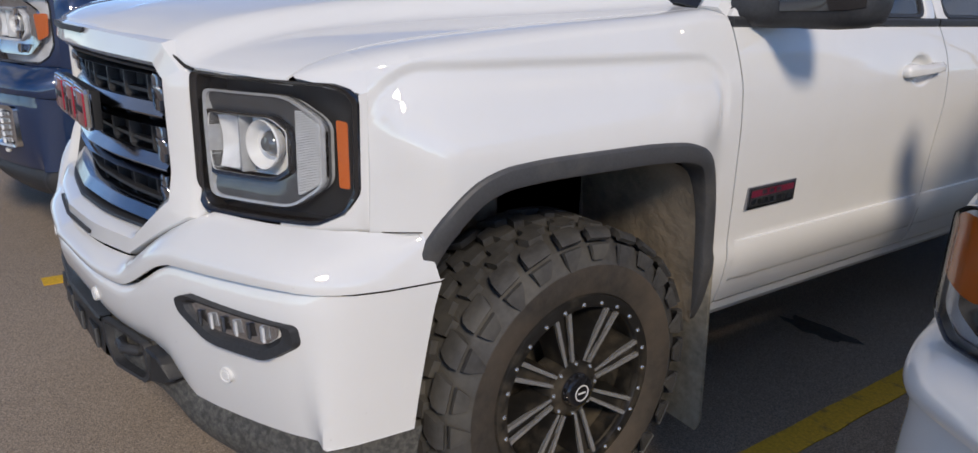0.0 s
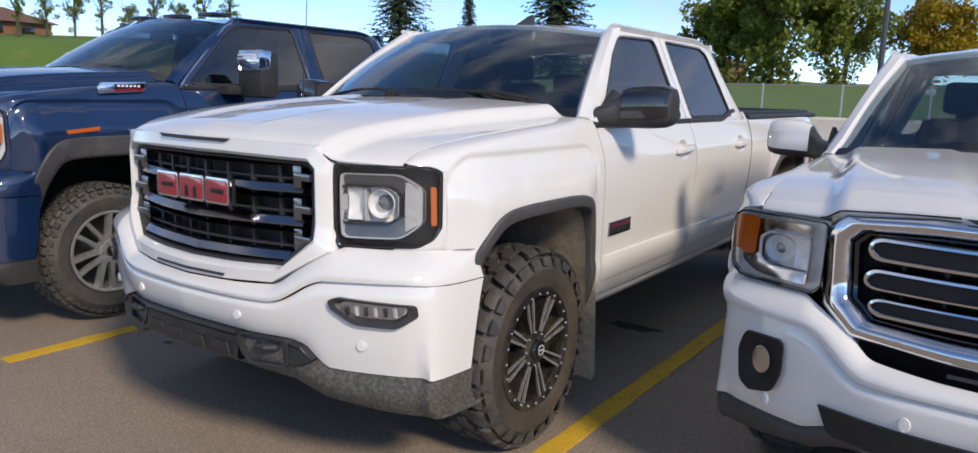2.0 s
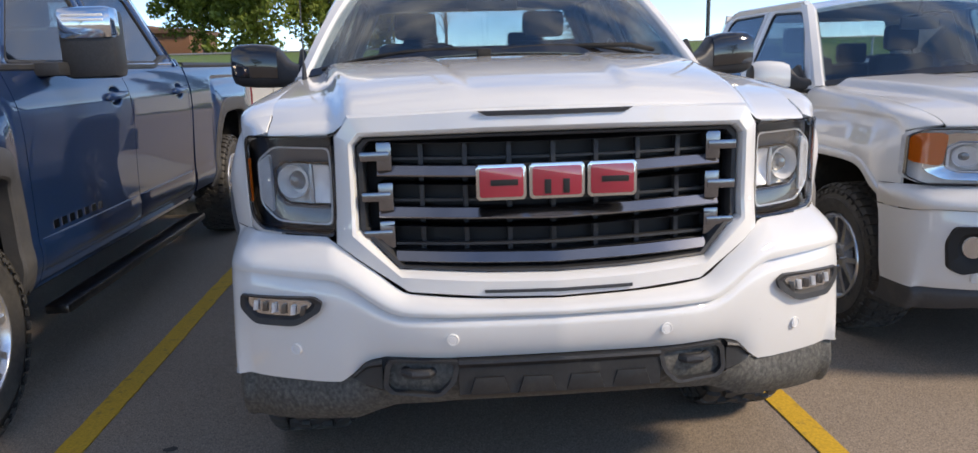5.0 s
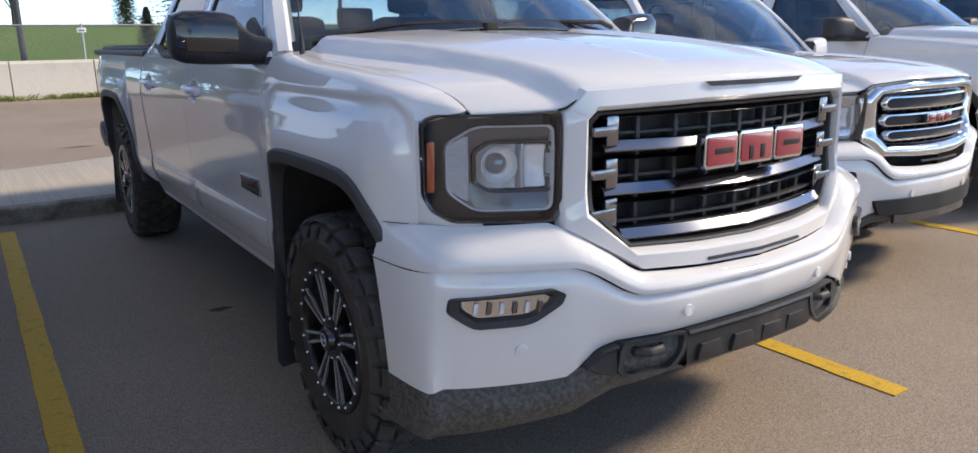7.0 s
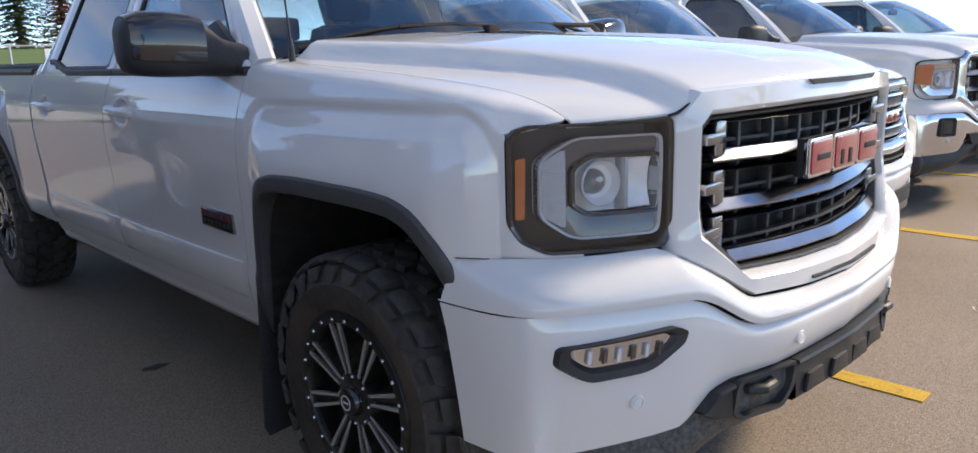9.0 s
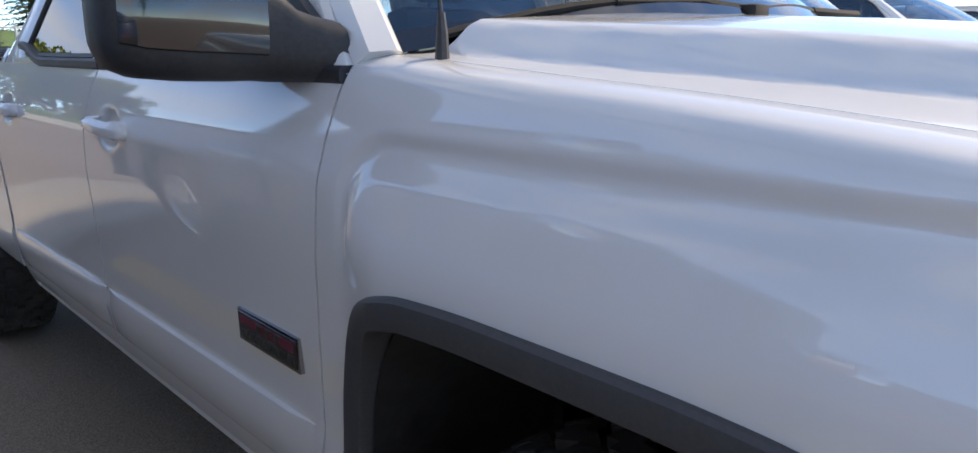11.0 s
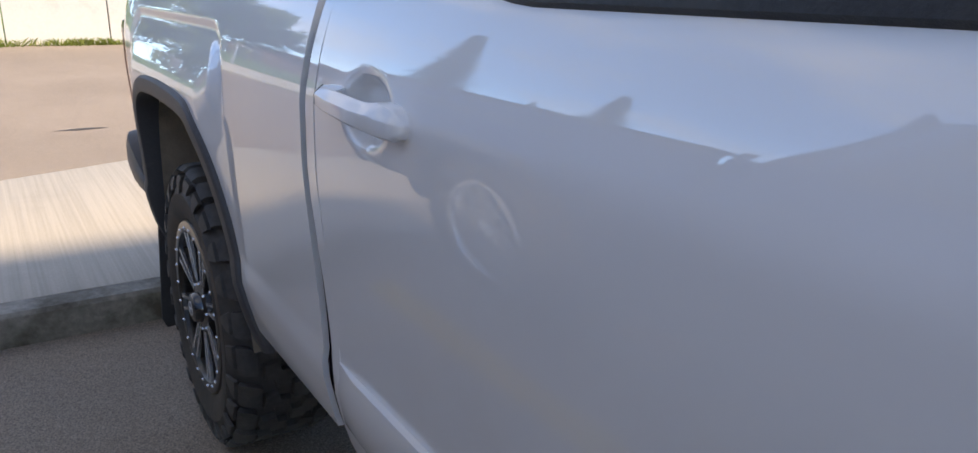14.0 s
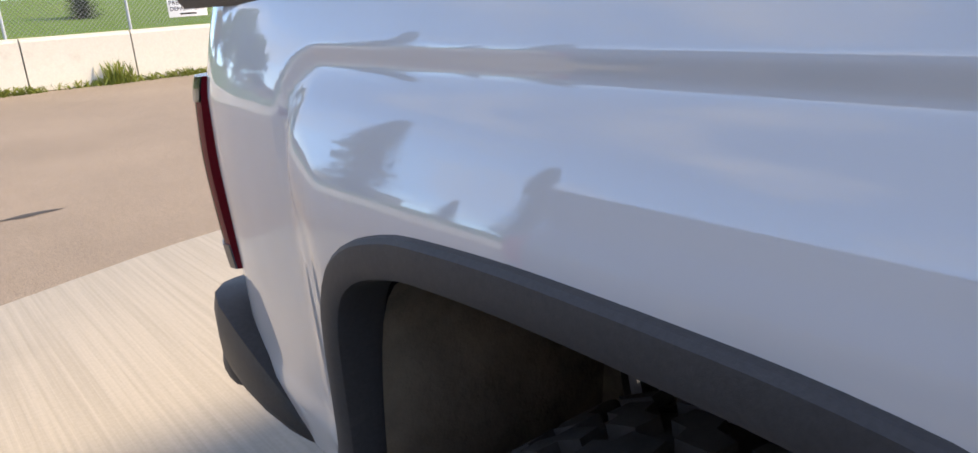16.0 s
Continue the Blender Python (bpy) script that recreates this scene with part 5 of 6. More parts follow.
        rows = [[(p[0], bumper_y(abs(p[0])) + 0.030, p[1]), (p[0], bumper_y(abs(p[0])) + 0.012, p[1]), (q[0], bumper_y(abs(q[0])) + 0.014, q[1]), (q[0], bumper_y(abs(q[0])) + 0.12, q[1])] for p, q in zip(oo, ii)]
        hook = add("tow_hook_bezel", sheet(rows, close_u=True), BLACK_TRIM)
        add("recess", prism(ii, 0.01, "xz", y + 0.085), VOID, "", hook)
        add("tow_hook", join(tube([(cx - 0.045, y + 0.09, 0.56), (cx - 0.045, y + 0.02, 0.565), (cx - 0.02, y - 0.005, 0.567), (cx + 0.02, y - 0.005, 0.567), (cx + 0.045, y + 0.02, 0.565), (cx + 0.045, y + 0.09, 0.56)], 0.014, 10)), BLACK_TRIM, "", hook)
    for x, z in ((0.306, 0.676), (-0.306, 0.676), (0.77, 0.612), (-0.77, 0.612)):
        a = abs(x)
        nx = (bumper_y(a + 0.01) - bumper_y(a - 0.01)) / 0.02
        v, f = lathe([(0.001, 0.003), (0.0100, 0.0028), (0.0112, 0.0008), (0.0126, 0.0008), (0.0138, 0.0026), (0.0168, 0.0022), (0.0178, -0.001), (0.0178, -0.01)], 24, "z")
        turn = Matrix.Rotation(math.copysign(math.atan(nx), x), 4, "Z") @ Matrix.Rotation(radians(90), 4, "X")
        add("parking_sensor", ([tuple(turn @ Vector(p) + Vector((x, bumper_y(a) + 0.001 + 0.006 * (a > 0.5), z))) for p in v], f), SENSOR)

    # headlights
    HL = [(0.640, 1.240), (0.880, 1.236), (0.896, 1.226), (0.904, 1.204), (0.904, 1.015), (0.892, 0.972), (0.860, 0.946), (0.650, 0.946), (0.637, 0.975), (0.637, 1.20)]
    if style == "compact":
        HL = [(0.600, 1.232), (0.868, 1.226), (0.903, 1.195), (0.905, 0.985), (0.862, 0.944), (0.630, 0.948), (0.604, 0.99), (0.598, 1.19)]

    def wide(x):
        return x if style == "compact" else 0.624 + (x - 0.637) * 1.122

    def on_nose(x, z, s, back=0.0):
        if style == "compact":
            return (s * (x * 1.012 + 0.25 * max(0, x - 0.80)), front_y(x) + back - 0.012 + 0.5 * max(0, x - 0.86), z)
        x = wide(x)
        return (s * x, front_y(x) + back, z)


    def lamp_frame(s, outer, inner, b0, b1, material, name, parent, label=""):
        o, i = resample(outer, 9), resample(inner, 9)
        rows = [[on_nose(*p, s, b0 + 0.012), on_nose(*p, s, b0), on_nose(lerp(p[0], q[0], 0.5), lerp(p[1], q[1], 0.5), s, lerp(b0, b1, 0.35)), on_nose(*q, s, b1), on_nose(*q, s, b1 + 0.03)] for p, q in zip(o, i)]
        return add(name, sheet(rows, close_u=True), material, label, parent, 30)


    def scaled(poly, cx, cz, fx, fz, dx=0.0, dz=0.0):
        return [(cx + (x - cx) * fx + dx, cz + (z - cz) * fz + dz) for x, z in poly]


    def fan_fill(poly, s, back):
        """A patch that follows the nose inside an outline."""
        n = len(poly)
        cx, cz = sum(p[0] for p in poly) / n, sum(p[1] for p in poly) / n
        rows = [[on_nose(lerp(cx, x, t), lerp(cz, z, t), s, back) for t in (0.0, 0.25, 0.5, 0.75, 1.0)] for x, z in poly]
        return sheet(rows, close_u=True)


    for s in (1, -1):
        head = add("headlight", fan_fill(resample(HL, 9), s, 0.066 if style == "main" else 0.050), LAMP_BASE if style == "main" else LAMP_GREY, "large clear headlight with a black bezel and amber reflector")
        lamp_frame(s, HL, scaled(HL, 0.76, 1.085, 0.955, 0.945) if style == "main" else scaled(HL, 0.76, 1.085, 0.965, 0.945), -0.006, 0.004, GLOSS_BLACK, "bezel", head)
        if style == "main":
            rim_in = resample(scaled(HL, 0.76, 1.085, 0.955, 0.945), 9)
            add("housing_wall", sheet([[on_nose(*p, s, b) for b in (0.003, 0.030, 0.067)] for p in rim_in], close_u=True), LAMP_BASE, "", head)
        c_out = [(0.648, 1.206), (0.808, 1.206), (0.862, 1.160), (0.862, 1.026), (0.812, 0.976), (0.650, 0.976), (0.647, 1.05), (0.646, 1.15)]
        c_in = [(0.650, 1.164), (0.782, 1.164), (0.812, 1.138), (0.812, 1.052), (0.782, 1.026), (0.652, 1.026), (0.649, 1.06), (0.648, 1.13)]
        lamp_frame(s, c_out, c_in, 0.016, 0.026, LAMP_CLEAR if style == "main" else CHROME, "light_guide", head, "ribbed clear light guide")
        i_in = [(0.653, 1.157), (0.778, 1.157), (0.804, 1.133), (0.804, 1.057), (0.778, 1.034), (0.655, 1.034), (0.652, 1.065), (0.651, 1.125)]
        lamp_frame(s, c_in, i_in, 0.012, 0.016, GLOSS_BLACK if style == "main" else LAMP_GREY, "inner_frame", head)
        if style == "main":
            # a brighter line along the guide's outer edge and fine ribs across it
            lamp_frame(s, c_out, scaled(c_out, 0.76, 1.091, 0.955, 0.955), 0.010, 0.012, LAMP_EDGE, "guide_edge", head)
            for k in range(52):
                zr = lerp(1.176, 1.008, k / 51)
                xr = 0.858 - 1.15 * max(0, zr - 1.152, 1.034 - zr)
                edge = [on_nose(x, zr, s, b) for x, b in ((0.817, 0.020), (0.822, 0.011), (lerp(0.822, xr, 0.5), 0.008), (xr, 0.008))]
                add("light_rib", thick([[(p[0], p[1], p[2] - 0.0009) for p in edge], [(p[0], p[1], p[2] + 0.0009) for p in edge]], lambda p: (p[0], p[1] + 0.008, p[2])), LAMP_RIB, "", head)
        add("reflector", fan_fill(resample(i_in, 9), s, 0.056), LAMP_CHROME, "bright reflector", head)
        add("reflector_wall", sheet([[on_nose(*p, s, b) for b in (0.014, 0.036, 0.056)] for p in resample(i_in, 9)], close_u=True), LAMP_CHROME, "", head)
        px, pz = 0.752, 1.100
        v, f = lathe([(0.052, -0.016), (0.050, -0.020), (0.044, 0.004), (0.036, 0.016), (0.031, 0.018), (0.031, 0.03)], 32, "z")
        turn = Matrix.Rotation(s * radians(18), 4, "Z") @ Matrix.Rotation(radians(-90), 4, "X")
        add("projector", ([tuple(turn @ Vector(p) + Vector((s * wide(px), front_y(wide(px)) + 0.040, pz))) for p in v], f), LAMP_CHROME, "", head)
        v, f = lathe([(0.001, -0.012), (0.014, -0.010), (0.025, 0.000), (0.030, 0.014), (0.031, 0.02)], 28, "z")
        add("projector_lens", ([tuple(turn @ Vector(p) + Vector((s * wide(px), front_y(wide(px)) + 0.040, pz))) for p in v], f), PROJECTOR, "", head)
        # a pillar parts the projector from a small cupped reflector
        add("lamp_pillar", prism([(s * wide(0.700), 1.036), (s * wide(0.712), 1.036), (s * wide(0.710), 1.156), (s * wide(0.702), 1.156)], 0.03, "xz", front_y(wide(0.705)) + 0.026, 0.003), LAMP_EDGE if style == "main" else LAMP_GREY, "", head)
        add("cupped_reflector", sheet([[on_nose(lerp(0.656, 0.699, u), lerp(1.040, 1.152, w), s, 0.030 + 0.024 * math.sin(math.pi * w) * math.sin(math.pi * lerp(0.12, 0.88, u))) for u in np.linspace(0, 1, 7)] for w in np.linspace(0, 1, 9)]), LAMP_CHROME, "", head)
        am = [(0.882, 1.165), (0.8935, 1.160), (0.8945, 1.025), (0.884, 1.028)] if style == "main" else [(0.855, 1.145), (0.897, 1.150), (0.893, 1.050), (0.862, 1.030)] if style == "heavy" else [(0.812, 1.210), (0.899, 1.204), (0.903, 1.075), (0.822, 1.058)]
        add("amber_reflector", fan_fill(resample(am, 9), s, 0.004), AMBER, "orange side reflector", head)
        add("lens", fan_fill(resample(scaled(HL, 0.76, 1.085, 0.99, 0.985), 9), s, -0.003), LENS, "clear plastic lens", head).visible_shadow = False
        if style != "compact":
            # painted corner between lamp, bumper and wheel arch
            edge_in = [(0.9035, 1.215), (0.9035, 1.10), (0.9035, 1.015), (0.891, 0.972), (0.860, 0.947), (0.80, 0.947)]
            edge_out = [(0.9115, 1.222), (0.9115, 1.10), (0.9115, 1.0), (0.9115, 0.928), (0.86, 0.926), (0.80, 0.926)]
            add("fender_corner", thick([[on_nose(lerp(p[0], q[0], t), lerp(p[1], q[1], t), s, -0.001) for t in (0, 0.3, 0.65, 1)] for p, q in zip(edge_in, edge_out)], lambda p: (p[0] * 0.99, p[1] + 0.012, p[2])), paint)
        # fog light
        fo = [(0.673, 0.772), (0.698, 0.786), (0.938, 0.768), (0.943, 0.725), (0.893, 0.685), (0.758, 0.693), (0.683, 0.745)]
        if look_of["fog"] == "round":
            fo = [(0.71, 0.79), (0.86, 0.785), (0.885, 0.73), (0.872, 0.645), (0.83, 0.625), (0.74, 0.645), (0.712, 0.70)]
        elif look_of["fog"] == "tall":
            fo = [(0.74, 0.80), (0.86, 0.80), (0.88, 0.79), (0.88, 0.66), (0.86, 0.65), (0.75, 0.65), (0.74, 0.66)]
        fi = scaled(fo, 0.80, 0.72, 0.62, 0.70) if look_of["fog"] == "tall" else fo if look_of["fog"] == "round" else [(0.708, 0.765), (0.723, 0.772), (0.912, 0.761), (0.910, 0.740), (0.882, 0.716), (0.763, 0.722), (0.716, 0.752)]

        def on_bumper(x, z, back):
            return (s * x, bumper_y(x) + back - 0.010, z)

        o, i = resample(fo, 9), resample(fi, 9)
        if look_of["fog"] == "round":
            turns = [math.atan2(q[1] - 0.712, q[0] - 0.795) for q in o]
            i = [(0.792 + 0.034 * math.cos(a), 0.718 + 0.036 * math.sin(a)) for a in turns]
        fog = add("fog_light", sheet([[on_bumper(*p, 0.02), on_bumper(*p, -0.008), on_bumper(lerp(p[0], q[0], 0.6), lerp(p[1], q[1], 0.6), -0.004), on_bumper(*q, 0.012), on_bumper(*q, 0.05)] for p, q in zip(o, i)], close_u=True), CHROME if style == "heavy" else VOID if style != "main" else BLACK_TRIM, "slim fog lamp in a dark bezel" if style == "main" else "fog lamp in a black bezel", None, 28)
        n = len(i)
        cx, cz = sum(q[0] for q in i) / n, sum(q[1] for q in i) / n
        add("reflector", sheet([[on_bumper(lerp(cx, x, t), lerp(cz, z, t), 0.005) for t in (0.02, 0.5, 1.0)] for x, z in i], close_u=True), VOID if style == "full" else CHROME, "", fog)
        if style == "heavy":
            for k in range(5):
                add("lamp_slat", prism([(s * 0.755, 0.668 + 0.023 * k), (s * 0.815, 0.668 + 0.023 * k), (s * 0.812, 0.682 + 0.023 * k), (s * 0.755, 0.682 + 0.023 * k)], -0.012, "xz", bumper_y(0.785) - 0.004, 0.003), LAMP_RIB, "", fog)
            for k in range(4):
                add("lamp_block", prism([(s * (0.665 + 0.012 * k), 0.985 + 0.050 * k), (s * 0.80, 0.985 + 0.050 * k), (s * 0.815, 1.018 + 0.050 * k), (s * (0.665 + 0.012 * k), 1.018 + 0.050 * k)], -0.02, "xz", front_y(0.76) + 0.035, 0.006), CHROME, "", head)
        for k in range(6 if look_of["fog"] == "slim" else 0):
            x = 0.730 + 0.030 * k
            add("lamp_facet", prism([(s * x, 0.727), (s * (x + 0.015), 0.727), (s * (x + 0.010), 0.757), (s * (x - 0.004), 0.757)], 0.006, "xz", bumper_y(x) - 0.011, 0.002), LAMP_GREY if k % 2 else SMOKE, "", fog)
        add("lens", sheet([[on_bumper(lerp(cx, x, t), lerp(cz, z, t), -0.004) for t in (0.02, 0.5, 1.0)] for x, z in i], close_u=True), LENS, "", fog).visible_shadow = False

        # handles, badge, mirror, flaps
        for (hy, hz), key in zip(HANDLES, ("door", "rear_door")):
            rows = []
            x0 = base_x(hz)
            for t in (0.0, 0.015, 0.04, 0.09, 0.095, 0.11, 0.2, 0.3, 0.4, 0.5, 0.6, 0.68, 0.74, 0.80, 0.86, 0.90, 0.93, 0.955, 0.972, 0.985, 0.994, 1.0):
                y = hy + 0.130 - 0.266 * t
                up = float(np.interp(t, [0, 0.02, 0.10, 0.25, 0.55, 0.70, 0.80, 0.88, 0.93, 0.972, 0.99, 1.0], [0.006, 0.013, 0.016, 0.016, 0.017, 0.018, 0.023, 0.022, 0.019, 0.013, 0.007, 0.002]))
                dn = float(np.interp(t, [0, 0.02, 0.10, 0.50, 0.85, 0.955, 0.985, 1.0], [0.008, 0.014, 0.017, 0.020, 0.022, 0.021, 0.016, 0.008]))
                out = float(np.interp(t, [0, 0.03, 0.10, 0.3, 0.6, 0.85, 0.955, 0.985, 1.0], [0.010, 0.022, 0.035, 0.041, 0.041, 0.035, 0.026, 0.019, 0.008]))
                inn = float(np.interp(t, [0, 0.245, 0.25, 0.74, 0.80, 1.0], [-0.004, -0.004, 0.022, 0.022, -0.006, -0.006]))
                zc = hz + 0.007 - 0.012 * t
                rows.append([(s * (x0 + inn), y, zc + up * 0.96), (s * (x0 + max(out * 0.55, inn)), y, zc + up), (s * (x0 + max(out * 0.62, inn)), y, zc + up * 0.97), (s * (x0 + out * 0.985), y, zc + up * 0.30), (s * (x0 + out), y, zc + up * 0.16), (s * (x0 + out), y, zc - dn * 0.62), (s * (x0 + out * 0.96), y, zc - dn * 0.74), (s * (x0 + max(out * 0.66, inn)), y, zc - dn), (s * (x0 + inn), y, zc - dn)])
            v, f = sheet(rows, close_v=True)
            f += [tuple(range(9)), tuple(reversed(range(len(v) - 9, len(v))))]
            h = add("door_handle", (v, f), paint, "white pull handle", shell[key, s], 30)
            groove = rows[3]
            add("handle_joint", tube([(p[0] + s * 0.0002, p[1], p[2]) for p in groove[1:8]], 0.0011, 5), GREY_TRIM, "", h)
        # mirror: one housing that swells out of its foot on the door
        if style != "heavy":
            mrows = []
            prof = [(0.918, 0.655, 1.408, 0.112, 0.052), (0.945, 0.660, 1.410, 0.104, 0.056), (0.975, 0.668, 1.416, 0.092, 0.062), (1.005, 0.678, 1.432, 0.080, 0.078), (1.035, 0.690, 1.448, 0.076, 0.092), (1.08, 0.698, 1.454, 0.080, 0.099), (1.17, 0.704, 1.458, 0.080, 0.101), (1.245, 0.712, 1.460, 0.076, 0.097), (1.285, 0.720, 1.460, 0.062, 0.082), (1.300, 0.726, 1.459, 0.040, 0.055), (1.303, 0.728, 1.458, 0.012, 0.02)]
            for x, cy, cz, hy, hz in prof:
                x, hz = x if x < 0.975 else 0.975 + (x - 0.975) * 0.84, hz * 0.94
                row = []
                for k in range(32):
                    c, sn = math.cos(2 * math.pi * k / 32), math.sin(2 * math.pi * k / 32)
                    row.append((s * x, cy + math.copysign(abs(c) ** (0.62 if c < 0 else 0.4), c) * hy, cz - 0.014 + math.copysign(abs(sn) ** 0.62, sn) * hz * 1.04))
                mrows.append(row)
            v, f = sheet(mrows, close_v=True)
            f += [tuple(range(32)), tuple(reversed(range(len(v) - 32, len(v))))]
            mir = add("side_mirror", (v, f), BLACK_TRIM, "black plastic door mirror", None, 40)
            cap = [[(p[0] + s * 0.003 * (k - 3) / 5, p[1] - 0.005, p[2] + 0.003) for p in mrows[4 + k][5:19]] for k in range(5)]
            add("mirror_cap", thick(cap, lambda p: (p[0] - s * 0.002, p[1] + 0.012, p[2] - 0.006)), look_of["cap"] or paint, "", mir)
            add("mirror_glass", prism([(s * x, z) for x, z in ((1.034, 1.364), (1.205, 1.370), (1.218, 1.510), (1.038, 1.514))], 0.003, "xz", 0.784), CHROME, "mirror glass", mir)
            add("mirror_sail", prism([(0.530, 1.352), (0.66, 1.350), (0.83, 1.352), (0.80, 1.50), (0.725, 1.520), (0.60, 1.425)], s * 0.02, "yz", s * (cab_x(1.40) - 0.012), 0.004), BLACK_TRIM, "", mir)
        # mud flaps
        for y, zt, zb in () if style != "main" else ((0.535, 0.70, 0.14), (4.43, 0.62, 0.16)):
            # driver's front flap is paler than the rest: sunlight put into its dirty colour
            flap = add("mud_flap", prism([(s * x, z) for x, z in ((0.80, zt - 0.02), (0.83, zb + 0.01), (0.995, zb - 0.005), (1.01, zb + 0.03), (0.985, zt), (0.93, zt + 0.03))], 0.012, "xz", y - 0.03, 0.003), FLAP if s > 0 and y < 1 else BLACK_TRIM, "stiff dirty mud flap behind the tyre")
            for z in (zt - 0.01, zt - 0.09, zt - 0.12):
                v, f = lathe([(0.001, 0.006), (0.006, 0.005), (0.008, 0.0)], 8, "z")
                add("flap_bolt", ([(p[0] + s * 0.955, y - 0.032 - p[2], p[1] + z) for p in v], f), MILLED, "", flap)
        # tail light and bumper end
        rows = []
        for k in range(17):
            z = lerp(0.838, 1.216, k / 16)
            xb = side_x(4.90, z)
            bow = 0.024 * math.sin(math.pi * k / 16) ** 0.7
            rows.append([(s * (xb + dx), y + bow, z) for y, dx in ((4.918, -0.012), (4.925, 0.000), (4.945, 0.004), (4.972, -0.004), (4.996, -0.022), (5.010, -0.050), (5.014, -0.095), (5.005, -0.14))])
        tail = add("tail_light", thick(rows, lambda p: (p[0] - s * 0.02, p[1] - 0.01, p[2])), RED_LENS, "dark red tail light")
        for z0, z1, m in ((1.165, 1.216, GLOSS_BLACK), (0.838, 0.885, SMOKE)):
            add("tail_band", thick([[(p[0] + s * 0.003, p[1] + 0.002, p[2]) for p in r] for r in rows if z0 - 0.01 <= r[0][2] <= z1 + 0.01], lambda p: (p[0] - s * 0.004, p[1], p[2])), m, "", tail)
        rows = []
        for y, zt, zb, xo in ((4.58, 0.606, 0.594, 0.955), (4.62, 0.630, 0.592, 0.972), (4.69, 0.668, 0.592, 0.985), (4.78, 0.710, 0.598, 0.992), (4.87, 0.744, 0.608, 0.993), (4.95, 0.766, 0.620, 0.988), (5.01, 0.774, 0.632, 0.972), (5.05, 0.774, 0.642, 0.940), (5.075, 0.768, 0.650, 0.89), (5.08, 0.76, 0.655, 0.80)):
            rows.append([(s * (xo - 0.03), y, zt + 0.004), (s * (xo - 0.008), y, zt), (s * xo, y, lerp(zt, zb, 0.25)), (s * xo, y, lerp(zt, zb, 0.7)), (s * (xo - 0.012), y, zb), (s * (xo - 0.05), y, zb - 0.004)])
        bend = add("rear_bumper_end", thick(rows, lambda p: (p[0] * 0.95, p[1] - 0.02, p[2])), BLACK_TRIM, "black plastic rear bumper corner")
        add("corner_step", box(min(s * 0.80, s * 0.965), max(s * 0.80, s * 0.965), 4.960, 5.070, 0.555, 0.635, 0.035), BLACK_TRIM, "", bend)
        add("bed_rail_cap", thick([[(s * x, y, z) for x, z in ((0.952, 1.348), (0.956, 1.362), (0.945, 1.378), (0.86, 1.380))] for y in (2.885, 3.5, 4.2, 4.955)], lambda p: (p[0] - s * 0.01, p[1], p[2] - 0.012)), BLACK_TRIM, "black bed rail cap")
        xb = base_x(0.87)
        bx0, bx1 = sorted((s * (xb - 0.004), s * (xb + 0.008)))
        if style != "main":
            continue

        def add_low(name, mesh, *rest):
            v, f = mesh
            return add(name, ([(p[0], p[1], p[2] - 0.016) for p in v], f), *rest)

        badge = add_low("door_badge", prism([(0.635, 0.838), (0.872, 0.842), (0.876, 0.908), (0.639, 0.905)], s * 0.011, "yz", s * (xb - 0.003), 0.002), DARK_CHROME, "red and dark model badge with unreadable lettering")
        add_low("badge_face", prism([(0.643, 0.845), (0.866, 0.849), (0.869, 0.902), (0.646, 0.899)], s * 0.002, "yz", s * (xb + 0.008)), GLOSS_BLACK, "", badge)
        add_low("badge_stripe", prism([(0.648, 0.874), (0.860, 0.879), (0.862, 0.898), (0.650, 0.895)], s * 0.002, "yz", s * (xb + 0.0085)), BADGE_RED, "", badge)
        for k in range(7):
            y0 = 0.654 + 0.030 * k
            add_low("letter_bar", prism([(y0, 0.852), (y0 + 0.019, 0.8525), (y0 + 0.019, 0.868), (y0, 0.8675)], s * 0.002, "yz", s * (xb + 0.0085)), SMOKE, "", badge)
        for k in range(3):
            y0 = 0.700 + 0.035 * k
            add_low("letter_bar", prism([(y0, 0.881), (y0 + 0.022, 0.8815), (y0 + 0.022, 0.894), (y0, 0.8935)], s * 0.002, "yz", s * (xb + 0.0100)), SMOKE, "", badge)

    add("rear_bumper", box(-0.82, 0.82, 4.94, 5.06, 0.56, 0.75, 0.03), BLACK_TRIM)
    if style == "main":
        add("tonneau_cover", join(box(-0.89, 0.89, 2.90, 4.93, 1.372, 1.402, 0.012), *[box(-0.88, 0.88, 2.95 + 0.5 * k, 2.965 + 0.5 * k, 1.395, 1.408, 0.003) for k in range(1, 4)]), TONNEAU, "soft black tonneau cover over the bed")


# ---- the white lifted pickup ----
white = empty("pickup_truck", (0, 0, 0), "white lifted crew cab pickup with barred black grille and off-road tyres", "pickup truck", "parked pickups")
put = lambda p: p
shell, add = truck_shell(white, put, WHITE, GREY_TRIM, {"liner": LINER})

fit_out(add, shell, WHITE)

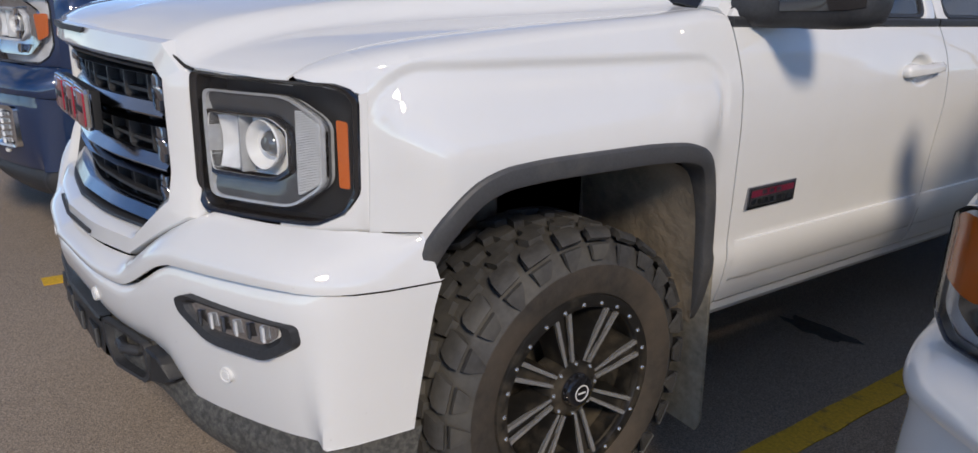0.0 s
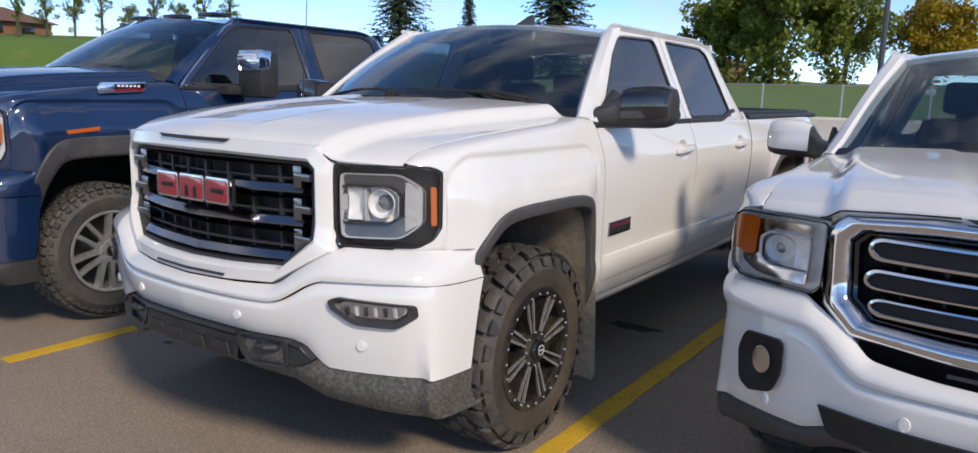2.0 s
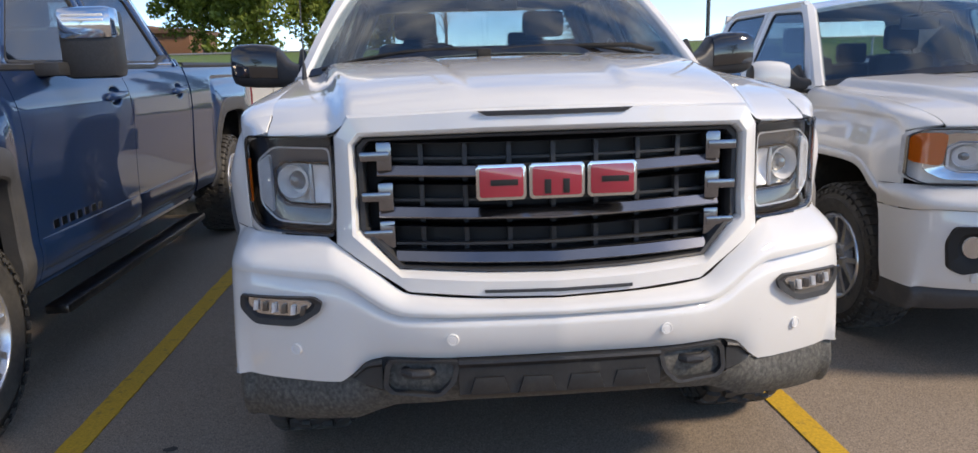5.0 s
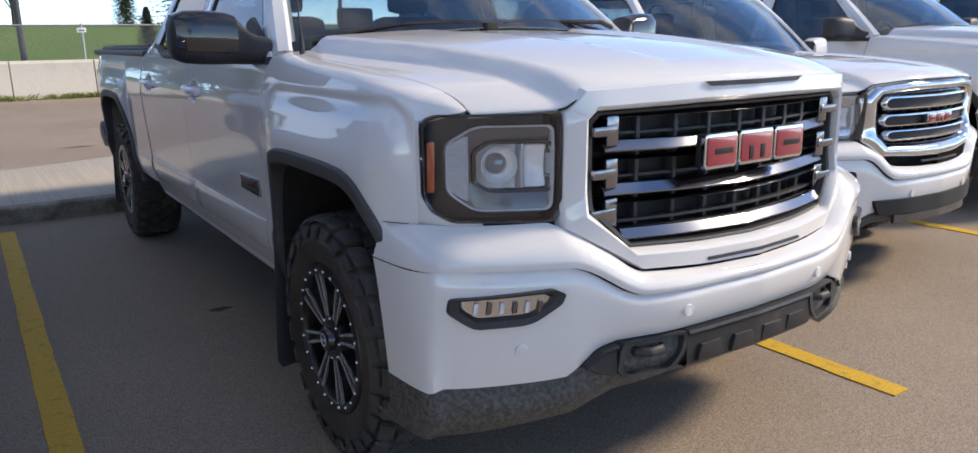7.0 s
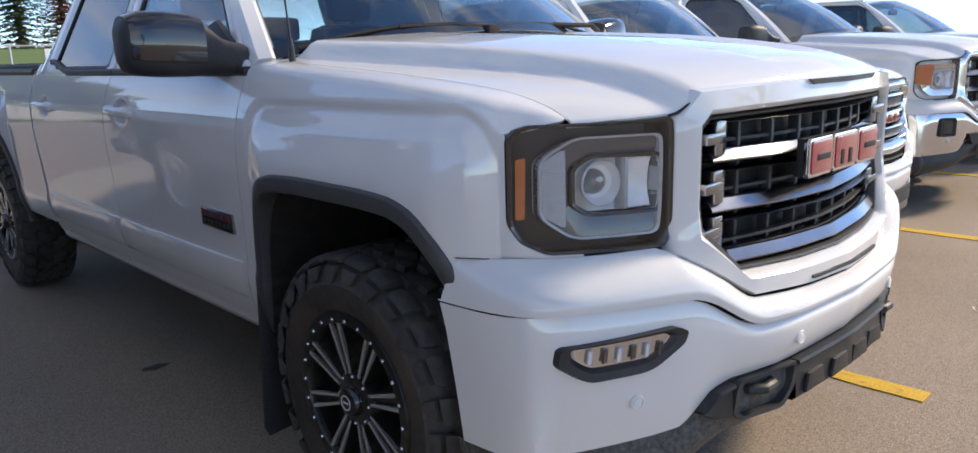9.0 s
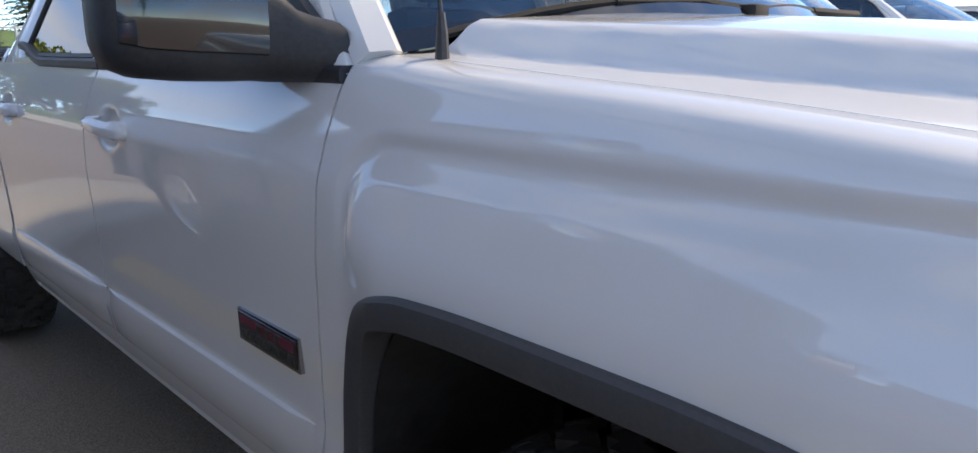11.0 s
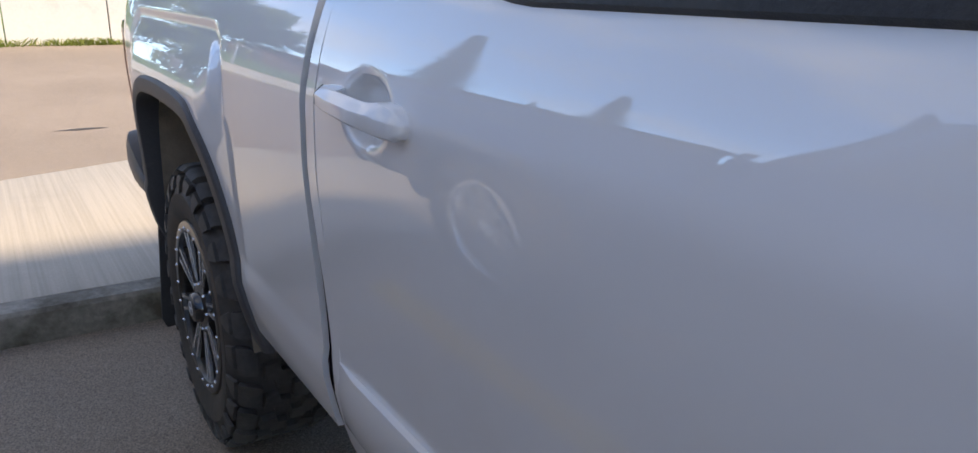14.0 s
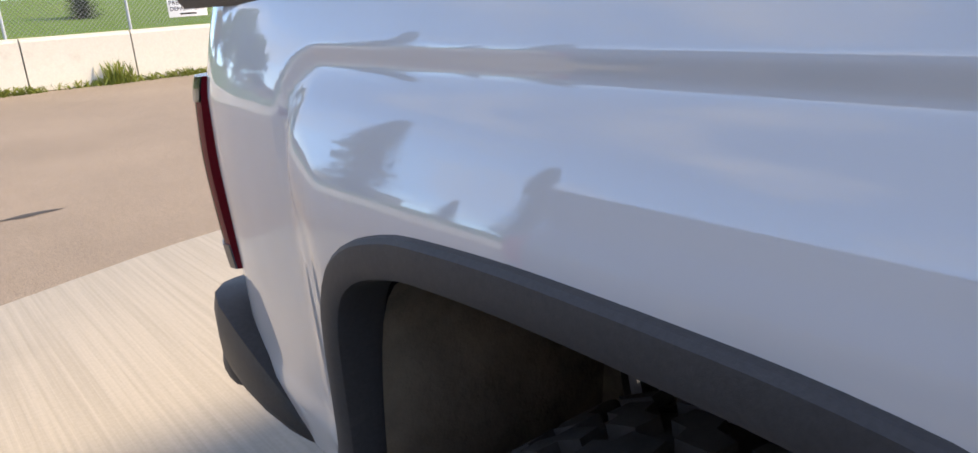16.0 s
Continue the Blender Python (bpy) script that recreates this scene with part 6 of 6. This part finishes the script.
# antenna, fin, wipers
add("antenna", join(tube([(-0.868, 0.372, 1.37), (-0.868, 0.372, 1.42), (-0.868, 0.374, 1.45)], [0.012, 0.009, 0.006]), tube([(-0.868, 0.374, 1.44), (-0.869, 0.40, 1.70), (-0.870, 0.43, 2.15)], [0.0035, 0.0028, 0.002], 6)), BLACK_TRIM, "thin black mast antenna")
add("roof_fin", prism([(1.28, 1.885), (1.30, 1.90), (1.42, 1.955), (1.46, 1.955), (1.47, 1.885)], 0.03, "yz", -0.015, 0.008), BLACK_TRIM)
for x0, x1, z in ((-0.80, -0.10, 1.43), (-0.02, 0.66, 1.45)):
    pts = [(lerp(x0, x1, t), 0.30 + 0.17 * (lerp(x0, x1, t) / 0.87) ** 2 + 0.03 * math.sin(math.pi * t), 1.484 - 0.075 * (lerp(x0, x1, t) / 0.87) ** 2 + 0.02 * math.sin(math.pi * t)) for t in np.linspace(0, 1, 9)]
    wiper = add("wiper", tube(pts, 0.008, 6), LINER_DARK)
    add("wiper_arm", join(tube([pts[4], (lerp(x0, x1, 0.82), 0.33, 1.492), (x1, 0.29 + 0.17 * (x1 / 0.87) ** 2, 1.47)], 0.011, 6), box(x1 - 0.03, x1 + 0.03, 0.26 + 0.17 * (x1 / 0.87) ** 2, 0.32 + 0.17 * (x1 / 0.87) ** 2, 1.455 - 0.07 * (x1 / 0.87) ** 2, 1.492 - 0.07 * (x1 / 0.87) ** 2, 0.012)), LINER_DARK, "", wiper)

for s in (1, -1):
    strut = add("suspension_strut", join(tube([(s * 0.60, -0.06, 0.55), (s * 0.58, -0.03, 1.02)], [0.055, 0.048], 12), tube([(s * 0.60, -0.06, 0.45), (s * 0.60, -0.06, 0.60)], 0.032, 10)), LINER)
    add("brake_hose", tube([(s * 0.62, -0.26, 0.98), (s * 0.70, -0.30, 0.95), (s * 0.73, -0.32, 0.86), (s * 0.70, -0.25, 0.78), (s * 0.64, -0.16, 0.70)], 0.011, 8), BLACK_TRIM)
    add("control_arm", box(min(s * 0.42, s * 0.74), max(s * 0.42, s * 0.74), -0.34, -0.26, 0.74, 0.80, 0.02), LINER)
    add("liner_bracket", box(min(s * 0.80, s * 0.90), max(s * 0.80, s * 0.90), -0.44, -0.38, 0.80, 0.90, 0.012), BLACK_TRIM)
    add("leaf_spring", tube([(s * 0.56, y, 0.44 + 0.16 * ((y - 3.886) / 0.75) ** 2) for y in np.linspace(3.15, 4.65, 13)], 0.035, 8), BLACK_TRIM)
    add("shock_absorber", tube([(s * 0.62, 4.10, 0.42), (s * 0.52, 4.32, 0.95)], [0.032, 0.026], 10), SMOKE)
wheel = offroad_wheel()
set_wheels(wheel, white, [(s * 0.842, y, 0.425) for s in (1, -1) for y in (0.0, 3.886)], "dark off-road wheel with milled spokes")
discard(wheel)


# ---- the neighbours ----
def piecewise(zs, ws):
    return lambda z: float(np.interp(z, zs, ws)) if zs[0] <= z <= zs[-1] else ws[-1] + (z - zs[-1])


def neighbour(name, loc, label, paint, trim, style, sx, sy, zmap, wheel, hub_z, track, nose=1.0, low=0.0, high=0.0):
    root = empty(name, loc, label, "pickup truck", "parked pickups")

    def lay(p):
        """The shared shell in this truck's measures, with a blunter nose."""
        wide = 1 + (low + (high - low) * step(0.80, 0.92, p[2])) * step(0.05, 0.6, -p[1]) * step(0.45, 0.9, abs(p[0]))
        return (p[0] * sx * wide, p[1] * (sy if p[1] > 0 else nose), zmap(p[2]))

    sh, ad = truck_shell(root, lay, paint, trim, {"liner": LINER_DARK, "arch": 0.085 if style == "heavy" else 0.047})
    fit_out(ad, sh, paint, style)
    set_wheels(wheel, root, [(s * track, y * sy, hub_z) for s in (1, -1) for y in (0.0, 3.886)], "bright alloy wheel")
    return root, ad


hd_wheel = alloy_wheel(0.43, 0.275, 0.262, 6)
blue, badd = neighbour("pickup_truck", (-3.14, -0.12, 0), "glossy dark blue heavy-duty crew cab pickup with chrome mirrors", BLUE, GREY_TRIM, "heavy", 1.04, 1.07, piecewise([0, 0.425, 0.66, 0.84, 1.057, 1.345, 1.47, 1.86], [0, 0.43, 0.60, 0.86, 1.152, 1.456, 1.60, 1.985]), hd_wheel, 0.43, 0.90, 1.0, 0.07, 0.10)
discard(hd_wheel)
for s in (1, -1):
    x = s * 1.042
    fender = badd("fender_badge", prism([(-0.02, 1.31), (0.255, 1.325), (0.285, 1.36), (0.27, 1.382), (0.0, 1.375), (-0.03, 1.345)], s * 0.016, "yz", s * 0.965, 0.003), CHROME, "chrome engine badge with red and black bars")
    badd("badge_face", prism([(0.07, 1.325), (0.25, 1.334), (0.255, 1.372), (0.075, 1.366)], s * 0.003, "yz", s * 0.982), GLOSS_BLACK, "", fender)
    badd("badge_stripe", prism([(0.07, 1.326), (0.25, 1.335), (0.252, 1.346), (0.072, 1.338)], s * 0.003, "yz", s * 0.983), RED, "", fender)
    for k in range(6):
        badd("letter_bar", prism([(0.09 + 0.025 * k, 1.352), (0.106 + 0.025 * k, 1.353), (0.106 + 0.025 * k, 1.364), (0.09 + 0.025 * k, 1.363)], s * 0.003, "yz", s * 0.983), WHITE_MARK, "", fender)
    tall = badd("tow_mirror", box(min(s * 1.02, s * 1.27), max(s * 1.02, s * 1.27), 0.90, 1.06, 1.30, 1.605, 0.04), BLACK_TRIM, "tall tow mirror with a chrome cap")
    badd("mirror_cap", box(min(s * 1.03, s * 1.275), max(s * 1.03, s * 1.275), 0.885, 1.0, 1.46, 1.615, 0.035), CHROME, "chrome cap", tall)
    badd("mirror_slat", join(*[box(min(s * 1.06, s * 1.24), max(s * 1.06, s * 1.24), 0.879, 0.89, 1.545 + 0.022 * k, 1.556 + 0.022 * k, 0.003) for k in range(2)]), WHITE_MARK, "", tall)
    badd("mirror_arm", box(min(s * 0.90, s * 1.06), max(s * 0.90, s * 1.06), 0.80, 0.98, 1.315, 1.375, 0.02), BLACK_TRIM, "", tall)
    badd("window_trim", tube([(s * (cab_x(z) + 0.006), y, z) for y, z in ((0.52, 1.352), (0.60, 1.43), (1.0, 1.785), (1.12, 1.838), (1.70, 1.85), (2.38, 1.845), (2.52, 1.79), (2.66, 1.37), (1.70, 1.362), (0.54, 1.362))], 0.008, 6, True), CHROME, "thin chrome window surround")
    badd("step_bar", join(box(min(s * 0.93, s * 1.04), max(s * 0.93, s * 1.04), 0.62, 2.75, 0.33, 0.375, 0.015)), SMOKE, "running board")
    for k in range(7):
        badd("door_letter", prism([(0.72 + 0.078 * k, 0.745), (0.77 + 0.078 * k, 0.745), (0.77 + 0.078 * k, 0.772), (0.72 + 0.078 * k, 0.772)], s * 0.004, "yz", s * 0.975), CHROME)
    badd("side_marker", prism([(-0.28, 1.085), (-0.05, 1.10), (-0.05, 1.125), (-0.27, 1.108)], s * 0.01, "yz", s * 1.012, 0.003), AMBER, "orange fender marker lamp")
for x in (-0.45, 0.0, 0.45):
    badd("roof_lamp", box(x - 0.09, x + 0.09, 1.06, 1.20, 1.88, 1.912, 0.015), GLOSS_BLACK)

cw = alloy_wheel(0.385, 0.255, 0.225, 6)
compact, cadd = neighbour("pickup_truck", (2.67, 0.74, 0), "white compact crew cab pickup with a wide chrome grille", WHITE, WHITE, "compact", 0.93, 0.838, piecewise([0, 0.425, 0.60, 0.84, 0.945, 1.057, 1.225, 1.31, 1.345, 1.47, 1.86], [0, 0.385, 0.46, 0.77, 0.865, 0.945, 1.105, 1.183, 1.218, 1.315, 1.745]), cw, 0.385, 0.79, 0.97, 0.02, 0.075)
discard(cw)
fw = alloy_wheel(0.41, 0.27, 0.25, 6)
third, tadd = neighbour("pickup_truck", (5.60, 0.90, 0), "white full-size pickup with a chrome front bumper", WHITE, BLACK_TRIM, "full", 1.02, 1.0, piecewise([0, 0.425, 0.84, 1.057, 1.345, 1.86], [0, 0.41, 0.82, 1.03, 1.36, 1.89]), fw, 0.41, 0.86)
far = copy_thing(third, pose(8.75, 0.9, 0))
tagged(far, label="white full-size pickup further along the row")
discard(fw)


# ---- trees, poles, far houses ----
def leafy_tree(name, loc, height, spread_r, material, seed, label, density=2600, base=0.28):
    """Trunk, limbs and a crown of many small leaf clumps with gaps."""
    rnd = random.Random(seed)
    root = empty(name, loc, label, "tree", "trees behind the fence")
    tv = tube([(0, 0, -0.5), (0.05, 0, height * 0.25), (rnd.uniform(-0.2, 0.2), 0.1, height * 0.55), (0, 0, height * 0.85)], [height * 0.028, height * 0.022, height * 0.014, 0.03], 8)
    limbs, tips = [tv], []
    for k in range(16):
        a, z0 = rnd.uniform(0, 6.28), rnd.uniform(0.25, 0.7) * height
        r = spread_r * rnd.uniform(0.55, 1.0) * math.sin(math.pi * min(0.95, z0 / height + 0.18)) ** 0.6
        e = (r * math.cos(a), r * math.sin(a), min(height * 0.97, z0 + rnd.uniform(0.12, 0.32) * height))
        limbs.append(tube([(0, 0, z0), (e[0] * 0.5, e[1] * 0.5, lerp(z0, e[2], 0.6)), e], [height * 0.010, height * 0.006, 0.015], 5))
        tips.append(e)
    obj("trunk", *join(*limbs), BARK, root)
    verts, faces = [], []
    blobs = []
    for e in tips:
        for q in range(3):
            blobs.append((e[0] + rnd.gauss(0, 0.16) * spread_r, e[1] + rnd.gauss(0, 0.16) * spread_r, e[2] + rnd.gauss(0, 0.05) * height, rnd.uniform(0.16, 0.34) * spread_r))
    for q in range(16):
        blobs.append((rnd.gauss(0, 0.3) * spread_r, rnd.gauss(0, 0.3) * spread_r, rnd.uniform(base + 0.06, 0.93) * height, rnd.uniform(0.2, 0.38) * spread_r))
    for k in range(density):
        bx, by, bz, br = blobs[k % len(blobs)]
        d = Vector((rnd.gauss(0, 1), rnd.gauss(0, 1), rnd.gauss(0, 0.8))).normalized() * br * rnd.uniform(0.45, 1.05)
        c = Vector((bx, by, bz)) + d
        if c.z < base * height * 0.7:
            continue
        u = Vector((rnd.gauss(0, 1), rnd.gauss(0, 1), rnd.gauss(0, 1))).normalized()
        w = u.cross(Vector((rnd.gauss(0, 1), rnd.gauss(0, 1), rnd.gauss(0, 1)))).normalized()
        sz = rnd.uniform(0.5, 1.1) * (0.05 * spread_r + 0.03)
        i = len(verts)
        verts += [tuple(c - u * sz), tuple(c + w * sz * 0.6), tuple(c + u * sz), tuple(c - w * sz * 0.6)]
        faces.append((i, i + 1, i + 2, i + 3))
    me = bpy.data.meshes.new("crown")
    me.from_pydata(verts, [], faces)
    finish("crown", me, material, root, "", smooth=False)
    return root


def spruce(name, loc, height, r, material, seed, label):
    rnd = random.Random(seed)
    root = empty(name, loc, label, "tree", "trees behind the fence")
    obj("trunk", *tube([(0, 0, -0.5), (0, 0, height * 0.5), (0, 0, height)], [height * 0.02, height * 0.012, 0.01], 7), BARK, root)
    verts, faces = [], []
    layers = int(34 + 1.5 * max(0, height - 8))
    for k in range(layers):
        t = (k / (layers - 1)) ** 0.85
        z = lerp(0.06, 0.98, t) * height
        rad = r * (1 - t) ** 0.85 + 0.05 * r
        n = int(7 + 6 * (1 - t))
        for q in range(n):
            a = 2 * math.pi * (q + rnd.random() * 0.7) / n + k
            ln = rad * rnd.uniform(0.65, 1.12)
            for m in range(9):
                f = (m + 0.6) / 9
                c = Vector((math.cos(a) * ln * f, math.sin(a) * ln * f, z - 0.28 * ln * f + 0.10 * ln * f * f + rnd.gauss(0, 0.02) * r))
                for side in (1, -1):
                    u = Vector((math.cos(a + side * 0.8), math.sin(a + side * 0.8), -0.25 + rnd.gauss(0, 0.15))) * (0.17 * r * (1.15 - 0.6 * f) * rnd.uniform(0.7, 1.2))
                    w = Vector((-math.sin(a), math.cos(a), rnd.gauss(0, 0.4))).normalized() * 0.035 * r
                    i = len(verts)
                    verts += [tuple(c - w), tuple(c + u * 0.6 - w * 0.5), tuple(c + u), tuple(c + w)]
                    faces.append((i, i + 1, i + 2, i + 3))
    me = bpy.data.meshes.new("crown")
    me.from_pydata(verts, [], faces)
    finish("crown", me, material, root, "", smooth=False)
    return root


GZ = 2.15
leafy_tree("tree", (-10.6, 46, GZ - 0.3), 7.6, 3.6, LEAF, 3, "large green deciduous tree on the grass bank", 20000, 0.0)
leafy_tree("tree", (-14.5, 49, GZ - 0.3), 6.6, 2.8, LEAF, 13, "green deciduous tree on the grass bank", 11000, 0.0)
leafy_tree("tree", (-6.9, 48.5, GZ - 0.3), 6.2, 2.4, LEAF, 23, "green deciduous tree on the grass bank", 10000, 0.0)
leafy_tree("tree", (-2.8, 52, GZ - 0.3), 5.6, 2.7, LEAF_YELLOW, 5, "deciduous tree turning yellow in autumn", 11000, 0.0)
leafy_tree("tree", (1.2, 54, GZ - 0.3), 5.0, 0.9, BARK, 6, "nearly bare slender tree", 60, 0.5)
spruce("tree", (-37.2, 42.3, GZ), 13.0, 3.4, NEEDLE, 7, "dark green spruce beyond the fence")
spruce("tree", (-33.5, 46, GZ), 7.0, 1.7, NEEDLE, 17, "dark green spruce beyond the fence")
spruce("tree", (-27.5, 49.4, GZ), 14.0, 4.0, NEEDLE, 8, "dark green spruce beyond the fence")
spruce("tree", (7.2, 51.6, GZ - 0.4), 4.0, 1.35, NEEDLE, 9, "small green spruce beyond the fence")
spruce("tree", (9.6, 46.2, GZ - 0.6), 9.5, 2.3, NEEDLE, 10, "dark green spruce beyond the fence")
spruce("tree", (14.4, 55.2, GZ - 0.6), 10.0, 2.4, NEEDLE_RED, 11, "spruce with rust-red dead needles")
spruce("shrub", (3.7, 27.0, 1.15), 1.5, 0.6, NEEDLE, 12, "low dark conifer shrub on the bank")
for k in range(13):
    x, y = lerp(-73.5, -60.0, k / 12), lerp(22.0, 44.0, k / 12)
    leafy_tree("tree", (x, y, grass_z(x, y) - 0.3), 4.6 + 1.2 * math.sin(3.7 * k), 0.95, LEAF, 40 + k, "slender poplar in a far row", 2600, 0.05)
# trees that stand behind the camera's row, seen mirrored in paint and glass
for k, (x, y, h) in enumerate(((26, -34, 9), (-20, -38, 8))):
    leafy_tree("tree", (x, y, 0.3), h, h * 0.33, LEAF, 80 + k, "green deciduous tree at the lot's side", 1400, 0.15)

house = empty("house", (-81, 30, grass_z(-81, 30) - 0.3), "low brown brick house far beyond the grass", "house")
obj("wall", *box(-4, 4, -6, 6, 0, 1.7, 0.02), BRICK, house)
obj("roof", *(lambda v, f: (v, f))([(-4.6, -6.6, 1.7), (4.6, -6.6, 1.7), (4.6, 6.6, 1.7), (-4.6, 6.6, 1.7), (0, -3.5, 3.3), (0, 3.5, 3.3)], [(0, 1, 4), (1, 2, 5, 4), (2, 3, 5), (3, 0, 4, 5), (0, 3, 2, 1)]), ROOFING, house)
for k in range(4):
    obj("window", *box(3.98, 4.04, -5.2 + 2.8 * k, -4.0 + 2.8 * k, 0.6, 1.4, 0.01), GLOSS_BLACK, house)
for x, y, a, b, h, m, lab in ((-44, 108, 7, 4, 2.6, BRICK, "long red-brown building far off"), (-24, 62, 6, 4, 1.7, BRICK, "low brown building behind the trees"), (-52, 92, 6, 5, 3.8, SIDING, "grey industrial building far off")):
    b0 = empty("building", (x, y, grass_z(x, y) - 0.2), lab, "building")
    obj("wall", *box(-a, a, -b, b, 0, h, 0.02), m, b0)
    obj("roof", *box(-a - 0.3, a + 0.3, -b - 0.3, b + 0.3, h, h + 0.35, 0.03), ROOFING if m is BRICK else SIDING, b0)
for x, y, h in ((-0.62, 16.9 + 2.2, 9.5), (-34.8, 11.8, 9), (-41, 14, 8), (9.6, 24, 9)):
    lp = empty("lamp_post", (x, y, 0.2), "tall dark steel lamp post", "lamp post")
    obj("pole", *tube([(0, 0, 0), (0, 0, h * 0.5), (0, 0, h)], [0.075, 0.065, 0.05], 10), GREY_TRIM, lp)
    obj("base", *lathe([(0.001, 0.12), (0.14, 0.11), (0.16, 0.0)], 14, "z"), CONCRETE, lp)
    obj("arm", *box(-0.05, 0.05, -0.9, 0.05, h - 0.08, h + 0.02, 0.02), GREY_TRIM, lp)
    obj("lamp_head", *box(-0.14, 0.14, -1.4, -0.8, h - 0.1, h + 0.02, 0.03), GREY_TRIM, lp)

# sign on the fence
sign = empty("sign", (3.66, FY - 0.035, 1.42), "white department sign with black lettering wired to the fence", "sign")
obj("board", *box(-0.36, 0.36, -0.006, 0.006, -0.20, 0.36, 0.004), WHITE_MARK, sign)
for text, z, size in (("PRE-OWNED", 0.02, 0.115), ("DEPARTMENT", -0.085, 0.105)):
    cu = bpy.data.curves.new("lettering", "FONT")
    cu.body, cu.size, cu.align_x, cu.extrude = text, size, "CENTER", 0.001
    cu.materials.append(GLOSS_BLACK)
    ob = new("lettering", cu)
    ob.parent = sign
    ob.matrix_basis = pose(0, -0.009, z, 90, 0, 0)
obj("letter_bar", *box(-0.15, 0.15, -0.009, -0.006, -0.16, -0.13), GLOSS_BLACK, sign)
obj("letter_bar", *box(-0.2, 0.2, -0.009, -0.006, 0.20, 0.30), RED, sign)

plate = empty("notice_plate", (0.61, FY - 0.03, 1.74), "small white notice plate wired to the fence", "sign")
obj("board", *box(-0.10, 0.10, -0.004, 0.004, -0.055, 0.055, 0.003), WHITE_MARK, plate)
obj("letter_bar", *box(-0.06, 0.06, -0.006, -0.004, -0.02, 0.01), GREY_TRIM, plate)

# weeds and swept grit along the barrier's foot
weed_v, weed_f = [], []
rnd = random.Random(91)
for k in range(2600):
    x = rnd.choice((-9.5, -7.9, -6.6, -4.4, -2.9, -1.4, 0.3, 2.0, 3.4)) + rnd.gauss(0, 0.42)
    tall = rnd.random() < 0.05
    x = 2.09 + rnd.gauss(0, 0.11) if tall else x
    y, h = LANE_Y - abs(rnd.gauss(0, 0.10)) - 0.01, rnd.uniform(0.15, 0.44) if tall else rnd.uniform(0.04, 0.16)
    a, t = rnd.uniform(0, 6.28), rnd.uniform(0.006, 0.014)
    i = len(weed_v)
    bx, by = rnd.gauss(0, 0.06), rnd.gauss(0, 0.04)
    weed_v += [(x - t * math.cos(a), y - t * math.sin(a), 0.17), (x + t * math.cos(a), y + t * math.sin(a), 0.17), (x + bx + t * math.cos(a), y + by + t * math.sin(a), 0.19 + h * 0.7), (x + bx * 1.7, y + by * 1.7, 0.19 + h)]
    weed_f.append((i, i + 1, i + 2, i + 3))
weeds = obj("weeds", weed_v, weed_f, LEAF, None, "low green weeds along the barrier's foot", smooth=False)
tagged(weeds, category="weeds", kind="stuff")
